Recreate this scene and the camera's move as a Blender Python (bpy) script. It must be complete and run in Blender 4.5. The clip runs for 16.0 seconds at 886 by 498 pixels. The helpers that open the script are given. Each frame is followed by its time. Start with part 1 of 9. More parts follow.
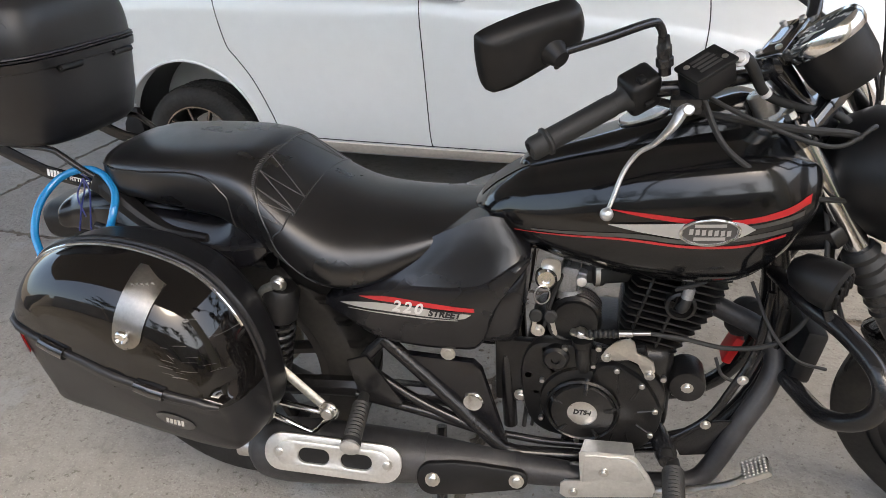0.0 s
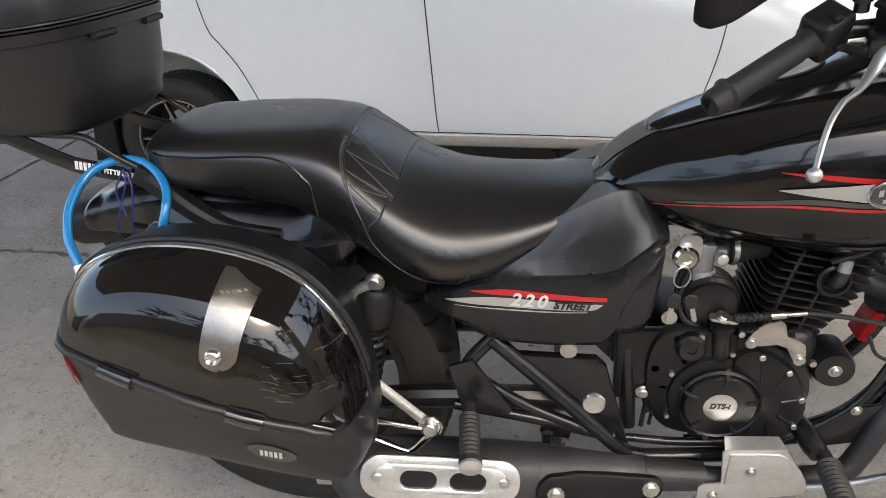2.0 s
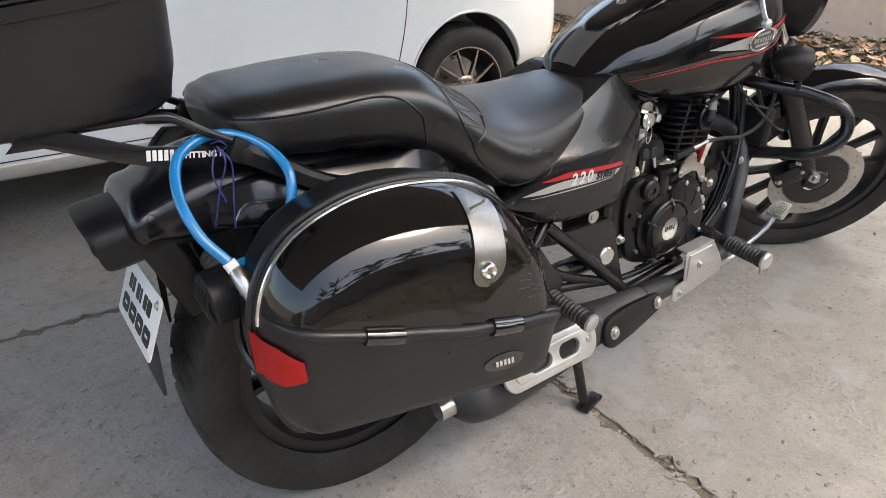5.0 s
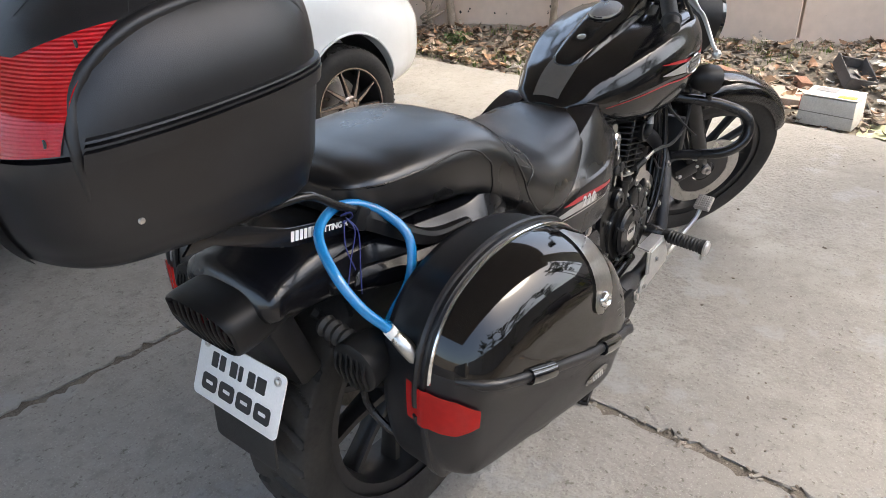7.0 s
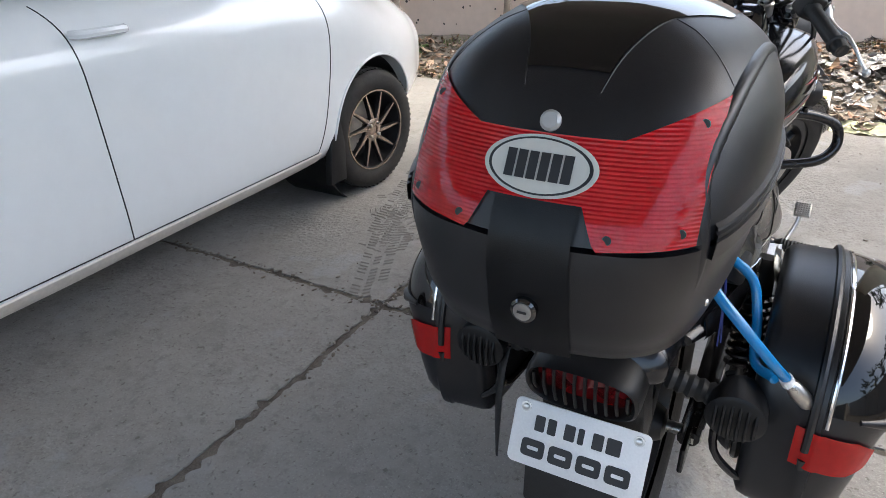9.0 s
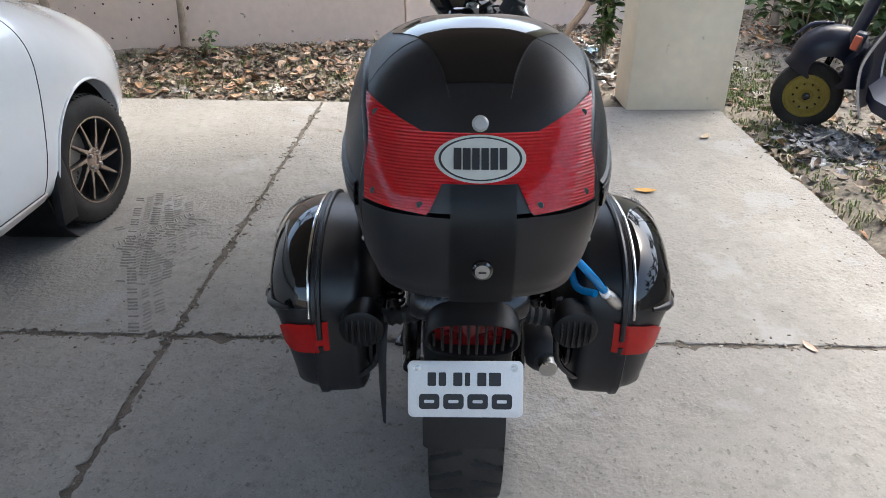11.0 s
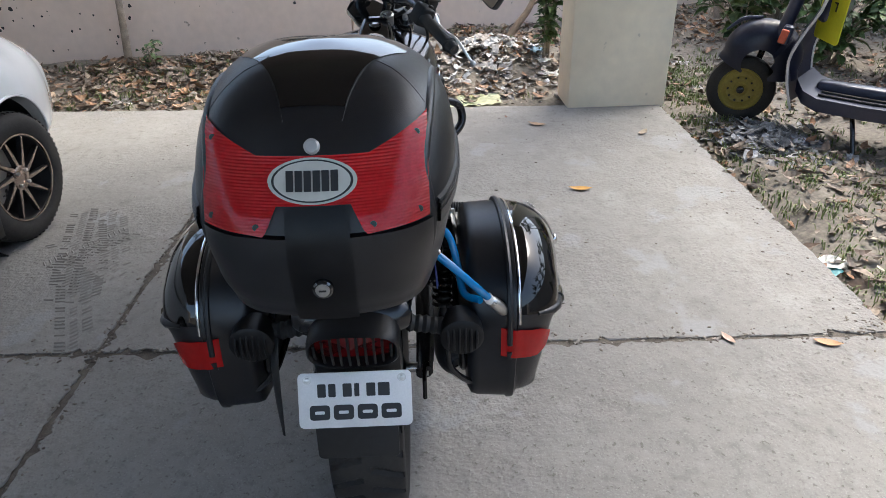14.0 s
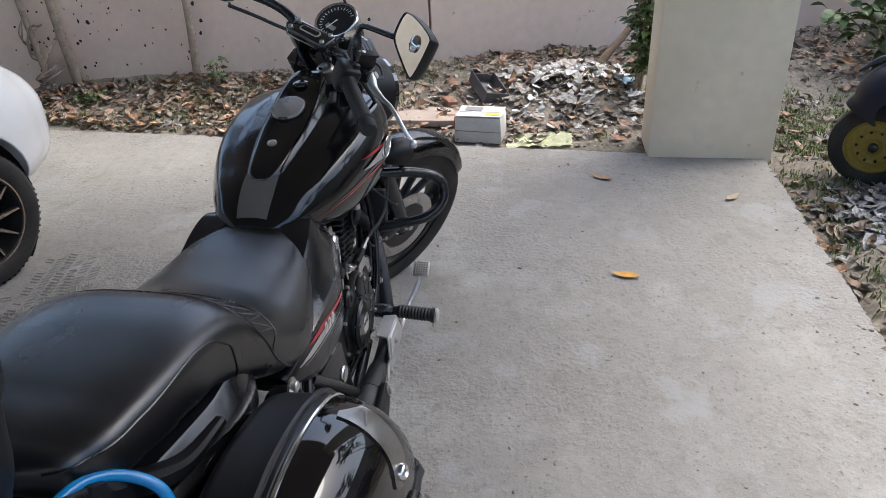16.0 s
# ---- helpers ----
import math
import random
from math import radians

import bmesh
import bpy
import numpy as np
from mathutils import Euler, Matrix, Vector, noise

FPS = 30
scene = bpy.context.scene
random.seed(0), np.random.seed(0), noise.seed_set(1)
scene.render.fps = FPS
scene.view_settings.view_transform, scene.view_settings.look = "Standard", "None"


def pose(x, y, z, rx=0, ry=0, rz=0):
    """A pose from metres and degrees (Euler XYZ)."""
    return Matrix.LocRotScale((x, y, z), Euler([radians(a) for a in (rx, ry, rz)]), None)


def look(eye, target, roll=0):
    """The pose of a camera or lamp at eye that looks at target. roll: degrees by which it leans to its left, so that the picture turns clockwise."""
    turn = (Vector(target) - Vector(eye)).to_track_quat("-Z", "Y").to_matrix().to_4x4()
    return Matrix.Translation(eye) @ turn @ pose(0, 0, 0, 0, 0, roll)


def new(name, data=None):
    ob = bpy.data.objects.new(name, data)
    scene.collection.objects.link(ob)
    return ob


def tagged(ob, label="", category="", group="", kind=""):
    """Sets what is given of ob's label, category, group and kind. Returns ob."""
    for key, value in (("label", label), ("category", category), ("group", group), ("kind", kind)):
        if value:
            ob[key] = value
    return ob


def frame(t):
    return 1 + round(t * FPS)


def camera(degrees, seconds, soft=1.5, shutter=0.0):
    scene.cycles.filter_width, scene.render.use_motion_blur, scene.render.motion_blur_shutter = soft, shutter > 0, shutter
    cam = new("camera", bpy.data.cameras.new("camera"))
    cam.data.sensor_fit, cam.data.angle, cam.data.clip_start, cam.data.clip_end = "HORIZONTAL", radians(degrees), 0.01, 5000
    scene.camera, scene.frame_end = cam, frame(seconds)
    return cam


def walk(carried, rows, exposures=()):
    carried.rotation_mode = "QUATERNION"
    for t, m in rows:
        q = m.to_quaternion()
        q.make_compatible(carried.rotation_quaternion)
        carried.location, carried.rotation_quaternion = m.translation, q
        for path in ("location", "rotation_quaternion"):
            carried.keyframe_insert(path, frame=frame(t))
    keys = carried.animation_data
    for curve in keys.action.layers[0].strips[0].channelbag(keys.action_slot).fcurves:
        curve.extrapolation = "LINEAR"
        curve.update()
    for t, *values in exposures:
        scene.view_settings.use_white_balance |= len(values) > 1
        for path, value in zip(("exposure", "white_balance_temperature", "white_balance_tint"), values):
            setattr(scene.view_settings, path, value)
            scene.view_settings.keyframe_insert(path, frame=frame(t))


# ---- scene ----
cam = camera(64.4, 16.0, 0.7)
PATH = [
    (0, (0.654, -1.199, 1.201), (0.214, 0.543, 0.323), -2.5),
    (0.5, (0.59, -1.205, 1.193), (0.131, 0.533, 0.316), -2.4),
    (1, (0.479, -1.24, 1.186), (0.049, 0.505, 0.309), -2.5),
    (1.5, (0.403, -1.189, 1.15), (0.029, 0.564, 0.263), -2.7),
    (2, (0.339, -1.108, 1.123), (0.071, 0.661, 0.229), -3.1),
    (2.5, (0.189, -1.126, 1.153), (0.156, 0.663, 0.26), -3.3),
    (3, (0.052, -1.147, 1.148), (0.351, 0.61, 0.24), -3.2),
    (3.5, (-0.073, -1.027, 1.113), (0.451, 0.667, 0.19), -3.0),
    (4, (-0.205, -0.984, 1.112), (0.466, 0.661, 0.194), -2.7),
    (4.5, (-0.422, -1.058, 1.092), (0.4, 0.518, 0.176), -2.4),
    (4.7, (-0.483, -1.057, 1.061), (0.399, 0.485, 0.142), -2.5),
    (6.8, (-0.877, -0.827, 1.149), (0.476, 0.31, 0.213), -2.3),
    (7, (-0.904, -0.779, 1.173), (0.466, 0.331, 0.23), -1.9),
    (7.5, (-0.946, -0.586, 1.184), (0.447, 0.485, 0.228), -1.3),
    (8, (-1.003, -0.46, 1.198), (0.396, 0.601, 0.24), -1.3),
    (8.2, (-1.055, -0.413, 1.205), (0.357, 0.635, 0.252), -1.4),
    (10.3, (-1.295, 0.056, 1.263), (0.448, 0.28, 0.309), -0.5),
    (10.5, (-1.314, 0.063, 1.26), (0.438, 0.199, 0.305), -0.3),
    (11, (-1.409, 0.035, 1.301), (0.348, 0.052, 0.345), -0.0),
    (11.5, (-1.493, -0.007, 1.313), (0.265, -0.014, 0.358), 0.1),
    (12, (-1.506, 0.011, 1.31), (0.249, -0.01, 0.352), -0.2),
    (12.5, (-1.511, 0.029, 1.319), (0.246, -0.002, 0.364), -0.2),
    (13, (-1.515, 0.035, 1.321), (0.242, -0.006, 0.368), -0.4),
    (13.5, (-1.515, 0.02, 1.314), (0.243, -0.029, 0.362), -0.6),
    (14, (-1.42, -0.127, 1.33), (0.334, -0.18, 0.37), -1.1),
    (14.5, (-1.285, -0.301, 1.348), (0.468, -0.339, 0.386), -1.4),
    (15, (-1.065, -0.395, 1.345), (0.681, -0.426, 0.37), -1.0),
    (15.5, (-0.883, -0.484, 1.329), (0.868, -0.48, 0.362), -1.3),
    (16, (-0.748, -0.604, 1.325), (0.985, -0.284, 0.38), -2.4),
]
walk(cam, [(t, look(eye, target, roll)) for t, eye, target, roll in PATH], [(0, 2.46, 7500, 8), (8, 2.48, 6950, 8), (10.5, 2.28, 6550, 6), (13.5, 2.08, 6400, 6), (15, 1.86, 6300, 8), (16, 1.82, 6300, 8)])


# ---- light ----
world = bpy.data.worlds.new("sky")
scene.world = world
world.use_nodes = True
sky = world.node_tree.nodes.new("ShaderNodeTexSky")
sky.sky_type = "NISHITA"
sky.sun_disc = False
sky.sun_elevation, sky.sun_rotation = radians(60), radians(137)
sky.air_density, sky.dust_density, sky.ozone_density = 1.0, 4.0, 1.0
world.node_tree.links.new(sky.outputs[0], world.node_tree.nodes["Background"].inputs[0])
world.node_tree.nodes["Background"].inputs[1].default_value = 0.15
sun = new("sun", bpy.data.lights.new("sun", "SUN"))
sun.data.energy, sun.data.angle, sun.data.color = 0.8, radians(35), (1.0, 0.98, 0.95)
sun.matrix_world = look((5.8, -6.2, 14.7), (0, 0, 0))


# ---- materials ----
def mat(name, color, rough=0.5, metal=0.0, var=0.15, vscale=6.0, bump=0.0, bscale=300.0, coat=0.0, dust=0.0, dust_color=(0.24, 0.23, 0.225), rvar=0.0, spec=0.5):
    """A surface with grain at two scales, optional bump, clear coat and patches of dust."""
    m = bpy.data.materials.new(name)
    m.use_nodes = True
    nt = m.node_tree
    n, l = nt.nodes, nt.links
    b = n["Principled BSDF"]
    b.inputs["Roughness"].default_value, b.inputs["Metallic"].default_value = rough, metal
    b.inputs["Coat Weight"].default_value, b.inputs["Coat Roughness"].default_value = coat, 0.03
    b.inputs["Specular IOR Level"].default_value = spec
    tc = n.new("ShaderNodeTexCoord")
    big, fine = n.new("ShaderNodeTexNoise"), n.new("ShaderNodeTexNoise")
    for t, s, d in ((big, vscale, 6), (fine, vscale * 14, 4)):
        t.inputs["Scale"].default_value, t.inputs["Detail"].default_value = s, d
        l.new(tc.outputs["Object"], t.inputs["Vector"])
    both = n.new("ShaderNodeMath")
    both.operation = "ADD"
    l.new(big.outputs[0], both.inputs[0])
    l.new(fine.outputs[0], both.inputs[1])
    span = n.new("ShaderNodeMapRange")
    span.inputs[1].default_value, span.inputs[2].default_value = 0.7, 1.3
    span.inputs[3].default_value, span.inputs[4].default_value = 1 - var, 1 + var
    l.new(both.outputs[0], span.inputs[0])
    tint = n.new("ShaderNodeVectorMath")
    tint.operation = "SCALE"
    tint.inputs[0].default_value = color
    l.new(span.outputs[0], tint.inputs["Scale"])
    out = tint.outputs[0]
    if dust:
        ramp = n.new("ShaderNodeMapRange")
        ramp.inputs[1].default_value, ramp.inputs[2].default_value = 0.48, 0.75
        ramp.inputs[3].default_value, ramp.inputs[4].default_value = 0.003, dust * 0.6
        l.new(big.outputs[0], ramp.inputs[0])
        mix = n.new("ShaderNodeMix")
        mix.data_type = "RGBA"
        l.new(ramp.outputs[0], mix.inputs[0])
        l.new(out, mix.inputs[6])
        mix.inputs[7].default_value = (*dust_color, 1)
        out = mix.outputs[2]
    l.new(out, b.inputs["Base Color"])
    if rvar:
        rr = n.new("ShaderNodeMapRange")
        rr.inputs[1].default_value, rr.inputs[2].default_value = 0.35, 0.65
        rr.inputs[3].default_value, rr.inputs[4].default_value = max(0.0, rough - rvar), rough + rvar
        l.new(big.outputs[0], rr.inputs[0])
        l.new(rr.outputs[0], b.inputs["Roughness"])
    if bump:
        grain = n.new("ShaderNodeTexNoise")
        grain.inputs["Scale"].default_value, grain.inputs["Detail"].default_value = bscale, 3
        l.new(tc.outputs["Object"], grain.inputs["Vector"])
        bp = n.new("ShaderNodeBump")
        bp.inputs["Strength"].default_value, bp.inputs["Distance"].default_value = bump, 0.002
        l.new(grain.outputs[0], bp.inputs["Height"])
        l.new(bp.outputs[0], b.inputs["Normal"])
    return m


def island_mat(name, colors, rough=0.8, by="island"):
    """Each loose piece (or each object) takes its own colour from a ramp."""
    m = bpy.data.materials.new(name)
    m.use_nodes = True
    n, l = m.node_tree.nodes, m.node_tree.links
    b = n["Principled BSDF"]
    b.inputs["Roughness"].default_value = rough
    ramp = n.new("ShaderNodeValToRGB")
    e = ramp.color_ramp.elements
    while len(e) < len(colors):
        e.new(0.5)
    for k, c in enumerate(colors):
        e[k].position, e[k].color = k / (len(colors) - 1), (*c, 1)
    src = n.new("ShaderNodeNewGeometry").outputs["Random Per Island"] if by == "island" else n.new("ShaderNodeObjectInfo").outputs["Random"]
    l.new(src, ramp.inputs[0])
    tc, no = n.new("ShaderNodeTexCoord"), n.new("ShaderNodeTexNoise")
    no.inputs["Scale"].default_value, no.inputs["Detail"].default_value = 40, 5
    l.new(tc.outputs["Object"], no.inputs["Vector"])
    sp = n.new("ShaderNodeMapRange")
    sp.inputs[1].default_value, sp.inputs[2].default_value, sp.inputs[3].default_value, sp.inputs[4].default_value = 0.3, 0.7, 0.65, 1.3
    l.new(no.outputs[0], sp.inputs[0])
    sc = n.new("ShaderNodeVectorMath")
    sc.operation = "SCALE"
    l.new(ramp.outputs[0], sc.inputs[0])
    l.new(sp.outputs[0], sc.inputs["Scale"])
    l.new(sc.outputs[0], b.inputs["Base Color"])
    return m


def concrete():
    m = mat("concrete", (0.249, 0.237, 0.221), 0.85, var=0.10, vscale=1.7, bump=0.0)
    n, l = m.node_tree.nodes, m.node_tree.links
    b, tc = n["Principled BSDF"], n["Texture Coordinate"]
    # broad stains, worn pale patches, blotches, sand grain and dark specks, in place on the slab
    prev = b.inputs["Base Color"].links[0].from_socket
    geo = n.new("ShaderNodeNewGeometry")
    for s, lo, hi, c, amount in ((0.6, 0.46, 0.70, (0.185, 0.175, 0.165), 0.7), (1.9, 0.56, 0.72, (0.33, 0.32, 0.30), 0.7), (6.0, 0.56, 0.74, (0.155, 0.145, 0.132), 0.65), (26.0, 0.56, 0.70, (0.16, 0.15, 0.14), 0.6), (120.0, 0.56, 0.66, (0.15, 0.14, 0.13), 0.45), (210.0, 0.58, 0.68, (0.40, 0.385, 0.36), 0.5), (62.0, 0.625, 0.67, (0.085, 0.075, 0.062), 0.6), (2.6, 0.58, 0.63, (0.27, 0.272, 0.275), 0.6)):
        no, mr, mx = n.new("ShaderNodeTexNoise"), n.new("ShaderNodeMapRange"), n.new("ShaderNodeMix")
        no.inputs["Scale"].default_value, no.inputs["Detail"].default_value, no.inputs["Roughness"].default_value = s, 7 if s < 20 else 3, 0.62
        l.new(geo.outputs["Position"], no.inputs["Vector"])
        mr.inputs[1].default_value, mr.inputs[2].default_value, mr.inputs[4].default_value = lo, hi, amount
        l.new(no.outputs[0], mr.inputs[0])
        mx.data_type = "RGBA"
        l.new(mr.outputs[0], mx.inputs[0])
        l.new(prev, mx.inputs[6])
        mx.inputs[7].default_value = (*c, 1)
        prev = mx.outputs[2]
    l.new(prev, b.inputs["Base Color"])
    # relief: trowel waves, pits and grain
    nrm = None
    patch, worn = n.new("ShaderNodeTexNoise"), n.new("ShaderNodeMapRange")
    patch.inputs["Scale"].default_value, patch.inputs["Detail"].default_value = 1.6, 4
    l.new(geo.outputs["Position"], patch.inputs["Vector"])
    worn.inputs[1].default_value, worn.inputs[2].default_value, worn.inputs[3].default_value, worn.inputs[4].default_value = 0.42, 0.62, 0.15, 1.0
    l.new(patch.outputs[0], worn.inputs[0])
    for s, dist, strength in ((4.0, 0.03, 0.4), (9.0, 0.020, 0.30), (24.0, 0.010, 0.20), (62.0, 0.009, 0.0), (190.0, 0.003, 0.3)):
        no, bp = n.new("ShaderNodeTexNoise"), n.new("ShaderNodeBump")
        no.inputs["Scale"].default_value, no.inputs["Detail"].default_value = s, 5
        l.new(geo.outputs["Position"], no.inputs["Vector"])
        bp.inputs["Strength"].default_value, bp.inputs["Distance"].default_value = strength, dist
        if not strength:
            l.new(worn.outputs[0], bp.inputs["Strength"])
        l.new(no.outputs[0], bp.inputs["Height"])
        if nrm:
            l.new(nrm, bp.inputs["Normal"])
        nrm = bp.outputs[0]
    l.new(nrm, b.inputs["Normal"])
    return m


def plaster(name, color, spots):
    m = mat(name, color, 0.9, var=0.06, vscale=1.2, bump=0.25, bscale=60)
    n, l = m.node_tree.nodes, m.node_tree.links
    b, tc = n["Principled BSDF"], n["Texture Coordinate"]
    prev = b.inputs["Base Color"].links[0].from_socket
    for s, lo, hi, c, amount in ((0.8, 0.52, 0.75, (color[0] * 0.72, color[1] * 0.70, color[2] * 0.68), 0.7), (14.0, 0.70, 0.74, (0.10, 0.085, 0.07), spots)):
        no, mr, mx = n.new("ShaderNodeTexNoise"), n.new("ShaderNodeMapRange"), n.new("ShaderNodeMix")
        no.inputs["Scale"].default_value, no.inputs["Detail"].default_value = s, 6
        l.new(tc.outputs["Object"], no.inputs["Vector"])
        mr.inputs[1].default_value, mr.inputs[2].default_value, mr.inputs[4].default_value = lo, hi, amount
        l.new(no.outputs[0], mr.inputs[0])
        mx.data_type = "RGBA"
        l.new(mr.outputs[0], mx.inputs[0])
        l.new(prev, mx.inputs[6])
        mx.inputs[7].default_value = (*c, 1)
        prev = mx.outputs[2]
    l.new(prev, b.inputs["Base Color"])
    return m


def ribbed_red(name, scale):
    """Red lens plastic with fine horizontal prisms."""
    m = mat(name, (0.74, 0.010, 0.018), 0.10, var=0.12, vscale=9, coat=1.0)
    n, l = m.node_tree.nodes, m.node_tree.links
    b = n["Principled BSDF"]
    tc, wv, bp = n["Texture Coordinate"], n.new("ShaderNodeTexWave"), n.new("ShaderNodeBump")
    wv.bands_direction = "Z"
    wv.inputs["Scale"].default_value, wv.inputs["Distortion"].default_value = scale, 0.0
    l.new(tc.outputs["Object"], wv.inputs["Vector"])
    bp.inputs["Strength"].default_value, bp.inputs["Distance"].default_value = 0.4, 0.002
    l.new(wv.outputs[0], bp.inputs["Height"])
    l.new(bp.outputs[0], b.inputs["Normal"])
    return m


CONCRETE = concrete()
JOINT = mat("joint_dirt", (0.115, 0.098, 0.080), 0.95, var=0.6, vscale=20, bump=0.8, bscale=80)
DIRT = mat("dirt", (0.165, 0.145, 0.118), 0.95, var=0.5, vscale=3.5, bump=0.6, bscale=120)
WALL_PAINT = plaster("pink_beige_plaster", (0.76, 0.635, 0.545), 0.6)
CREAM = plaster("cream_plaster", (0.82, 0.725, 0.55), 0.25)
# for the added unseen walls, kept dull so that gloss parts mirror less
GREY_WALL = plaster("grey_weathered_plaster", (0.44, 0.405, 0.36), 0.2)
CEIL = mat("ceiling_concrete", (0.34, 0.32, 0.295), 0.9, var=0.12, vscale=1.5)
SATIN = mat("satin_black_paint", (0.006, 0.006, 0.0075), 0.25, spec=0.46, var=0.2, vscale=5, coat=0.10, dust=0.03, rvar=0.05)
GLOSS = mat("gloss_black_paint", (0.005, 0.005, 0.006), 0.10, var=0.2, vscale=5, coat=1.0, dust=0.03)
CASE_GLOSS = mat("gloss_black_abs", (0.004, 0.0035, 0.0035), 0.06, var=0.2, vscale=4, coat=0.10, spec=0.46, dust=0.012, rvar=0.03)
CASE = mat("matte_black_abs", (0.008, 0.008, 0.0095), 0.38, spec=0.50, var=0.2, vscale=6, bump=0.12, bscale=900, dust=0.05, rvar=0.05)
PLASTIC = mat("black_plastic", (0.005, 0.005, 0.0055), 0.45, spec=0.30, var=0.25, vscale=9, bump=0.12, bscale=700, dust=0.08)
LEATHER = mat("black_seat_vinyl", (0.006, 0.0058, 0.0064), 0.31, spec=0.74, var=0.15, vscale=7, bump=0.08, bscale=750, dust=0.02, rvar=0.05)
THREAD = mat("grey_thread", (0.075, 0.072, 0.070), 0.7, var=0.2)
RUBBER = mat("tyre_rubber", (0.024, 0.0225, 0.021), 0.7, spec=0.3, var=0.3, vscale=8, bump=0.25, bscale=300, dust=0.35, dust_color=(0.09, 0.08, 0.065))
GRIP = mat("grip_rubber", (0.014, 0.014, 0.014), 0.6, var=0.2, bump=0.2, bscale=600)
ALLOY = mat("black_alloy", (0.020, 0.020, 0.021), 0.42, 0.3, var=0.2, dust=0.25, dust_color=(0.16, 0.13, 0.10))
ENGINE = mat("black_engine_paint", (0.007, 0.007, 0.0075), 0.30, 0.1, spec=0.4, var=0.3, vscale=12, bump=0.25, bscale=250, dust=0.22, dust_color=(0.15, 0.14, 0.13))
FRAME = mat("black_frame_paint", (0.008, 0.008, 0.009), 0.26, var=0.3, vscale=10, dust=0.18, dust_color=(0.14, 0.13, 0.12))
HEATBLACK = mat("heat_black_exhaust", (0.024, 0.024, 0.027), 0.5, 0.2, var=0.3, vscale=9, bump=0.2, bscale=350, dust=0.45, dust_color=(0.15, 0.145, 0.14))
CHROME = mat("chrome", (0.72, 0.72, 0.72), 0.13, 1.0, var=0.06, vscale=12, rvar=0.05)
STEEL = mat("brushed_steel", (0.54, 0.525, 0.50), 0.33, 1.0, var=0.12, vscale=14, bump=0.06, bscale=500, rvar=0.08)
ALU = mat("silver_aluminium", (0.62, 0.62, 0.61), 0.38, 0.85, var=0.10, vscale=12, bump=0.08, bscale=500)
ZINC = mat("zinc_bracket", (0.27, 0.262, 0.24), 0.42, 0.9, var=0.25, vscale=15)
RED = mat("red_decal", (0.42, 0.012, 0.018), 0.28, var=0.08, coat=0.3)
RED_PLASTIC = mat("red_part", (0.45, 0.01, 0.012), 0.4, var=0.1)
SILVER = mat("silver_decal", (0.42, 0.41, 0.39), 0.35, 0.4, var=0.06)
NUMERAL = mat("pale_numerals", (0.62, 0.61, 0.60), 0.4, var=0.05)
DARKGREY = mat("dark_grey_decal", (0.055, 0.052, 0.05), 0.35, var=0.08)
STRIPGREY = mat("bronze_grey_strip", (0.105, 0.095, 0.085), 0.5, var=0.1)
LENS_RED = ribbed_red("red_ribbed_lens", 95.0)
LENS_SIDE = mat("red_side_reflector", (0.66, 0.014, 0.014), 0.22, var=0.08, coat=0.4)
LENS_DEEP = mat("dark_red_lens", (0.16, 0.006, 0.008), 0.2, var=0.1, coat=0.4)
TANK_BLACK = mat("tank_black_paint", (0.004, 0.004, 0.0045), 0.14, spec=0.40, var=0.2, vscale=5, coat=0.22, dust=0.015, rvar=0.04)
CAST = mat("cast_alloy", (0.30, 0.30, 0.30), 0.5, 0.6, var=0.25, vscale=20, bump=0.2, bscale=300, dust=0.3, dust_color=(0.2, 0.18, 0.15))
WHITE = mat("white_paint", (0.78, 0.77, 0.74), 0.45, var=0.05)
BADGE = mat("pale_badge", (0.50, 0.485, 0.44), 0.4, var=0.06)
PLATE_WHITE = mat("white_plate", (0.74, 0.73, 0.71), 0.35, var=0.06, vscale=20, dust=0.2)
INK = mat("black_ink", (0.012, 0.012, 0.013), 0.5, var=0.1)
BLUE = mat("blue_cable_sleeve", (0.004, 0.185, 0.44), 0.18, var=0.10, vscale=25, coat=0.35)
BLUE_TIE = mat("dark_blue_tie", (0.02, 0.03, 0.16), 0.5, var=0.2)
MIRROR = mat("mirror_glass", (0.64, 0.64, 0.62), 0.01, 1.0, var=0.0)
CAR_WHITE = mat("white_car_paint", (0.735, 0.75, 0.74), 0.22, var=0.02, vscale=1.5, coat=0.8, dust=0.04, dust_color=(0.55, 0.50, 0.43))
CAR_SILL = mat("dusty_white_sill", (0.60, 0.56, 0.50), 0.4, var=0.12, vscale=5, dust=0.35, dust_color=(0.45, 0.37, 0.29))
GAP = mat("panel_gap", (0.012, 0.012, 0.012), 0.8, var=0.0)
GLASS_DARK = mat("tinted_glass", (0.02, 0.024, 0.024), 0.03, var=0.0, coat=0.5)
LAMP_CLEAR = mat("lamp_glass", (0.55, 0.57, 0.58), 0.05, var=0.05, coat=1.0)
BRONZE = mat("polished_alloy_face", (0.42, 0.34, 0.29), 0.22, 1.0, var=0.1)
SCOOT_BLUE = mat("dark_blue_scooter_paint", (0.024, 0.028, 0.052), 0.34, var=0.2, vscale=6, coat=0.3, dust=0.15, dust_color=(0.12, 0.11, 0.11))
YELLOW_RIM = mat("ochre_rim", (0.23, 0.17, 0.018), 0.55, var=0.2, dust=0.4, dust_color=(0.15, 0.12, 0.07))
YELLOW = mat("yellow_panel", (0.60, 0.56, 0.03), 0.4, var=0.06)
ORANGE = mat("orange_lens", (0.50, 0.10, 0.05), 0.25, var=0.1)
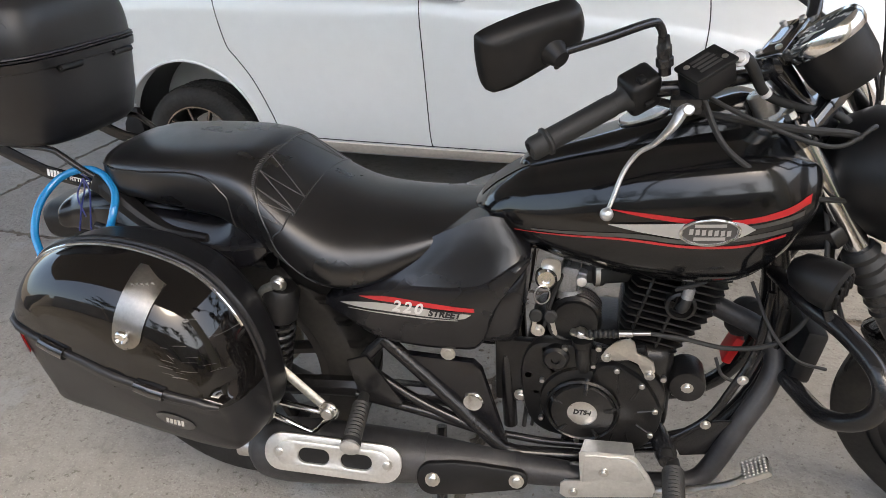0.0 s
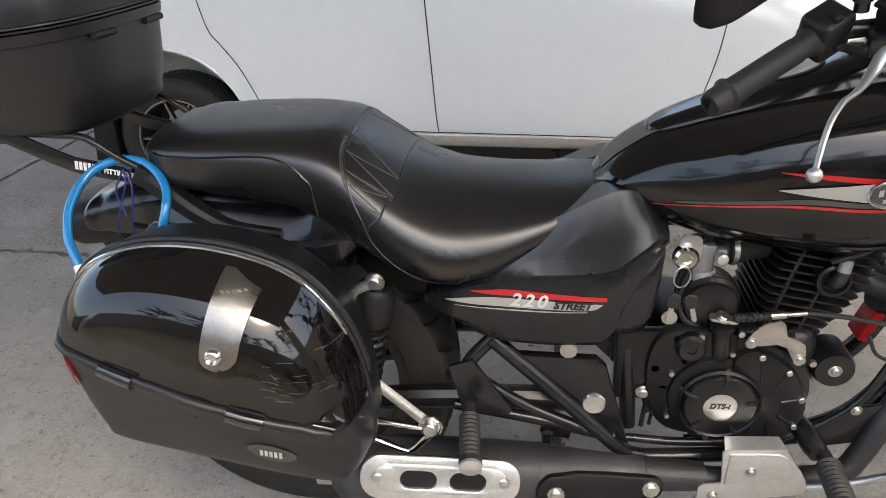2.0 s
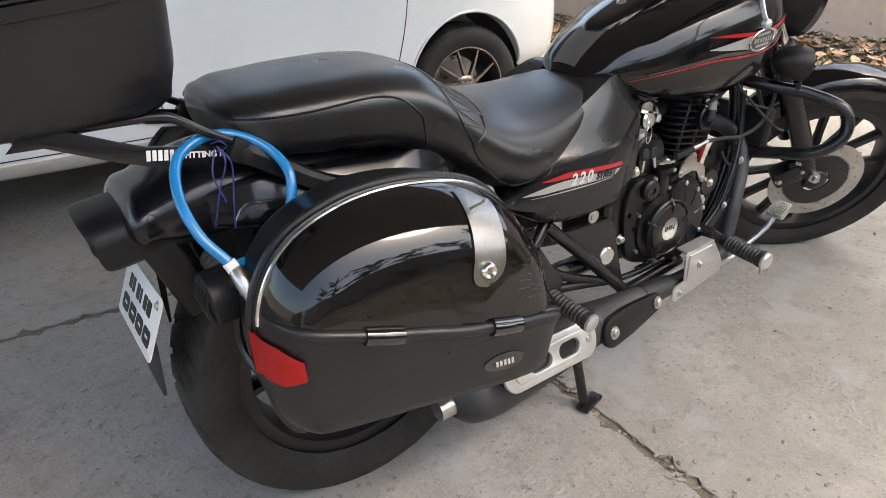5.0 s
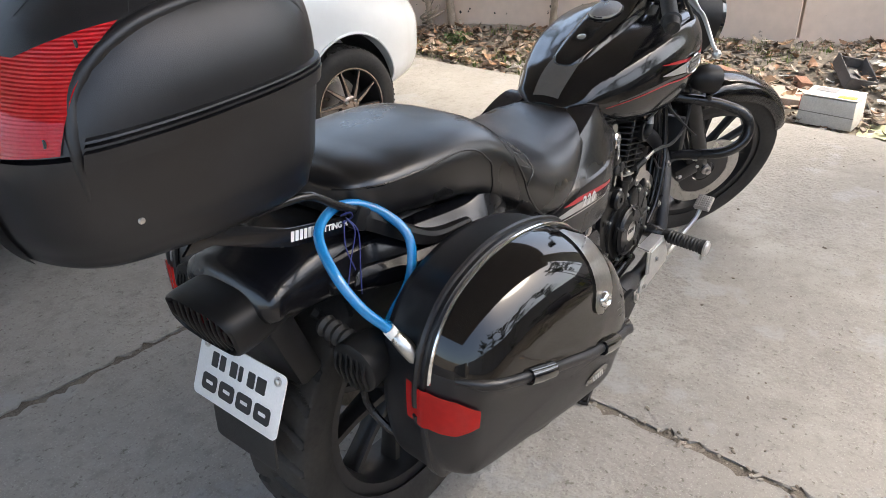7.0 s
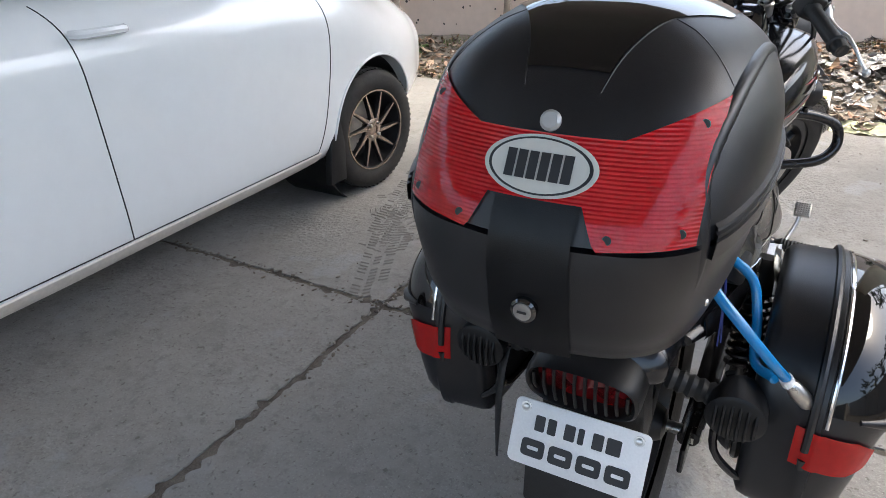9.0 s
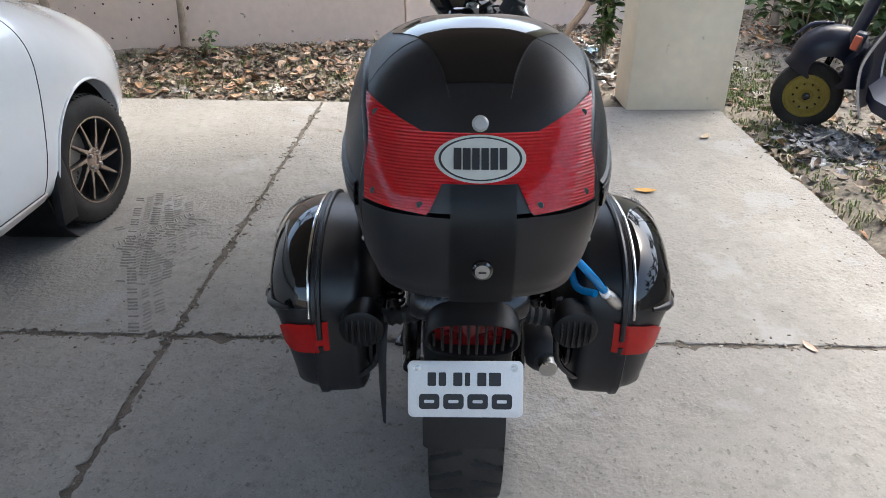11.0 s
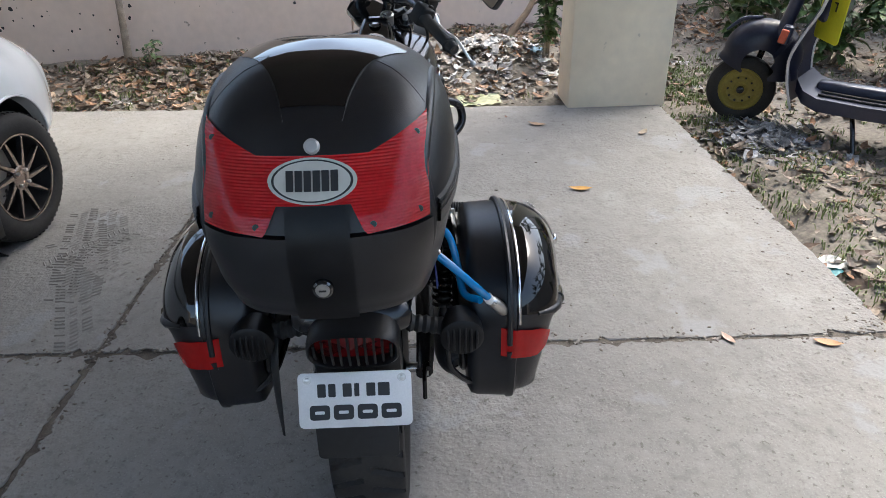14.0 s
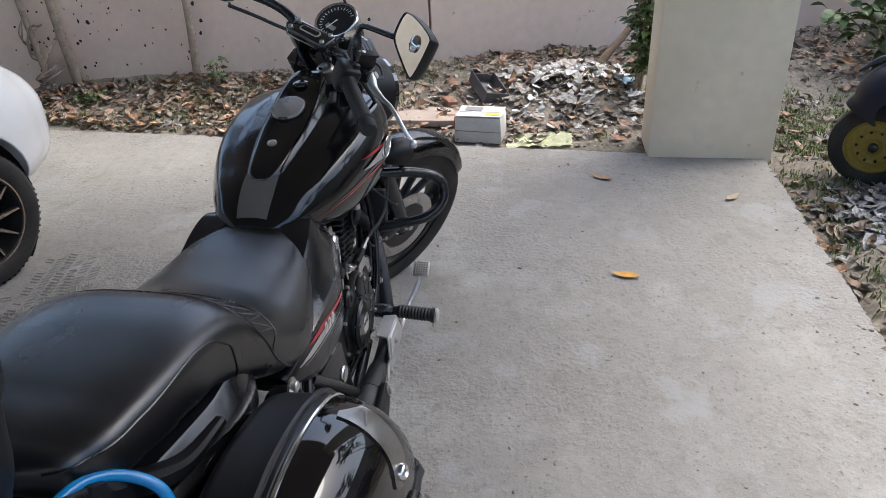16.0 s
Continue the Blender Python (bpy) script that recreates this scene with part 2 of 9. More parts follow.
PAPER = mat("white_carton", (0.55, 0.54, 0.50), 0.75, var=0.16, vscale=10)
BARK = mat("pale_bark", (0.33, 0.275, 0.215), 0.9, var=0.35, vscale=18, bump=0.8, bscale=60)


# ---- mesh tools ----
def put(name, bm, material, parent=None, label="", smooth=38, m=None):
    """Links a bmesh as one mesh object, its origin at its own middle."""
    if m is not None:
        bm.transform(m)
    bmesh.ops.recalc_face_normals(bm, faces=bm.faces[:])
    me = bpy.data.meshes.new(name)
    co = np.array([v.co[:] for v in bm.verts])
    mid = Vector((co.min(0) + co.max(0)) / 2)
    bm.transform(Matrix.Translation(-mid))
    bm.to_mesh(me)
    bm.free()
    me.materials.append(material)
    if smooth:
        me.polygons.foreach_set("use_smooth", [True] * len(me.polygons))
        me.set_sharp_from_angle(angle=radians(smooth))
    ob = new(name, me)
    ob.location = mid
    if parent is not None:
        ob.parent = parent
        ob.matrix_parent_inverse = world_of(parent).inverted()
    if label:
        tagged(ob, label)
    return ob


def world_of(ob):
    m = Matrix.Translation(ob.location)
    return m if ob.parent is None else world_of(ob.parent) @ ob.matrix_parent_inverse @ m


def part(name, bm, material, parent, label="", smooth=38, m=None):
    return put(name, bm, material, parent, label, smooth, m)


def thing(name, at, label, category, group="", kind=""):
    ob = new(name)
    ob.location = at
    ob.empty_display_size = 0.1
    return tagged(ob, label, category, group, kind)


def spline(pts, steps=8, closed=False):
    p = [np.array(q, float) for q in pts]
    if len(p) < 3 and not closed:
        return p
    n, out = len(p), []
    for k in range(n if closed else n - 1):
        a, b = p[k], p[(k + 1) % n]
        z = p[(k - 1) % n] if closed or k > 0 else 2 * a - b
        c = p[(k + 2) % n] if closed or k + 2 < n else 2 * b - a
        for s in range(steps):
            t = s / steps
            out.append(0.5 * (2 * a + (b - z) * t + (2 * z - 5 * a + 4 * b - c) * t * t + (3 * a - z - 3 * b + c) * t ** 3))
    if not closed:
        out.append(p[-1])
    return out


def tube(pts, r, n=10, steps=6, closed=False, bm=None, smooth=True, flat=1.0):
    """A round bar along a curve. r: one radius, or one for each given point."""
    bm = bm or bmesh.new()
    if isinstance(r, (int, float)):
        r = [r] * len(pts)
    four = [(*p, q) for p, q in zip(pts, r)]
    line = spline(four, steps, closed) if smooth else [np.array(p, float) for p in four]
    rad = [max(1e-4, q[3]) for q in line]
    line = [Vector(q[:3]) for q in line]
    m = len(line)
    tang = [(line[(k + 1) % m] - line[(k - 1) % m] if closed else line[min(k + 1, m - 1)] - line[max(k - 1, 0)]).normalized() for k in range(m)]
    side = tang[0].orthogonal().normalized()
    rings = []
    for k in range(m):
        side = (side - tang[k] * side.dot(tang[k])).normalized()
        up = tang[k].cross(side)
        rings.append([bm.verts.new(line[k] + (side * math.cos(a) + up * math.sin(a) * flat) * rad[k]) for a in (2 * math.pi * j / n for j in range(n))])
    for k in range(m if closed else m - 1):
        a, b = rings[k], rings[(k + 1) % m]
        for j in range(n):
            bm.faces.new((a[j], a[(j + 1) % n], b[(j + 1) % n], b[j]))
    if not closed:
        bm.faces.new(rings[0][::-1])
        bm.faces.new(rings[-1])
    return bm


def loft(rings, bm=None, caps=True, closed=True):
    bm = bm or bmesh.new()
    vs = [[bm.verts.new(p) for p in ring] for ring in rings]
    n = len(vs[0])
    for a, b in zip(vs, vs[1:]):
        for j in range(n if closed else n - 1):
            bm.faces.new((a[j], a[(j + 1) % n], b[(j + 1) % n], b[j]))
    if caps:
        bm.faces.new(vs[0][::-1])
        bm.faces.new(vs[-1])
    return bm


def lathe(profile, at=(0, 0, 0), axis=(0, 0, 1), n=28, bm=None, closed=False):
    """Turns (radius, height) rows round an axis."""
    rot = Vector((0, 0, 1)).rotation_difference(Vector(axis)).to_matrix()
    at = Vector(at)
    rings = [[at + rot @ Vector((r * math.cos(a), r * math.sin(a), h)) for a in (2 * math.pi * j / n for j in range(n))] for r, h in profile]
    if closed:
        rings.append(rings[0])
    bm = loft(rings, bm, caps=not closed)
    if closed:
        bmesh.ops.remove_doubles(bm, verts=bm.verts[:], dist=1e-6)
    return bm


def box(size, at=(0, 0, 0), rot=(0, 0, 0), bevel=0.0, seg=2, bm=None, taper=None):
    one = bmesh.new()
    bmesh.ops.create_cube(one, size=1.0)
    for v in one.verts:
        v.co = Vector((v.co.x * size[0], v.co.y * size[1], v.co.z * size[2]))
        if taper and v.co.z > 0:
            v.co.x *= taper[0]
            v.co.y *= taper[1]
    if bevel:
        bmesh.ops.bevel(one, geom=one.edges[:], offset=bevel, segments=seg, profile=0.5, affect="EDGES")
    one.transform(pose(*at, *rot))
    return merge(one, bm)


def merge(one, bm):
    if bm is None:
        return one
    me = bpy.data.meshes.new("tmp")
    one.to_mesh(me)
    one.free()
    bm.from_mesh(me)
    bpy.data.meshes.remove(me)
    return bm


def plate(outline, thick, m=None, bevel=0.0, bm=None, holes=()):
    """A flat sheet: an outline in its own x, y plane, with thickness along z from 0."""
    one = bmesh.new()
    loops = [outline, *holes]
    edges = []
    for loop in loops:
        vs = [one.verts.new((p[0], p[1], 0)) for p in loop]
        edges += [one.edges.new((vs[k], vs[(k + 1) % len(vs)])) for k in range(len(vs))]
    if holes:
        bmesh.ops.triangle_fill(one, edges=edges, use_beauty=True)
    else:
        one.faces.new(one.verts[:])
    got = bmesh.ops.extrude_face_region(one, geom=one.faces[:])
    bmesh.ops.translate(one, vec=(0, 0, thick), verts=[g for g in got["geom"] if isinstance(g, bmesh.types.BMVert)])
    bmesh.ops.recalc_face_normals(one, faces=one.faces[:])
    if bevel:
        sharp = [e for e in one.edges if len(e.link_faces) == 2 and e.calc_face_angle(0) > radians(50) and abs(e.verts[0].co.z - e.verts[1].co.z) < 1e-6]
        bmesh.ops.bevel(one, geom=sharp, offset=bevel, segments=2, profile=0.5, affect="EDGES")
    if m is not None:
        one.transform(m)
    return merge(one, bm)


def rounded(w, h, r, seg=6, cx=0.0, cy=0.0):
    out = []
    for k, (sx, sy) in enumerate(((1, 1), (-1, 1), (-1, -1), (1, -1))):
        for j in range(seg + 1):
            a = math.pi / 2 * (k + j / seg)
            out.append((cx + sx * (w / 2 - r) + r * math.cos(a), cy + sy * (h / 2 - r) + r * math.sin(a)))
    return out


def ellipse(a, b, n=40, cx=0.0, cy=0.0):
    return [(cx + a * math.cos(2 * math.pi * k / n), cy + b * math.sin(2 * math.pi * k / n)) for k in range(n)]


# side plane: sheet x -> world x, sheet y -> world z, thickness towards -y (the bike's right side)
def right_side(y):
    return Matrix(((1, 0, 0, 0), (0, 0, -1, y), (0, 1, 0, 0), (0, 0, 0, 1)))


def curve_keys(rows, x):
    """Smooth rows (position, values...) read at x."""
    k = np.array(rows, float)
    xs = k[:, 0]
    i = int(np.clip(np.searchsorted(xs, x) - 1, 0, len(xs) - 2))
    slope = np.gradient(k[:, 1:], xs, axis=0)
    h = xs[i + 1] - xs[i]
    t = min(1.0, max(0.0, (x - xs[i]) / h))
    a, b = k[i, 1:], k[i + 1, 1:]
    return (2 * t ** 3 - 3 * t * t + 1) * a + (t ** 3 - 2 * t * t + t) * h * slope[i] + (3 * t * t - 2 * t ** 3) * b + (t ** 3 - t * t) * h * slope[i + 1]


class Form:
    """A body along x: rows of (x, half width, z of the widest place, top z, bottom z, upper power, lower power)."""

    def __init__(self, rows):
        self.rows = rows

    def at(self, x, deg):
        """deg: -90 underneath, 0 at the right side, 90 on top, 180 at the left side."""
        w, zc, zt, zb, nu, nl = curve_keys(self.rows, x)
        a = radians(deg)
        c, s = math.cos(a), math.sin(a)
        p = 2.0 / (nu if s >= 0 else nl)
        y = -w * math.copysign(abs(c) ** p, c)
        z = zc + (zt - zc if s >= 0 else zc - zb) * math.copysign(abs(s) ** p, s)
        return Vector((x, y, z))

    def mesh(self, nx=48, na=48):
        x0, x1 = self.rows[0][0], self.rows[-1][0]
        xs = [x0 + (x1 - x0) * (0.5 - 0.5 * math.cos(math.pi * k / nx)) * 0.6 + (x1 - x0) * 0.4 * k / nx for k in range(nx + 1)]
        return loft([[self.at(x, -90 + 360 * j / na) for j in range(na)] for x in xs])

    def line(self, pts, r, lift=0.0, n=6, steps=8, bm=None):
        """A thread or edge that lies on the form: rows of (x, deg)."""
        out = []
        for q in spline(pts, steps):
            p = self.at(q[0], q[1])
            out.append(p + (p - self.at(q[0], q[1] + 180 if abs(q[1]) > 1e9 else q[1])).normalized() * lift if lift else p)
        return tube(out, r, n, bm=bm, smooth=False)

    def patch(self, rows, across=6, steps=6, lift=0.0012, bm=None):
        """A decal on the form: rows of (x, lower deg, upper deg)."""
        fine = spline(rows, steps)
        grid = []
        for x, lo, hi in fine:
            ring = []
            for k in range(across + 1):
                d = lo + (hi - lo) * k / across
                p = self.at(x, d)
                t1 = self.at(x, d + 1) - self.at(x, d - 1)
                t2 = self.at(x + 0.002, d) - self.at(x - 0.002, d)
                nrm = t1.cross(t2)
                mid = Vector((x, 0, curve_keys(self.rows, x)[1]))
                if nrm.dot(p - mid) < 0:
                    nrm.negate()
                ring.append(p + nrm.normalized() * lift)
            grid.append(ring)
        return loft(grid, bm, caps=False, closed=False)


def bolt(at, axis, r=0.008, h=0.006, bm=None, washer=True):
    rows = [(r * 1.6, 0), (r * 1.6, h * 0.25), (r, h * 0.25), (r, h * 0.85), (r * 0.8, h), (0.0005, h)] if washer else [(r, 0), (r, h * 0.8), (r * 0.8, h), (0.0005, h)]
    return lathe(rows, at, axis, 10, bm)


def letters(text, size, m, depth=0.0006, bold=0.0, shear=0.0, space=1.0):
    """Words in the built-in font, as a bmesh in the plane of m."""
    cu = bpy.data.curves.new("words", "FONT")
    cu.body, cu.size, cu.extrude, cu.offset, cu.shear, cu.space_character = text, size, depth, bold, shear, space
    cu.align_x, cu.align_y, cu.resolution_u = "CENTER", "CENTER", 3
    ob = bpy.data.objects.new("words", cu)
    scene.collection.objects.link(ob)
    bpy.context.view_layer.update()
    me = ob.evaluated_get(bpy.context.evaluated_depsgraph_get()).to_mesh()
    bm = bmesh.new()
    bm.from_mesh(me)
    bm.transform(m)
    bpy.data.objects.remove(ob)
    bpy.data.curves.remove(cu)
    return bm


from mathutils.bvhtree import BVHTree


def tree_of(bm):
    bmesh.ops.recalc_face_normals(bm, faces=bm.faces[:])
    bm.normal_update()
    return BVHTree.FromBMesh(bm)


def drop_on(tree, points, way, lift=0.001):
    """Where rays from the points along way meet a surface, lifted off it."""
    out = []
    way = Vector(way)
    for p in points:
        hit, nrm, _, _ = tree.ray_cast(Vector(p), way)
        if hit is None:
            near = tree.find_nearest(Vector(p) + way * 0.3)
            hit, nrm = near[0], near[1]
        if nrm.dot(way) > 0:
            nrm = -nrm
        out.append(hit + nrm * lift)
    return out


# ---- structure ----
def jagged(x0, x1, y0, y1, z0, z1, seed, gap=0.008):
    """One concrete bay with worn, uneven edges."""
    rnd = random.Random(seed)
    bm = bmesh.new()
    n = 150
    edge = []
    for (ax, ay), (bx, by) in (((x0, y0), (x1, y0)), ((x1, y0), (x1, y1)), ((x1, y1), (x0, y1)), ((x0, y1), (x0, y0))):
        off = 0.0
        for k in range(n):
            t = k / n
            off = 0.7 * off + rnd.uniform(-1, 1) * 0.006
            bite = rnd.uniform(0.006, 0.030) if rnd.random() < 0.13 else 0.0
            d = gap + abs(off) + bite
            x, y = ax + (bx - ax) * t, ay + (by - ay) * t
            x += d if x < x0 + 1e-6 else (-d if x > x1 - 1e-6 else 0)
            y += d if y < y0 + 1e-6 else (-d if y > y1 - 1e-6 else 0)
            edge.append((x, y))
    top = [bm.verts.new((x, y, z1)) for x, y in edge]
    bot = [bm.verts.new((x, y, z0)) for x, y in edge]
    bm.faces.new(top)
    m = len(edge)
    for k in range(m):
        bm.faces.new((top[k], bot[k], bot[(k + 1) % m], top[(k + 1) % m]))
    bev = [e for e in bm.edges if e.verts[0].co.z == z1 and e.verts[1].co.z == z1]
    bmesh.ops.bevel(bm, geom=bev, offset=0.004, segments=1, affect="EDGES")
    return bm


floor = thing("floor", (0, 0, 0), "worn grey concrete parking floor cast in bays", "floor", kind="structure")
XJ, YJ = (-7.6, -4.75, -2.10, 0.385, 2.80), (-1.62, 0.93, 3.5, 6.2)
for i in range(4):
    for j in range(3):
        x1 = XJ[i + 1]
        bm = jagged(XJ[i], x1, YJ[j], YJ[j + 1], -0.09, 0.0, 10 * i + j, 0.007 if i < 3 else 0.006)
        for v in bm.verts:  # the front edge runs slightly askew
            if v.co.x > 2.5:
                v.co.x += 0.05 * (v.co.y + 1.62)
            v.co.y += -0.03 * (v.co.x + 0.3) * max(0, 1 - abs(v.co.y - 0.93) / 1.3)
            v.co.x += 0.02 * v.co.y * max(0, 1 - abs(v.co.x - 0.385) / 1.3)
            v.co.z -= 0.030 * min(0.0, v.co.x)  # the slab falls towards the yard up to here
        part("concrete_bay", bm, CONCRETE, floor, smooth=0)
bm = bmesh.new()
loft([[(x, y, z0 - 0.030 * min(0.0, x)) for y, z0 in ((-1.61, -0.056), (6.19, -0.056), (6.19, -0.006), (-1.61, -0.006))] for x in (-7.6, 0.0, 2.8)], bm)
part("joint_fill", bm, JOINT, floor, "dark dirt packed in the joints")

# ground: one sheet to the horizon, uneven near the parking
bm = bmesh.new()
steps = [-600, -200, -60, -20, -10] + [-7 + 0.14 * k for k in range(101)] + [9, 12, 20, 60, 200, 600]
grid = []
for x in steps:
    row = []
    for y in steps:
        z = -0.055
        if -7 < x < 7 and -7 < y < 7:
            z += 0.05 * (noise.noise(Vector((x * 1.3, y * 1.3, 3.1))) + 0.5 * noise.noise(Vector((x * 4, y * 4, 1.7))))
            wall_x = 4.5 - 0.25 * y
            if x > 2.8:
                z += 0.10 * max(0, min(1, (x - 3.0) / 1.2)) + 0.13 * math.exp(-((x - 3.9) / 0.45) ** 2 - ((y + 0.75) / 0.7) ** 2)
            if x < 2.9 and y > -1.75:
                z = -0.11
            elif x < 3.05 and y > -1.8:
                z = min(z, -0.03)
        row.append(bm.verts.new((x, y, z)))
    grid.append(row)
for a, b in zip(grid, grid[1:]):
    for j in range(len(a) - 1):
        bm.faces.new((a[j], b[j], b[j + 1], a[j + 1]))
GROUND_TREE = tree_of(bm)
tagged(put("ground", bm, DIRT), "bare brown dirt yard around the parking", "ground", kind="structure")


def ground_z(x, y):
    hit = GROUND_TREE.ray_cast(Vector((x, y, 3)), Vector((0, 0, -1)))[0]
    return hit.z if hit else -0.05


def wall_between(name, a, b, h, thick, material, label):
    a, b = Vector((*a, 0)), Vector((*b, 0))
    d = b - a
    m = Matrix.Translation((a + b) / 2 + Vector((0, 0, h / 2 - 0.3))) @ Matrix.Rotation(math.atan2(d.y, d.x), 4, "Z")
    bm = box((d.length, thick, h + 0.6), bevel=0.004, seg=1)
    return tagged(put(name, bm, material, m=m), label, "wall", kind="structure")


wall_between("wall_front", (4.60, 0.42), (3.60, 5.2), 2.1, 0.15, WALL_PAINT, "pinkish beige plastered boundary wall with dark stains")
wall_between("wall_front_far", (4.64, 0.42), (7.0, -6.0), 2.1, 0.15, WALL_PAINT, "pinkish beige plastered boundary wall, weathered")
# these four walls are out of view, added to shape light and reflections
wall_between("wall_yard", (7.0, -5.6), (-8.0, -5.0), 2.1, 0.15, GREY_WALL, "plain weathered wall closing the yard")
wall_between("wall_right", (-3.0, -1.75), (-7.8, -1.75), 1.1, 0.15, GREY_WALL, "plain low grey wall closing the parking")
wall_between("wall_side", (3.74, 5.2), (-8.0, 6.3), 2.6, 0.15, GREY_WALL, "plain grey wall closing the parking side")
wall_between("wall_back", (-7.7, -5.0), (-7.7, 6.4), 1.5, 0.15, GREY_WALL, "plain low grey wall closing the parking end")
bm = box((8.6, 7.4, 0.18), (-1.10, 1.60, 3.29), bevel=0.01, seg=1)
tagged(put("ceiling", bm, CEIL, smooth=0), "plain grey concrete slab over the parking", "ceiling", kind="structure")


def pillar(x, y, w, d, turn=0.0):
    bm = box((d, w, 3.3), (0, 0, 1.64), bevel=0.006, seg=2)
    # worn foot: push the lowest faces about a little
    ob = put("pillar", bm, CREAM, m=Matrix.Translation((x, y, 0)) @ Matrix.Rotation(radians(turn), 4, "Z"))
    tagged(ob, "cream plastered concrete pillar at the slab edge", "pillar", "pillars of the parking", "structure")
    return ob


pillar(2.93, -1.335, 0.60, 0.32, 1.0)


# ---- car ----
def boolean_cut(bm, cutters):
    me = bpy.data.meshes.new("tmp")
    bm.to_mesh(me)
    bm.free()
    ob = bpy.data.objects.new("tmp", me)
    scene.collection.objects.link(ob)
    gone = []
    for c in cutters:
        cm = bpy.data.meshes.new("tmp")
        c.to_mesh(cm)
        c.free()
        co = bpy.data.objects.new("tmp", cm)
        scene.collection.objects.link(co)
        md = ob.modifiers.new("cut", "BOOLEAN")
        md.operation, md.object, md.solver = "DIFFERENCE", co, "EXACT"
        gone.append(co)
    bpy.context.view_layer.update()
    got = bpy.data.meshes.new_from_object(ob.evaluated_get(bpy.context.evaluated_depsgraph_get()))
    out = bmesh.new()
    out.from_mesh(got)
    bpy.data.meshes.remove(got)
    for o in (ob, *gone):
        data = o.data
        bpy.data.objects.remove(o)
        bpy.data.meshes.remove(data)
    return out


CAR_Y, HUB_F, HUB_R, CAR_W = 1.438, 1.260, -1.092, 1.66
RAKE_CAR, DROP = 0.035, 0.030  # the body sits nose down; the floor falls towards the yard
car = thing("car", (0, CAR_Y + CAR_W / 2, 0), "white hatchback parked with dusty sill and black alloy wheels", "car")


def car_part(name, bm, material, label="", smooth=38):
    """A part of the sheet-metal body, raked with it."""
    for v in bm.verts:
        v.co.z += RAKE_CAR * (HUB_F - v.co.x) - 0.010
    return part(name, bm, material, car, label, smooth)


class Car(Form):
    def at(self, x, deg):
        p = super().at(x, deg)
        return Vector((p.x, p.y + CAR_Y + CAR_W / 2, p.z))


# x, half width, widest z, top, bottom, upper power, lower power
shell = Car([
    (-1.72, 0.62, 0.58, 0.82, 0.38, 3.5, 3.0), (-1.68, 0.72, 0.58, 0.93, 0.32, 3.6, 3.2), (-1.53, 0.79, 0.61, 0.98, 0.27, 3.8, 3.6),
    (-1.1, 0.825, 0.67, 1.00, 0.205, 4.0, 6.5), (-0.6, 0.83, 0.68, 0.985, 0.190, 4.0, 9.0), (0.2, 0.83, 0.68, 0.97, 0.188, 4.0, 9.0),
    (0.8, 0.83, 0.64, 0.965, 0.188, 3.6, 8.0), (1.2, 0.828, 0.59, 0.955, 0.190, 2.9, 5.5), (1.5, 0.808, 0.53, 0.905, 0.20, 2.4, 3.8),
    (1.74, 0.740, 0.50, 0.835, 0.20, 2.7, 3.2), (1.90, 0.645, 0.52, 0.745, 0.21, 2.5, 3.0), (1.97, 0.53, 0.49, 0.66, 0.25, 2.4, 2.6)])
body = shell.mesh(70, 72)
cuts = [lathe([(0.322, -0.30), (0.322, 0.30)], (hx, CAR_Y + dy, 0.266), (0, 1, 0), 44) for hx in (HUB_F, HUB_R) for dy in (0.0, CAR_W)]
body = boolean_cut(body, cuts)
CAR_TREE = tree_of(body)
car_part("body", body, CAR_WHITE, smooth=35)
# arch linings, underbody, cabin
for hx in (HUB_F, HUB_R):
    car_part("wheel_arch", lathe([(0.321, 0.0), (0.325, 0.0), (0.325, 0.28), (0.001, 0.28), (0.001, 0.275), (0.321, 0.275)], (hx, CAR_Y + 0.075, 0.266), (0, 1, 0), 40, closed=True), PLASTIC, "black arch lining")
    lip = []
    for a in np.linspace(radians(-8), radians(188), 44):
        lip.append((hx + 0.324 * math.cos(a), 0.9, 0.266 + 0.324 * math.sin(a)))
    lip = [q for q in drop_on(CAR_TREE, lip, (0, 1, 0), 0.001) if q.z > 0.235 and q.y < CAR_Y + 0.10]
    car_part("arch_lip", tube(lip, 0.006, 8, smooth=False), CAR_WHITE, "rolled wheel arch edge")
cabin = Car([(-1.60, 0.55, 0.99, 1.05, 0.95, 2.6, 2), (-1.43, 0.68, 1.0, 1.38, 0.93, 3.0, 2), (-0.9, 0.73, 1.0, 1.50, 0.92, 3.4, 2), (0.0, 0.73, 1.0, 1.49, 0.92, 3.4, 2),
             (0.45, 0.71, 0.98, 1.40, 0.90, 3.0, 2), (1.0, 0.66, 0.95, 1.05, 0.88, 2.6, 2), (1.12, 0.62, 0.93, 0.96, 0.86, 2.4, 2)])
car_part("cabin_roof", cabin.mesh(36, 40), CAR_WHITE)
for lo, hi in ((-1.30, -0.95), (-0.88, -0.12), (-0.04, 0.62)):
    car_part("side_window", cabin.patch([(lo, 9, 50), ((lo + hi) / 2, 9, 54), (hi, 9, 46)], 6, 4, 0.004), GLASS_DARK, "dark tinted side window")
car_part("windscreen", cabin.patch([(0.62, 52, 128), (0.8, 40, 140), (0.98, 30, 150)], 10, 4, 0.004), GLASS_DARK, "tinted windscreen")


def car_line(pts, r=0.0022, steps=8):
    flat = [(0.15 + 1.016 * (p[0] - 0.15), 0.9, p[1]) for p in spline(pts, steps)]
    return tube(drop_on(CAR_TREE, flat, (0, 1, 0), 0.0), r, 6, smooth=False)


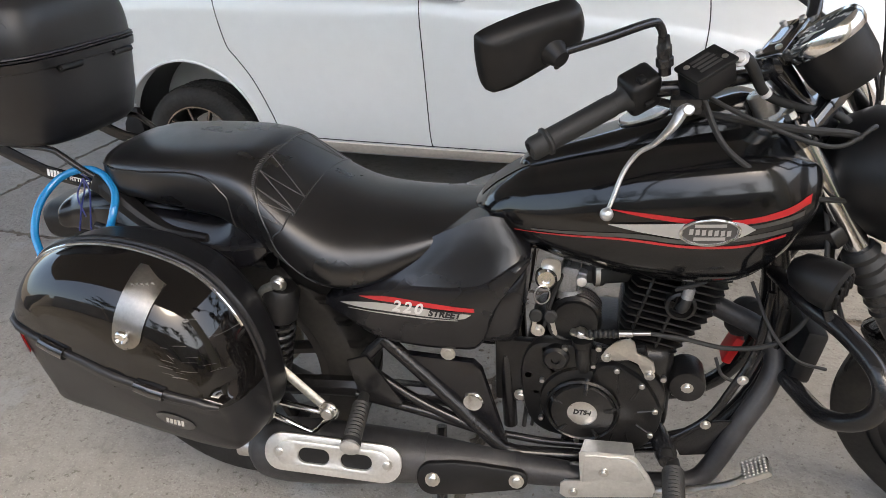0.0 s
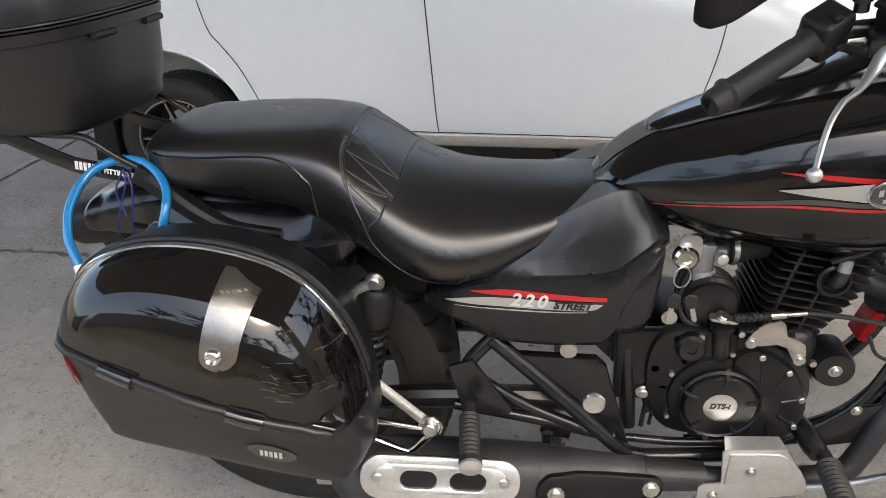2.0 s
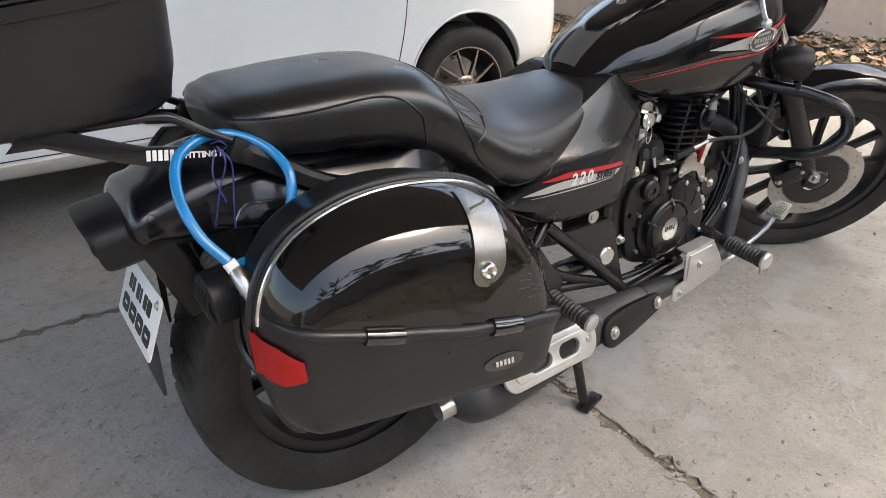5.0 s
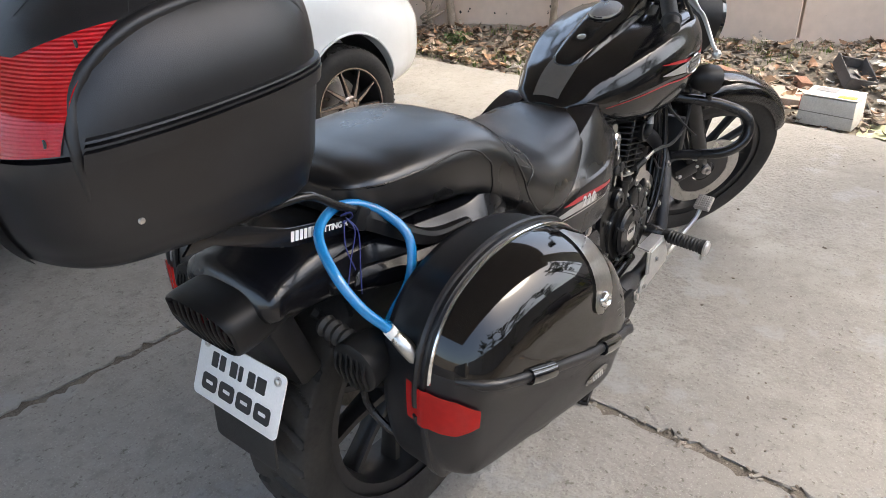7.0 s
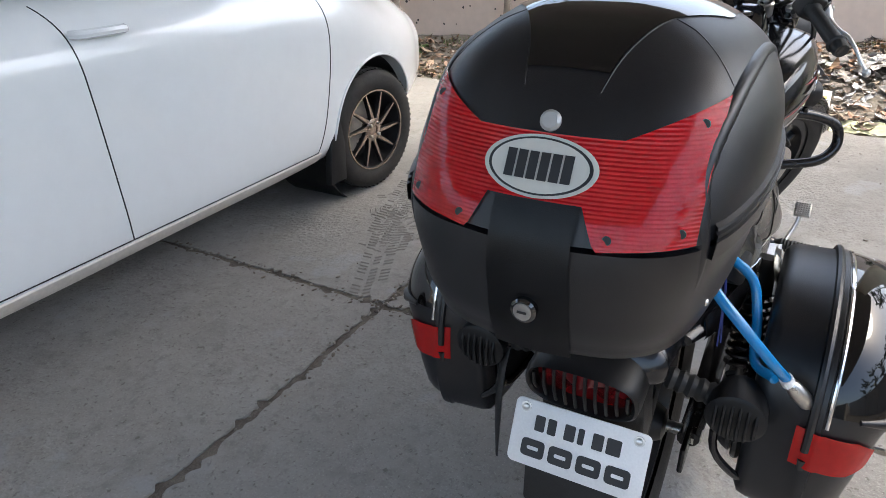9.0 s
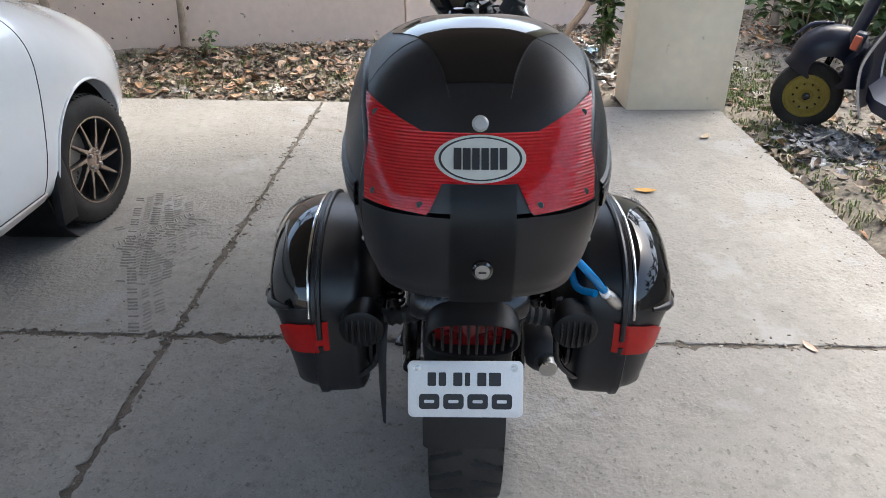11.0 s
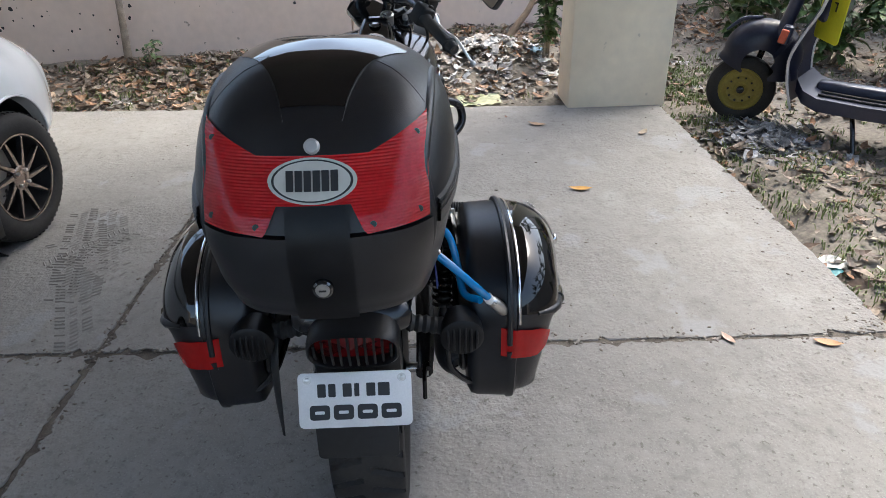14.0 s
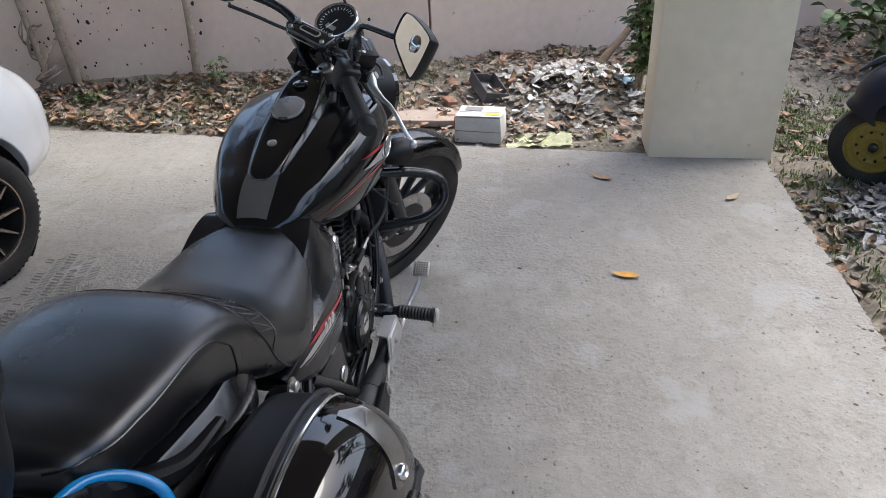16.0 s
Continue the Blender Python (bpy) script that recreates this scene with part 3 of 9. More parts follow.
for seam in (
        [(-0.075, 0.93), (-0.066, 0.84), (-0.054, 0.62), (-0.042, 0.36), (-0.036, 0.292)],
        [(0.955, 0.93), (0.952, 0.78), (0.930, 0.60), (0.885, 0.43), (0.825, 0.287)],
        [(-0.915, 0.94), (-0.895, 0.82), (-0.862, 0.665), (-0.825, 0.61), (-0.77, 0.53), (-0.715, 0.41), (-0.675, 0.292)],
        [(-0.675, 0.294), (-0.1, 0.291), (0.825, 0.287)]):
    car_part("panel_gap", car_line(seam), GAP, "narrow dark panel gap")
sill = [[], [], [], []]
for x in np.linspace(-0.75, 0.855, 34):
    for k, (z, lift) in enumerate(((0.284, 0.001), (0.279, 0.006), (0.250, 0.008), (0.232, 0.002))):
        p = drop_on(CAR_TREE, [(x, 0.9, z)], (0, 1, 0), lift)[0]
        sill[k].append((x, p.y, z))
car_part("sill", loft(sill, caps=False, closed=False), CAR_SILL, "dusty white sill below the doors")
hand_y = drop_on(CAR_TREE, [(0.0, 0.9, 0.865)], (0, 1, 0), 0)[0].y
for x, z in ((0.02, 0.865), (-0.80, 0.862)):
    car_part("door_handle", tube([(x - 0.08, hand_y - 0.004, z), (x - 0.055, hand_y - 0.03, z + 0.002), (x + 0.055, hand_y - 0.03, z), (x + 0.08, hand_y - 0.004, z - 0.005)], 0.012, 8), CAR_WHITE)
car_part("headlamp", shell.patch([(1.40, 44, 60), (1.56, 30, 60), (1.76, 20, 52)], 6, 5, 0.005), LAMP_CLEAR, "clear swept-back headlamp")
car_part("tail_lamp", shell.patch([(-1.68, 12, 60), (-1.54, 5, 60), (-1.28, 44, 58)], 6, 5, 0.006), LENS_SIDE, "red tail lamp")
for x, z in ((HUB_F - 0.315, 0.262), (HUB_R - 0.315, 0.262)):
    car_part("mud_flap", plate([(-0.060, -0.125), (0.045, -0.130), (0.055, 0.02), (0.040, 0.110), (0.010, 0.110), (-0.035, 0.04)], 0.030, Matrix.Translation((x, 0, z)) @ right_side(CAR_Y + 0.035), 0.004), PLASTIC, "black plastic mud flap")


def car_wheel(hx, y, out, z, steer=0.0):
    """Tyre, dark alloy with ten slim swept spokes, polished on their faces. out: -1 towards the bike."""
    fit_m = Matrix.Translation((hx, y, z)) @ Matrix.Rotation(radians(steer), 4, "Z") @ Matrix.Diagonal((0.915, 1, 0.915, 1)) @ Matrix.Translation((-hx, -y, -z))
    w = part("wheel", lathe([(0.03, -0.02), (0.052, -0.016), (0.054, 0.014), (0.040, 0.020), (0.022, 0.021), (0.021, 0.016), (0.001, 0.016)], (hx, y + out * 0.062, z), (0, out, 0), 28), BRONZE, car, "dark alloy wheel with polished spoke faces", m=fit_m)
    rows = [(0.188, -0.085), (0.205, -0.095), (0.250, -0.095), (0.275, -0.078), (0.284, -0.055), (0.284, -0.028), (0.278, -0.027), (0.278, -0.022), (0.284, -0.021), (0.284, 0.021), (0.278, 0.022), (0.278, 0.027), (0.284, 0.028), (0.284, 0.055), (0.275, 0.078), (0.250, 0.095), (0.205, 0.095), (0.188, 0.085)]
    tyre = part("tyre", lathe(rows, (hx, y, z), (0, out, 0), 64, closed=True), RUBBER, w, "worn black tyre with road dust", m=fit_m)
    bm = bmesh.new()
    for k in range(64):
        a = 2 * math.pi * k / 64
        for h, tw in ((0.040, 0.35), (-0.040, -0.35), (0.066, 0.2)):
            rr = 0.2845 if abs(h) < 0.05 else 0.2805
            one = box((0.004, 0.022, 0.010), (rr, h, 0), (math.degrees(tw), 0, 0))
            one.transform(Matrix.Translation((hx, y, z)) @ Matrix.Diagonal((1, out, 1, 1)) @ Matrix.Rotation(-a, 4, "Y"))
            merge(one, bm)
    tagged(part("tread", bm, RUBBER, tyre, m=fit_m), kind="stuff")
    part("rim", lathe([(0.186, -0.08), (0.193, 0.074), (0.190, 0.084), (0.180, 0.082), (0.175, 0.05), (0.172, -0.08)], (hx, y, z), (0, out, 0), 56, closed=True), ALLOY, w, m=fit_m)
    part("rim_edge", lathe([(0.1915, 0.080), (0.1905, 0.0895), (0.1835, 0.0895), (0.184, 0.080)], (hx, y, z), (0, out, 0), 56, closed=True), BRONZE, w, "thin polished rim edge", m=fit_m)
    part("brake_back", lathe([(0.001, -0.03), (0.125, -0.03), (0.125, -0.05), (0.001, -0.05)], (hx, y, z), (0, out, 0), 32), STEEL, w, "dull brake disc", m=fit_m)
    part("wheel_dish", lathe([(0.172, -0.06), (0.172, -0.05), (0.001, -0.06)], (hx, y, z), (0, out, 0), 32), ALLOY, w, m=fit_m)
    for k in range(10):
        a = 2 * math.pi * k / 10 + 0.15
        for mt, lab, top, deep, shrink in ((ALLOY, "black spoke flank", -0.0015, -0.020, 1.0), (BRONZE, "polished spoke face", 0.0, -0.003, 0.72)):
            bm = bmesh.new()
            tip, root = 0.182, 0.034
            p0 = Vector((root * math.cos(a), root * math.sin(a)))
            p1 = Vector((tip * math.cos(a + 0.40), tip * math.sin(a + 0.40)))
            nn = Vector((-(p1 - p0).y, (p1 - p0).x)).normalized()
            for t, width, lift in ((0.0, 0.0125, 0.076), (0.5, 0.0085, 0.080), (1.0, 0.0045, 0.080)):
                q = p0.lerp(p1, t)
                for dw, dl in ((-width * shrink, top), (width * shrink, top), (width * shrink, deep), (-width * shrink, deep)):
                    bm.verts.new((hx + q.x + nn.x * dw, y + out * (lift + dl), z + q.y + nn.y * dw))
            bm.verts.ensure_lookup_table()
            for i in (0, 4):
                for j in range(4):
                    bm.faces.new([bm.verts[i + j], bm.verts[i + (j + 1) % 4], bm.verts[i + 4 + (j + 1) % 4], bm.verts[i + 4 + j]])
            part("spoke", bm, mt, w, lab, smooth=20, m=fit_m)
    for k in range(4):
        a = 2 * math.pi * (k + 0.5) / 4
        part("wheel_nut", bolt((hx + 0.038 * math.cos(a), y + out * 0.080, z + 0.038 * math.sin(a)), (0, out, 0), 0.008, 0.010, washer=False), STEEL, w, m=fit_m)


for hx in (HUB_F, HUB_R):
    lift = 0.259 - DROP * min(0.0, hx)
    turn = -8.0 if hx > 0 else 0.0  # front wheels steered a little
    car_wheel(hx, CAR_Y + 0.108, -1, lift, turn)
    car_wheel(hx, CAR_Y + CAR_W - 0.115, 1, lift, turn)


# ---- motorcycle ----
bike = thing("motorcycle", (0.62, 0, 0), "black cruiser motorcycle with red-striped tank, parked upright", "motorcycle")
AXLE_R, AXLE_F = Vector((-0.115, 0, 0.305)), Vector((1.395, 0, 0.292))
# steering: everything at the front is turned to the bike's right about the raked head
HEAD, RAKE, STEER = Vector((0.963, 0, 0.871)), radians(32.5), radians(-38)
UP = Vector((-math.sin(RAKE), 0, math.cos(RAKE)))
TURNED = Matrix.Translation(HEAD) @ Matrix.Rotation(STEER, 4, UP) @ Matrix.Translation(-HEAD)



def local(x, y, z):
    """A place on the turned front, taken back to straight ahead."""
    return TURNED.inverted() @ Vector((x, y, z))


def moto_tyre(hub, R, W, rim, n, grooves, bite):
    """A rounded tyre with curved tread grooves sunk in its surface."""
    na, ns = n, 34
    rings = []
    for i in range(na):
        a = 2 * math.pi * i / na
        ring = []
        for k in range(ns + 1):
            s = -1 + 2 * k / ns
            y = W / 2 * math.sin(s * math.pi / 2 * 1.08) / math.sin(math.pi / 2 * 1.08) if abs(s) < 0.93 else W / 2 * (0.95 if abs(s) < 0.97 else 0.82) * math.copysign(1, s)
            drop = abs(s) ** 2.6
            r = R - (R - rim) * (0.30 * drop if abs(s) < 0.80 else 0.30 * 0.8 ** 2.6 + (abs(s) - 0.8) / 0.2 * (1 - 0.30 * 0.8 ** 2.6))
            if 0.10 < abs(s) < 0.72:
                u = (a * grooves / (2 * math.pi) - 0.9 * abs(s) ** 1.4 + (0.5 if s > 0 else 0.0)) % 1.0
                if u < 0.24:
                    r -= bite
            ring.append((hub.x + r * math.cos(a), hub.y + y, hub.z + r * math.sin(a)))
        rings.append(ring)
    rings.append(rings[0])
    bm = loft(rings, caps=False, closed=False)
    bmesh.ops.remove_doubles(bm, verts=bm.verts[:], dist=1e-6)
    return bm


def moto_rim(hub, R, w, bm=None):
    rows = [(R - 0.022, -w / 2), (R + 0.006, -w / 2), (R + 0.006, -w / 2 + 0.008), (R - 0.010, -w / 2 + 0.016), (R - 0.014, 0), (R - 0.010, w / 2 - 0.016), (R + 0.006, w / 2 - 0.008), (R + 0.006, w / 2), (R - 0.022, w / 2), (R - 0.028, w / 2 - 0.02), (R - 0.028, -w / 2 + 0.02)]
    return lathe(rows, hub, (0, 1, 0), 64, bm, closed=True)


def moto_spoke(hub, R, a, w0, w1, depth):
    c, s = math.cos(a), math.sin(a)
    rings = []
    for r, w, d in ((0.035, w0, depth), (R * 0.55, (w0 + w1) / 2 * 0.85, depth * 0.75), (R - 0.018, w1, depth * 0.9)):
        rings.append([(hub.x + c * r - s * dw, hub.y + dy, hub.z + s * r + c * dw) for dw, dy in ((-w, -d * 0.6), (-w * 0.6, -d), (w * 0.6, -d), (w, -d * 0.6), (w, d * 0.6), (w * 0.6, d), (-w * 0.6, d), (-w, d * 0.6))])
    return loft(rings)


def wheel(hub, R, W, rim, spokes, name, label, m=None, n=420, grooves=26):
    hub_bm = lathe([(0.018, -0.075), (0.03, -0.07), (0.048, -0.035), (0.048, 0.035), (0.03, 0.07), (0.018, 0.075)], hub, (0, 1, 0), 24)
    w = part(name, hub_bm, ALLOY, bike, label, m=m)
    part("tyre", moto_tyre(hub, R, W, rim, n, grooves, 0.008), RUBBER, w, "worn black tyre with curved grooves", m=m)
    part("rim", moto_rim(hub, rim, W * 0.72), ALLOY, w, "matte black alloy rim", m=m)
    for k in range(spokes):
        part("spoke", moto_spoke(hub, rim, 2 * math.pi * (k + 0.3) / spokes, 0.013, 0.010, W * 0.16), ALLOY, w, m=m)
    return w


rear_wheel = wheel(AXLE_R, 0.305, 0.150, 0.220, 10, "rear_wheel", "black alloy rear wheel", n=520, grooves=32)
front_wheel = wheel(AXLE_F, 0.292, 0.098, 0.224, 12, "front_wheel", "black alloy front wheel turned to one side", TURNED, 380, 30)
part("axle", lathe([(0.012, -0.13), (0.012, 0.13)], AXLE_R, (0, 1, 0), 12), STEEL, rear_wheel)
part("sprocket", lathe([(0.05, 0.078), (0.095, 0.078), (0.098, 0.084), (0.05, 0.084)], AXLE_R, (0, 1, 0), 40, closed=True), ZINC, rear_wheel)
# front disc with its ring of holes
holes = []
for k in range(36):
    a, rr = 2 * math.pi * k / 36, (0.101, 0.111, 0.120)[k % 3]
    holes.append(ellipse(0.0032, 0.0032, 7, rr * math.cos(a), rr * math.sin(a)))
disc = plate(ellipse(0.13, 0.13, 72), 0.004, Matrix.Translation((AXLE_F.x, 0, AXLE_F.z)) @ right_side(-0.062), holes=[ellipse(0.088, 0.088, 48), *holes])
part("brake_disc", disc, STEEL, front_wheel, "drilled steel brake disc", m=TURNED)
part("disc_carrier", lathe([(0.04, -0.066), (0.092, -0.066), (0.092, -0.061), (0.04, -0.061)], AXLE_F, (0, 1, 0), 40, closed=True), ALLOY, front_wheel, m=TURNED)
bm = box((0.085, 0.05, 0.06), (AXLE_F.x - 0.105, -0.078, AXLE_F.z + 0.035), (0, -35, 0), 0.012)
box((0.05, 0.03, 0.075), (AXLE_F.x - 0.085, -0.082, AXLE_F.z + 0.06), (0, -35, 0), 0.008, bm=bm)
cal = part("brake_caliper", bm, ENGINE, bike, "black brake caliper", m=TURNED)
for dx, dz in ((-0.13, 0.02), (-0.08, 0.06), (-0.10, 0.09)):
    part("bolt", bolt((AXLE_F.x + dx, -0.098, AXLE_F.z + dz), (0, -1, 0), 0.007, 0.01), STEEL, cal, m=TURNED)

# front fork
for s in (-1, 1):
    y = s * 0.088
    off = Vector((0.843, 0, 0.537)) * 0.035
    top, foot = HEAD + off + UP * 0.015, HEAD + off - UP * 0.66
    top.y = foot.y = y
    mid = top.lerp(foot, 0.44)
    leg = part("fork_leg", tube([top + UP * 0.02, mid], 0.019, 20, smooth=False), CHROME, bike, "chrome fork stanchion", m=TURNED)
    part("fork_slider", tube([mid + UP * 0.02, mid - UP * 0.01, mid - UP * 0.02, foot.lerp(mid, 0.2), foot], [0.026, 0.028, 0.027, 0.027, 0.022], 18, smooth=False), FRAME, leg, "black fork slider", m=TURNED)
    part("fork_gaiter", tube([mid + UP * (0.09 - 0.011 * k) for k in range(12)], [0.030 if k % 2 else 0.025 for k in range(12)], 16, smooth=False), GRIP, leg, "ribbed rubber dust boot", m=TURNED)
    part("fork_cap", lathe([(0.026, -0.028), (0.027, 0.0), (0.024, 0.006), (0.012, 0.006), (0.012, 0.014), (0.001, 0.014)], top + UP * 0.02, UP, 18), GLOSS, leg, m=TURNED)
    part("cap_bolt", lathe([(0.0095, 0.0), (0.0095, 0.010), (0.001, 0.011)], top + UP * 0.034, UP, 6), STEEL, leg, m=TURNED)
    part("axle_bolt", lathe([(0.016, 0), (0.016, 0.02), (0.009, 0.022), (0.009, 0.032), (0.001, 0.032)], foot + Vector((0.0, s * 0.01, 0.01)), (0, s, 0), 12), STEEL, leg, m=TURNED)
bm = plate([(-0.03, -0.105), (0.0, -0.115), (0.045, -0.11), (0.06, -0.09), (0.06, 0.09), (0.045, 0.11), (0.0, 0.115), (-0.03, 0.105), (-0.055, 0.04), (-0.055, -0.04)], 0.024, Matrix.Translation(HEAD + UP * 0.01) @ Matrix.Rotation(-RAKE, 4, "Y"), 0.005)
part("top_yoke", bm, GLOSS, bike, "gloss black top yoke", m=TURNED)
bm = plate([(-0.06, -0.12), (0.03, -0.125), (0.07, -0.05), (0.07, 0.05), (0.03, 0.125), (-0.06, 0.12)], 0.032, Matrix.Translation(HEAD - UP * 0.17) @ Matrix.Rotation(-RAKE, 4, "Y"), 0.005)
part("lower_yoke", bm, FRAME, bike, m=TURNED)
part("steering_head", tube([HEAD + UP * 0.01, HEAD - UP * 0.17], 0.034, 20, smooth=False), FRAME, bike)

# front mudguard
rings = []
for k in range(25):
    a = radians(26 + 122 * k / 24)
    r, w = 0.328, 0.062 - 0.012 * abs(k - 12) / 12 - (0.02 if k in (0, 24) else 0)
    ring = []
    for j in range(13):
        q = -1 + 2 * j / 12
        ring.append((AXLE_F.x + (r - 0.055 * abs(q) ** 2.4) * math.cos(a), w * math.sin(q * math.pi / 2), AXLE_F.z + (r - 0.055 * abs(q) ** 2.4) * math.sin(a)))
    rings.append(ring)
bm = loft(rings, caps=False, closed=False)
bmesh.ops.solidify(bm, geom=bm.faces[:], thickness=0.003)
part("front_mudguard", bm, GLOSS, bike, "gloss black front mudguard", m=TURNED)

# headlamp, instrument
lamp_at, lamp_axis = HEAD + Vector((0.155, 0, -0.06)), Vector((1, 0, -0.10)).normalized()
hl = part("headlamp", lathe([(0.02, -0.125), (0.062, -0.116), (0.088, -0.085), (0.098, -0.04), (0.101, 0.02), (0.090, 0.026)], lamp_at, lamp_axis, 36), PLASTIC, bike, "round black headlamp bucket", m=TURNED)
part("rim", lathe([(0.097, 0.016), (0.101, 0.020), (0.100, 0.034), (0.088, 0.036), (0.088, 0.026)], lamp_at, lamp_axis, 36, closed=True), GLOSS, hl, m=TURNED)
part("lens", lathe([(0.087, 0.028), (0.06, 0.040), (0.03, 0.046), (0.001, 0.047)], lamp_at, lamp_axis, 36), LAMP_CLEAR, hl, "clear headlamp glass", m=TURNED)
clk, clk_axis = Vector((0.968, -0.006, 1.016)), Vector((-0.62, 0, 0.78)).normalized()
sp = part("speedometer", lathe([(0.016, -0.080), (0.042, -0.075), (0.051, -0.045), (0.0535, 0.012), (0.049, 0.018), (0.0475, 0.010), (0.001, 0.010)], clk, clk_axis, 36), PLASTIC, bike, "round black instrument with chrome ring", m=TURNED)
part("ring", lathe([(0.0540, -0.004), (0.0570, 0.002), (0.0570, 0.014), (0.053, 0.021), (0.0480, 0.019), (0.0480, 0.012)], clk, clk_axis, 40, closed=True), CHROME, sp, "chrome ring", m=TURNED)
part("dial", lathe([(0.0478, 0.011), (0.0478, 0.013), (0.001, 0.013)], clk, clk_axis, 36), INK, sp, "black dial", m=TURNED)
face = Matrix.Translation(clk + clk_axis * 0.0140) @ Vector((0, 0, 1)).rotation_difference(clk_axis).to_matrix().to_4x4()
bm = bmesh.new()
for k in range(21):
    a = radians(-30 + 240 * k / 20)
    box((0.009 if k % 2 == 0 else 0.005, 0.0020, 0.0008), (0.040 * math.cos(a), 0.040 * math.sin(a), 0), (0, 0, math.degrees(a)), bm=bm)
bm.transform(face)
part("scale_marks", bm, WHITE, sp, m=TURNED)
part("needle", box((0.034, 0.0024, 0.0012), (-0.012, 0.004, 0.0014), (0, 0, -10)), WHITE, sp, m=TURNED @ face)
part("display", box((0.012, 0.030, 0.0010), (-0.020, 0.0, 0.0004)), SILVER, sp, "grey display window", m=TURNED @ face)

# handlebar: risers, bar, grips, levers, mirrors
GRIP_IN, GRIP_END, LEVER_AT, LEVER_TIP, MIRROR_AT = local(0.676, -0.151, 0.940), local(0.544, -0.228, 0.879), local(0.757, -0.168, 0.938), local(0.657, -0.289, 0.812), local(0.582, -0.326, 1.036)
LEVER_WAY = [local(*q) for q in ((0.760, -0.170, 0.940), (0.752, -0.180, 0.930), (0.739, -0.190, 0.908), (0.716, -0.215, 0.891), (0.694, -0.235, 0.883), (0.676, -0.255, 0.862), (0.664, -0.275, 0.831), (0.657, -0.289, 0.814))]
STEM_WAY = [local(*q) for q in ((0.724, -0.158, 0.975), (0.721, -0.164, 1.000), (0.717, -0.170, 1.026), (0.710, -0.180, 1.044), (0.697, -0.196, 1.050), (0.642, -0.262, 1.042), (0.592, -0.322, 1.036))]
CLAMP, CLAMP_WAY = Vector((0.910, 0.001, 0.981)), Vector((0.060, 0.118, 0.038))
HALF_BAR = [local(0.862, -0.080, 0.958), local(0.825, -0.112, 0.960), local(0.762, -0.138, 0.953), GRIP_IN, GRIP_END]
both = [Vector((q.x, -q.y, q.z)) for q in HALF_BAR[::-1]] + [local(*(CLAMP + CLAMP_WAY * k)) for k in (0.5, -0.5)] + HALF_BAR
bar = part("handlebar", tube(both, 0.0112, 14, 6), FRAME, bike, "black pulled-back handlebar", m=TURNED)
clamp_z = (Vector((-0.40, 0.0, 0.92)) - CLAMP_WAY * (Vector((-0.40, 0.0, 0.92)).dot(CLAMP_WAY) / CLAMP_WAY.length_squared)).normalized()
clamp_y = CLAMP_WAY.normalized()
clamp_m = Matrix.Translation(CLAMP) @ Matrix((clamp_y.cross(clamp_z), clamp_y, clamp_z)).transposed().to_4x4()
for k in (-1, 1):
    top = CLAMP + CLAMP_WAY * (0.40 * k)
    foot = Vector((0.958, -0.030, 0.885)) + (CLAMP_WAY * 0.75 if k > 0 else Vector())
    part("riser", tube([foot, foot.lerp(top, 0.35), foot.lerp(top, 0.75), top], [0.017, 0.0165, 0.020, 0.021], 14, 5), GLOSS, bar, "gloss black bar riser")
part("bar_clamp", box((0.046, 0.132, 0.030), (0, 0, 0.008), (0, 0, 0), 0.009, 3), GLOSS, bar, "gloss black bar clamp", m=clamp_m)
part("clamp_recess", plate(rounded(0.020, 0.062, 0.008, 5), 0.0012, clamp_m @ Matrix.Translation((0, 0, 0.0228))), SILVER, bar, "silver emblem outline", m=Matrix())
part("clamp_slot", plate(rounded(0.013, 0.054, 0.005, 5), 0.0012, clamp_m @ Matrix.Translation((0, 0, 0.0236))), GLOSS, bar, m=Matrix())
for sx in (-1, 1):
    for y in (-0.052, 0.052):
        part("clamp_bolt", bolt((sx * 0.015, y, 0.0225), (0, 0, 1), 0.0055, 0.005, washer=False), STEEL, bar, m=clamp_m)
    part("clamp_end", lathe([(0.019, -0.004), (0.019, 0.006), (0.012, 0.010), (0.001, 0.010)], (0, sx * 0.064, 0.0), (0, sx, 0), 18), GLOSS, bar, m=clamp_m)


def along(a, b, t):
    return Vector(a).lerp(Vector(b), t)


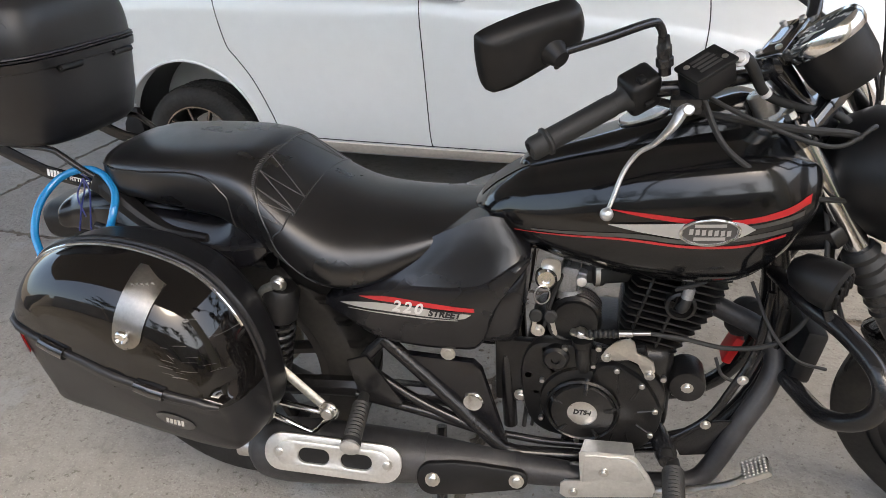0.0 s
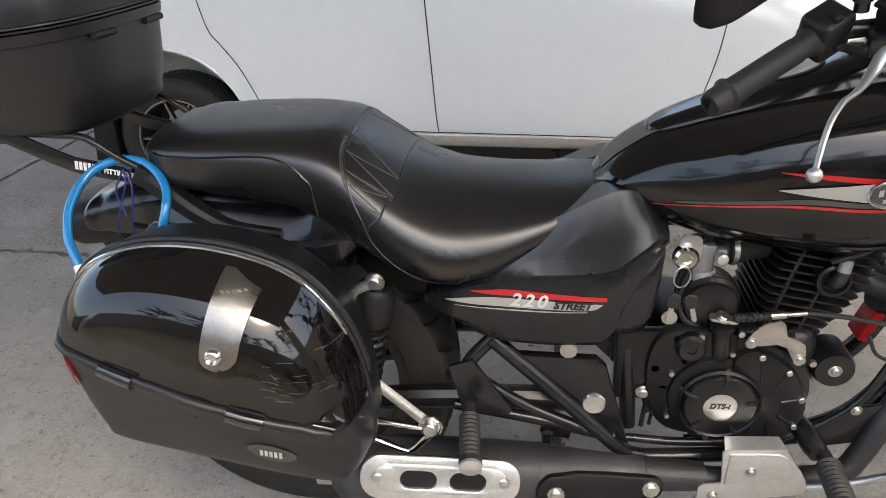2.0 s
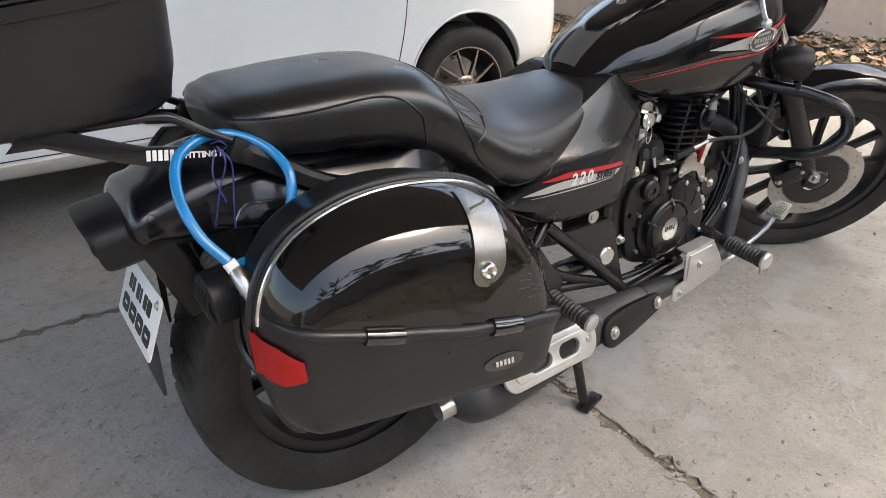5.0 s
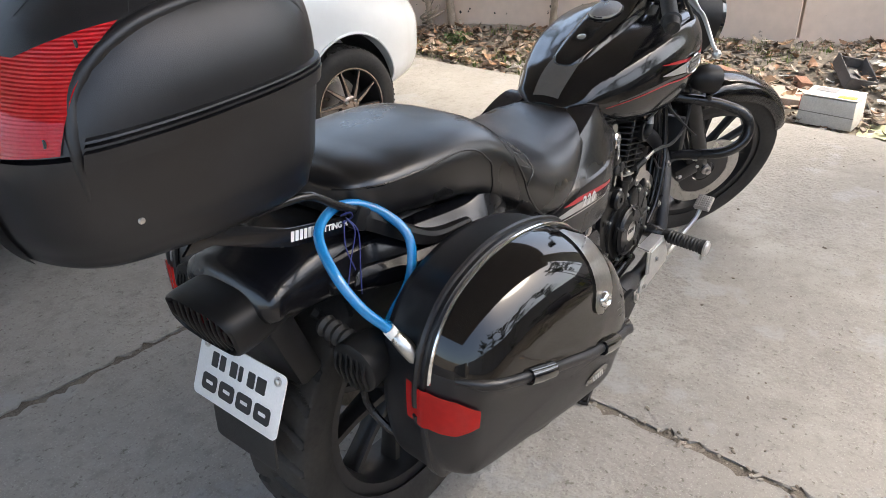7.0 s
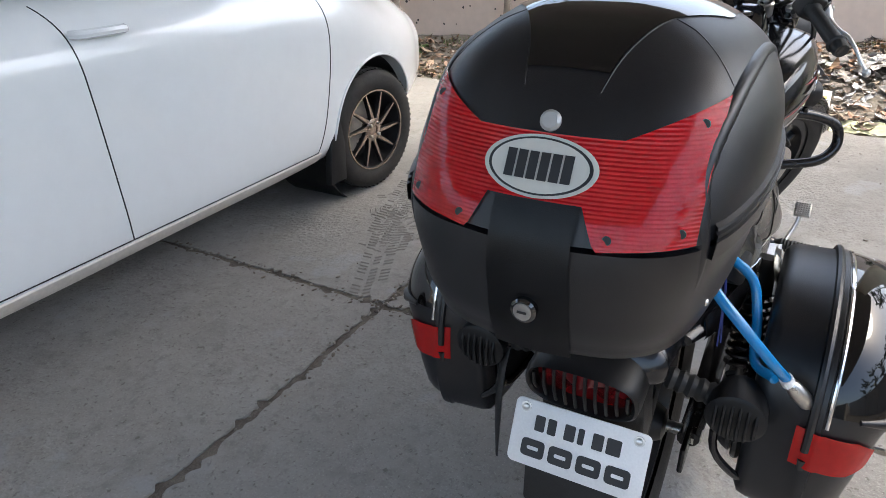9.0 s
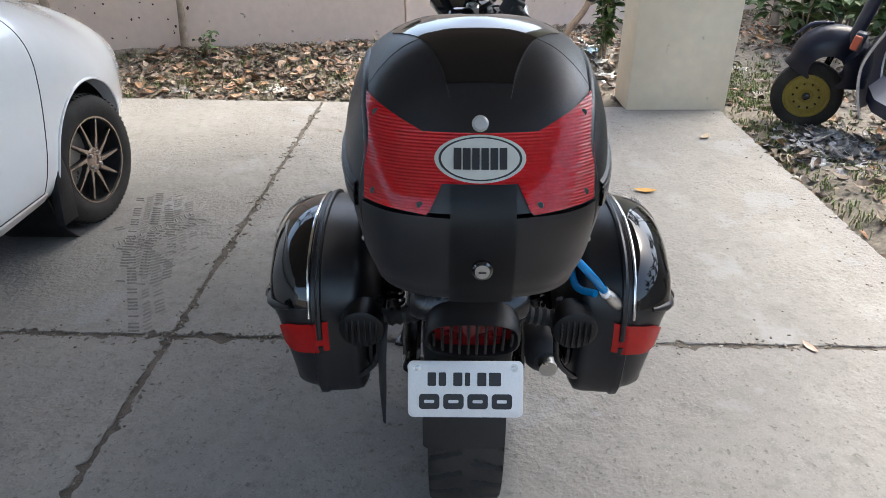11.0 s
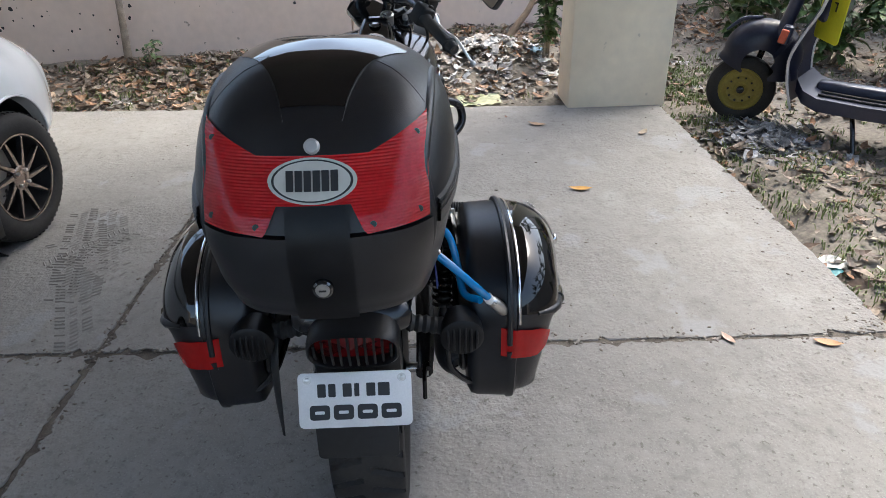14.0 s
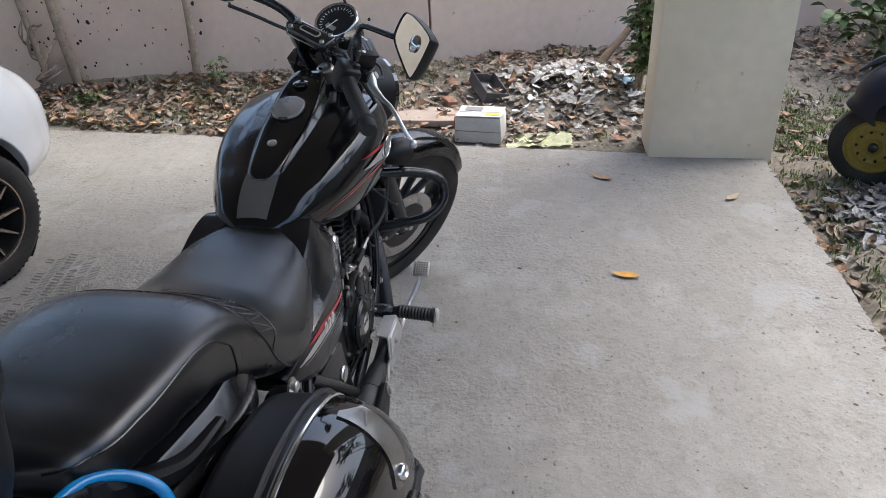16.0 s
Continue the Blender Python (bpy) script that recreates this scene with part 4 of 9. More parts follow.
for s, side_name in ((-1, "right"), (1, "left")):
    flip = Matrix.Diagonal((1, -s, 1, 1))
    mm = TURNED @ flip
    a, b = GRIP_IN, GRIP_END
    prof = [(0.0, 0.022), (0.02, 0.0225), (0.06, 0.017), (0.12, 0.016), (0.5, 0.0165), (0.80, 0.0172), (0.82, 0.0215), (0.84, 0.0215), (0.86, 0.0178), (0.96, 0.0178), (1.0, 0.015)]
    grip = part("grip", tube([along(a, b, t) for t, r in prof], [r for t, r in prof], 18, smooth=False), GRIP, bar, "ribbed black rubber grip", m=mm)
    part("grip_ribs", tube([along(a, b, 0.16 + 0.62 * k / 40) for k in range(41)], [0.0171 if k % 2 else 0.0163 for k in range(41)], 18, smooth=False), GRIP, grip, m=mm)
    d = (b - a).normalized()
    sw = Matrix.Translation(along(a, b, -0.12) ) @ Vector((1, 0, 0)).rotation_difference(d).to_matrix().to_4x4()
    bm = box((0.052, 0.046, 0.058), (0, 0, 0.002), (0, 0, 0), 0.009, 3)
    switch = part("switch_box", bm, PLASTIC, bar, "black switch housing", m=mm @ sw)
    part("switch", box((0.012, 0.014, 0.010), (0.004, 0.012, 0.033), (0, 0, 0), 0.003), PLASTIC, switch, m=mm @ sw)
    part("switch", box((0.016, 0.008, 0.010), (0.0, 0.026, -0.006), (0, 0, 0), 0.003), PLASTIC, switch, m=mm @ sw)
    piv = LEVER_AT
    clampb = box((0.045, 0.03, 0.028), piv + Vector((0.0, 0.0, 0.0)), (0, 0, 25), 0.006)
    part("lever_clamp", clampb, FRAME, bar, m=mm)
    part("pivot_bolt", bolt(piv + Vector((0.012, -0.016, 0.0)), (0.35, -0.65, 0.68), 0.008, 0.008, washer=False), STEEL, bar, m=mm)
    tip = LEVER_TIP
    lv = part("brake_lever" if s < 0 else "clutch_lever", tube(LEVER_WAY, [0.0105, 0.0120, 0.0095, 0.0058, 0.0050, 0.0046, 0.0042, 0.0040], 12, 5, flat=0.7), ALU, bar, "bare aluminium lever", m=mm)
    bm = bmesh.new()
    bmesh.ops.create_uvsphere(bm, u_segments=14, v_segments=10, radius=0.0095)
    part("ball_end", bm, ALU, lv, m=mm @ Matrix.Translation(tip))
    # mirror
    base = STEM_WAY[1]
    ball = MIRROR_AT
    st = part("mirror_stem", tube(STEM_WAY, [0.009, 0.0085, 0.0062, 0.006, 0.006, 0.006, 0.0055], 12, 6), FRAME, bar, "thin black mirror stem", m=mm)
    way = (STEM_WAY[2] - STEM_WAY[0]).normalized()
    part("stem_nut", tube([base + way * t for t in (-0.012, -0.002, 0.0, 0.016, 0.018, 0.030)], [0.0125, 0.0125, 0.0105, 0.0105, 0.009, 0.008], 12, smooth=False), FRAME, st, m=mm)
    look_way = (TURNED.to_3x3().inverted() @ Vector((-0.56, 0.72, 0.41))).normalized()
    zz = (TURNED.to_3x3().inverted() @ Vector((0.0, -0.50, 0.87))).normalized()
    xx = zz.cross(look_way).normalized()
    zz = look_way.cross(xx)
    basis = Matrix((xx, zz, look_way)).transposed().to_4x4()
    mm2 = mm @ Matrix.Translation(local(0.557, -0.326, 1.046)) @ basis
    out = spline([(0.071, 0.026), (0.060, 0.040), (0.0, 0.041), (-0.052, 0.034), (-0.068, 0.020), (-0.069, -0.012), (-0.056, -0.028), (0.0, -0.040), (0.056, -0.047), (0.070, -0.032)], 5, True)
    rings = [[(x * k, y * k, z) for x, y in out] for k, z in ((0.55, -0.018), (0.82, -0.014), (0.95, -0.006), (1.0, 0.004), (1.0, 0.012), (0.96, 0.0135), (0.95, 0.009))]
    mir = part("mirror", loft(rings), PLASTIC, bar, "black mirror housing", m=mm2)
    part("mirror_glass", loft([[(x * 0.945, y * 0.945, z) for x, y in out] for z in (0.0095, 0.0110)]), MIRROR, mir, "rear-view mirror glass", m=mm2)
    part("blind_spot_mirror", lathe([(0.016, 0.011), (0.016, 0.014), (0.011, 0.0175), (0.001, 0.019)], (0.022, 0.006, 0), (0, 0, 1), 24), MIRROR, mir, "small round convex mirror", m=mm2)
    joint = mm2.inverted() @ (mm @ ball)
    part("ball_joint", tube([(joint.x, joint.y, -0.010), (joint.x, joint.y, -0.022), (joint.x * 1.1, joint.y * 1.15, -0.034)], [0.022, 0.015, 0.011], 14, smooth=False), PLASTIC, mir, m=mm2)
    part("joint_bolt", bolt((joint.x, joint.y - 0.016, -0.024), (0, -1, -0.4), 0.0035, 0.004, washer=False), FRAME, mir, m=mm2)
# brake fluid reservoir on the right
res_m = TURNED @ Matrix.Translation(local(0.780, -0.158, 0.975)) @ Matrix.Rotation(radians(68), 4, "Z") @ Matrix.Rotation(radians(-8), 4, "Y")
rs = part("brake_reservoir", box((0.066, 0.047, 0.036), (0, 0, -0.004), bevel=0.006, taper=None), PLASTIC, bar, "black brake fluid reservoir", m=res_m)
part("lid", box((0.070, 0.051, 0.007), (0, 0, 0.0175), bevel=0.003), PLASTIC, rs, m=res_m)
for k in range(4):
    part("warning_line", box((0.036 - 0.004 * (k % 2), 0.0045, 0.0006), (0.0, -0.012 + 0.008 * k, 0.0214)), DARKGREY, rs, "worn raised warning line", m=res_m)
for q in ((-0.024, 0.010), (0.024, -0.010)):
    part("lid_screw", bolt((*q, 0.0205), (0, 0, 1), 0.0045, 0.002, washer=False), STEEL, rs, m=res_m)
hose = part("brake_hose", tube([(0.812, -0.145, 0.990), (0.829, -0.135, 0.994), (0.846, -0.120, 0.975), (0.872, -0.097, 0.935), (0.925, -0.066, 0.908), (0.985, -0.045, 0.893), (1.02, -0.05, 0.87)], [0.007, 0.009, 0.0085, 0.0075, 0.0065, 0.0065, 0.0065], 12, 6), GRIP, bike, "thick black brake hose")
part("hose_collar", tube([(0.869, -0.0995, 0.939), (0.874, -0.0955, 0.933)], 0.0085, 14, smooth=False), NUMERAL, hose, "pale collar")
part("banjo_bolt", bolt((0.822, -0.146, 0.995), (-0.2, -0.8, 0.5), 0.008, 0.008), STEEL, hose)

# cables at the front
for pts, r in (
        ([(0.87, -0.18, 1.0), (0.93, -0.20, 0.93), (1.02, -0.15, 0.85), (1.08, -0.06, 0.78), (1.06, -0.03, 0.62)], 0.0045),
        ([(0.80, -0.20, 0.985), (0.88, -0.16, 0.955), (0.98, -0.11, 0.93), (1.05, -0.05, 0.90), (1.04, 0.0, 0.82)], 0.006),
        ([(0.86, -0.17, 0.995), (0.95, -0.15, 0.955), (1.04, -0.12, 0.925), (1.07, -0.06, 0.93), (1.05, -0.01, 0.88)], 0.0035),
        ([(0.80, 0.20, 0.985), (0.90, 0.17, 0.95), (1.02, 0.10, 0.90), (1.04, 0.03, 0.80)], 0.0045),
        ([(0.86, 0.19, 1.01), (0.96, 0.14, 1.10), (1.02, 0.05, 1.06), (1.05, 0.02, 0.92)], 0.0035),
        ([(1.18, -0.095, 0.46), (1.12, -0.11, 0.55), (1.06, -0.07, 0.66), (1.05, -0.03, 0.75)], 0.0045)):
    part("cable", tube(pts, r, 8, 8), GRIP, bike, "black control cable", m=TURNED)

# ---- tank ----
class Tank(Form):
    def at(self, x, deg):
        """A soft ridge runs along each shoulder."""
        p = super().at(x, deg)
        side = 90 - abs(90 - (deg % 180)) if math.sin(radians(deg)) > 0 else 999
        k = max(0.0, 1 - abs(side - 36) / 16) * max(0.0, min(1.0, (x - 0.46) / 0.08, (0.96 - x) / 0.08))
        return p + Vector((0, math.copysign(0.004 * k, p.y), 0.004 * k)) if k else p


tank_form = Tank([
    (0.425, 0.040, 0.706, 0.718, 0.690, 2.0, 2.0), (0.445, 0.075, 0.710, 0.740, 0.682, 2.1, 2.0), (0.49, 0.106, 0.718, 0.775, 0.662, 2.2, 2.2), (0.56, 0.140, 0.728, 0.803, 0.637, 2.3, 2.5),
    (0.64, 0.166, 0.748, 0.827, 0.620, 2.6, 2.7), (0.73, 0.182, 0.764, 0.849, 0.610, 2.8, 2.8), (0.82, 0.186, 0.774, 0.866, 0.609, 2.8, 2.8), (0.89, 0.175, 0.780, 0.872, 0.622, 2.7, 2.6),
    (0.94, 0.149, 0.775, 0.866, 0.668, 2.3, 2.2), (0.972, 0.110, 0.785, 0.848, 0.724, 2.1, 2.0), (0.985, 0.05, 0.787, 0.820, 0.75, 2.0, 2.0)])
tank = part("fuel_tank", tank_form.mesh(60, 90), TANK_BLACK, bike, "teardrop fuel tank in satin black")
TANK_TREE = tree_of(tank_form.mesh(60, 90))
for s in (1, -1):
    fl = Matrix.Diagonal((1, s, 1, 1))

    def tank_strip(rows, lift=0.0012):
        """rows of x, lower z, upper z laid on the right flank."""
        fine = [(x + 0.007, z0 - 0.007, z1 - 0.007) for x, z0, z1 in spline(rows, 5)]
        grid = []
        for x, z0, z1 in fine:
            grid.append(drop_on(TANK_TREE, [(x, -0.5, z0 + (z1 - z0) * k / 4) for k in range(5)], (0, 1, 0), lift))
        return loft(grid, caps=False, closed=False)

    part("tank_stripe", tank_strip([(0.655, 0.7770, 0.7780), (0.72, 0.7700, 0.7775), (0.78, 0.7670, 0.7745), (0.84, 0.7685, 0.7765), (0.90, 0.7775, 0.7890), (0.942, 0.7920, 0.8060)]), RED, tank, "red pinstripe", m=fl)
    part("tank_stripe", tank_strip([(0.50, 0.7085, 0.7095), (0.60, 0.7205, 0.7235), (0.68, 0.7280, 0.7320), (0.765, 0.7255, 0.7300), (0.844, 0.7295, 0.7340), (0.912, 0.7440, 0.7485)]), RED, tank, "red pinstripe", m=fl)
    part("tank_stripe", tank_strip([(0.53, 0.7170, 0.7195), (0.62, 0.7270, 0.7330), (0.70, 0.7345, 0.7420), (0.78, 0.7330, 0.7400), (0.92, 0.7520, 0.7600)]), DARKGREY, tank, "dark grey stripe", m=fl)
    part("tank_stripe", tank_strip([(0.83, 0.7585, 0.7640), (0.88, 0.7640, 0.7705), (0.935, 0.7740, 0.7830)]), DARKGREY, tank, "dark grey stripe", m=fl)
    # badge: silver spear with an oval ring
    part("badge_spear", tank_strip([(0.655, 0.7530, 0.7540), (0.70, 0.7475, 0.7600), (0.74, 0.7440, 0.7650), (0.77, 0.7420, 0.7690), (0.82, 0.7420, 0.7740), (0.845, 0.7500, 0.7730), (0.864, 0.7615, 0.7625)], 0.004), SILVER, tank, "silver spear-shaped badge", m=fl)
    cen = (0.801, 0.7570)
    oval = drop_on(TANK_TREE, [(cen[0] + 0.007 + 0.041 * math.cos(t), -0.5, cen[1] - 0.007 + 0.0205 * math.sin(t) + 0.003 * math.cos(t)) for t in np.linspace(0, 2 * math.pi, 48, endpoint=False)], (0, 1, 0), 0.006)
    part("badge_ring", tube(oval, 0.0026, 8, smooth=False, closed=True), CHROME, tank, "oval chrome badge ring", m=fl)
    rows = []
    for k in range(15):
        q = -0.94 + 1.88 * k / 14
        hh = 0.0195 * math.sqrt(1 - q * q)
        rows.append((cen[0] + 0.040 * q, cen[1] + 0.003 * q - hh, cen[1] + 0.003 * q + hh))
    part("badge_plate", tank_strip(rows, 0.0055), DARKGREY, tank, "dark oval badge plate", m=fl)
    for dz, half in ((0.0105, 0.022), (-0.0105, 0.022)):
        part("badge_bar", tank_strip([(cen[0] - half, cen[1] + dz - 0.0036, cen[1] + dz + 0.0016), (cen[0], cen[1] + dz - 0.0022, cen[1] + dz + 0.003), (cen[0] + half, cen[1] + dz - 0.001, cen[1] + dz + 0.0042)], 0.0065), SILVER, tank, "plain silver field on the badge", m=fl)
    for k in range(7):
        x = cen[0] - 0.026 + 0.0087 * k
        part("badge_bar", tank_strip([(x - 0.0028, cen[1] - 0.0050, cen[1] + 0.0042), (x + 0.0028, cen[1] - 0.0040, cen[1] + 0.0052)], 0.0072), SILVER, tank, "plain silver logo bar", m=fl)
# spine strip and console
grid = []
for x, w in spline([(0.436, 0.032), (0.48, 0.036), (0.52, 0.035), (0.55, 0.032)], 5):
    grid.append(drop_on(TANK_TREE, [(x, -w + 2 * w * k / 8, 1.2) for k in range(9)], (0, 0, -1), 0.0015))
part("spine_strip", loft(grid, caps=False, closed=False), STRIPGREY, tank, "dull bronze-grey centre strip")
rings = []
for x, w, h in spline([(0.502, 0.010, 0.003), (0.510, 0.024, 0.009), (0.535, 0.036, 0.013), (0.60, 0.046, 0.016), (0.66, 0.053, 0.020), (0.74, 0.057, 0.028), (0.80, 0.054, 0.040), (0.85, 0.046, 0.048), (0.885, 0.03, 0.040)], 4):
    base = drop_on(TANK_TREE, [(x, q * w * 1.12, 1.2) for q in np.linspace(-1, 1, 21)], (0, 0, -1), -0.004)
    ridge = base[10].z + 0.004 + h
    rings.append([Vector((x, b.y, b.z + 0.004 + (ridge - b.z - 0.004) * (1 - abs(q) ** 6))) for b, q in zip(base, np.linspace(-1, 1, 21))] + [Vector((x, 0, base[10].z - 0.02))])
console = part("tank_console", loft(rings), TANK_BLACK, tank, "raised black tank console")
CON = tree_of(loft(rings))
cap_at = drop_on(CON, [(0.704, 0.003, 1.3)], (0, 0, -1), 0.0)[0]
slope = (drop_on(CON, [(0.75, 0, 1.3)], (0, 0, -1))[0] - drop_on(CON, [(0.66, 0, 1.3)], (0, 0, -1))[0]).normalized()
cap_n = Vector((-slope.z, 0, slope.x))
capm = Matrix.Translation(cap_at) @ Vector((0, 0, 1)).rotation_difference(cap_n).to_matrix().to_4x4()
cap_out = [tuple(p) for p in spline([(-0.036, 0.0), (-0.026, 0.026), (0.0, 0.036), (0.028, 0.032), (0.044, 0.014), (0.046, 0.0), (0.044, -0.014), (0.028, -0.032), (0.0, -0.036), (-0.026, -0.026)], 5, True)]
part("fuel_cap_rim", plate([(x * 1.08, y * 1.08) for x, y in cap_out], 0.003, capm, 0.001), GLOSS, console)
cap = part("fuel_cap", loft([[(x * k, y * k, z) for x, y in cap_out] for k, z in ((1.0, 0.001), (1.0, 0.005), (0.96, 0.008), (0.5, 0.0095), (0.05, 0.010))]), STEEL, console, "brushed steel fuel cap", m=capm)
part("cap_catch", box((0.004, 0.022, 0.003), (-0.034, 0, 0.006), bevel=0.001), INK, console, m=capm)
dot = drop_on(CON, [(0.594, 0.003, 1.3)], (0, 0, -1), 0.0)[0]
part("console_screw", lathe([(0.0105, 0), (0.0105, 0.002), (0.007, 0.003), (0.006, 0.001), (0.001, 0.001)], dot, cap_n, 18), STEEL, console, "steel console screw")
dot = drop_on(CON, [(0.795, 0.0, 1.3)], (0, 0, -1), 0.0)[0]
part("console_plug", lathe([(0.018, 0), (0.018, 0.004), (0.012, 0.007), (0.001, 0.007)], dot, (-0.1, 0, 1), 18), GLOSS, console)
ign = TURNED @ HEAD + Vector((-0.085, -0.035, 0.045))
part("ignition_switch", lathe([(0.020, -0.03), (0.021, 0.004), (0.016, 0.008), (0.008, 0.008), (0.007, 0.004), (0.001, 0.004)], ign, (-0.4, 0, 0.9), 20), STEEL, bike, "round steel switch barrel")

# ---- seat ----
seat_form = Form([
    (-0.296, 0.060, 0.778, 0.790, 0.758, 2.6, 2.8), (-0.288, 0.092, 0.776, 0.800, 0.744, 2.9, 3.2), (-0.262, 0.122, 0.770, 0.809, 0.728, 3.3, 3.8), (-0.19, 0.143, 0.762, 0.814, 0.714, 3.6, 4.2),
    (-0.10, 0.151, 0.756, 0.815, 0.700, 3.7, 4.2), (-0.02, 0.155, 0.742, 0.813, 0.680, 3.5, 4.0), (0.03, 0.162, 0.720, 0.806, 0.636, 3.0, 3.4), (0.08, 0.174, 0.686, 0.775, 0.606, 2.6, 3.0),
    (0.13, 0.183, 0.652, 0.744, 0.577, 2.3, 2.8), (0.19, 0.188, 0.622, 0.722, 0.565, 2.15, 2.6), (0.26, 0.174, 0.624, 0.712, 0.576, 2.15, 2.6), (0.33, 0.150, 0.648, 0.708, 0.616, 2.2, 2.6),
    (0.40, 0.118, 0.678, 0.710, 0.656, 2.3, 2.6), (0.435, 0.096, 0.690, 0.714, 0.676, 2.3, 2.6), (0.450, 0.07, 0.700, 0.712, 0.690, 2.2, 2.4)])
seat = part("seat", seat_form.mesh(90, 72), LEATHER, bike, "stepped two-up seat in black vinyl, hand stitched", smooth=60)


def seat_deg(x, z=None, y=None):
    """The angle on the seat's section at x where its right flank has height z, or its top has depth y."""
    best = min((abs((seat_form.at(x, d).z - z) if y is None else (seat_form.at(x, d).y - y)), d) for d in (np.linspace(-85, 60, 300) if y is None else np.linspace(5, 90, 200)))
    return best[1]


def seat_seam(pts, r=0.0016, name="piping", mt=None, label=""):
    for flip in (False, True):
        rows = [(x, 180 - d if flip else d) for x, d in pts]
        part(name, seat_form.line(rows, r), mt or LEATHER, seat, label)


flank = lambda rows: [(x, seat_deg(x, z=z)) for x, z in rows]
seat_seam([(-0.290, 14)] + flank([(-0.26, 0.786), (-0.20, 0.785), (-0.14, 0.787), (-0.08, 0.788), (-0.04, 0.780), (-0.014, 0.760), (0.0, 0.730), (0.004, 0.69)]), 0.0019, label="raised side piping")
HUMP = [(0.045, 90), (0.045, 70), (0.046, 52), (0.050, 36)] + flank([(0.056, 0.752), (0.064, 0.725), (0.080, 0.684), (0.100, 0.645), (0.145, 0.602), (0.190, 0.582), (0.222, 0.588)])
seat_seam(HUMP, 0.0020, label="raised piping between the seats")
QUILT = [(0.125, 90), (0.125, 70), (0.124, 52), (0.120, 38)] + flank([(0.114, 0.722), (0.104, 0.700), (0.084, 0.678)])
seat_seam(QUILT, 0.0018, label="piping below the quilted panel")
hump, quilt = spline(HUMP[:7], 10), spline(QUILT, 10)
for flip in (False, True):
    zig = [(hump, 6), (quilt, 16), (hump, 18), (quilt, 27), (hump, 30), (quilt, 38), (hump, 41), (quilt, 48), (hump, 50)]
    ends = [c[min(k, len(c) - 1)] for c, k in zig]
    for a, b in zip(ends, ends[1:]):
        rows = [(a[0] + (b[0] - a[0]) * k / 8, a[1] + (b[1] - a[1]) * k / 8) for k in range(9)]
        rows = [(x, 180 - d if flip else d) for x, d in rows]
        part("stitch_line", seat_form.line(rows, 0.0011), THREAD, seat, "zigzag stitching on the quilted panel")
# light hand stitches along the hump seam
for flip in (False, True):
    bm = bmesh.new()
    path = [(x - 0.004, d) for x, d in spline([(0.045, 88), (0.045, 64), (0.047, 46), (0.054, 28), (0.060, 18)], 9)]
    for q in path[::1]:
        d = 180 - q[1] if flip else q[1]
        p0, p1 = seat_form.at(q[0] - 0.003, d), seat_form.at(q[0] + 0.002, d + 1.2)
        tube([p0, p1], 0.0010, 5, bm=bm, smooth=False)
    part("hand_stitches", bm, THREAD, seat, "pale hand stitching")


# ---- side panels, frame ----
def side_shell(rows, side=-1, inner=0.06, na=14, edge=0.35):
    """A bulged cover: rows of x, bottom z, top z, outward y."""
    rings = []
    for x, z0, z1, y in spline(rows, 5):
        ring = []
        for k in range(na + 1):
            q = -1 + 2 * k / na
            ring.append((x, side * (y - (y - inner) * edge * abs(q) ** 5 - 0.006 * q * q), z0 + (z1 - z0) * k / na))
        ring += [(x, side * inner, z1 - 0.004), (x, side * inner, z0 + 0.004)]
        rings.append(ring)
    return loft(rings)


PANEL = [(0.160, 0.540, 0.550, 0.556, 0.150), (0.20, 0.512, 0.568, 0.590, 0.164), (0.26, 0.482, 0.590, 0.630, 0.173), (0.33, 0.472, 0.599, 0.665, 0.175), (0.40, 0.470, 0.600, 0.700, 0.172), (0.45, 0.476, 0.604, 0.720, 0.164), (0.48, 0.545, 0.620, 0.718, 0.155), (0.51, 0.600, 0.640, 0.700, 0.142), (0.535, 0.638, 0.652, 0.674, 0.124)]


def panel_shell(side, inner=0.06):
    """Side panel with a sharp crease: a flank below it, a hollow facet above."""
    rings = []
    for x, z0, zc, z1, y in spline(PANEL, 5):
        out = [(z0, y - 0.030), (z0 + 0.006, y - 0.012), (z0 + 0.016, y - 0.004), (z0 + 0.30 * (zc - z0), y), (z0 + 0.7 * (zc - z0), y), (zc - 0.007, y - 0.002), (zc, y - 0.004), (zc + 0.004, y - 0.010), (zc + 0.4 * (z1 - zc), y - 0.024), (zc + 0.75 * (z1 - zc), y - 0.034), (z1, y - 0.048), (z1, inner), (z0, inner)]
        rings.append([(x, side * max(inner, q), z) for z, q in out])
    return loft(rings)


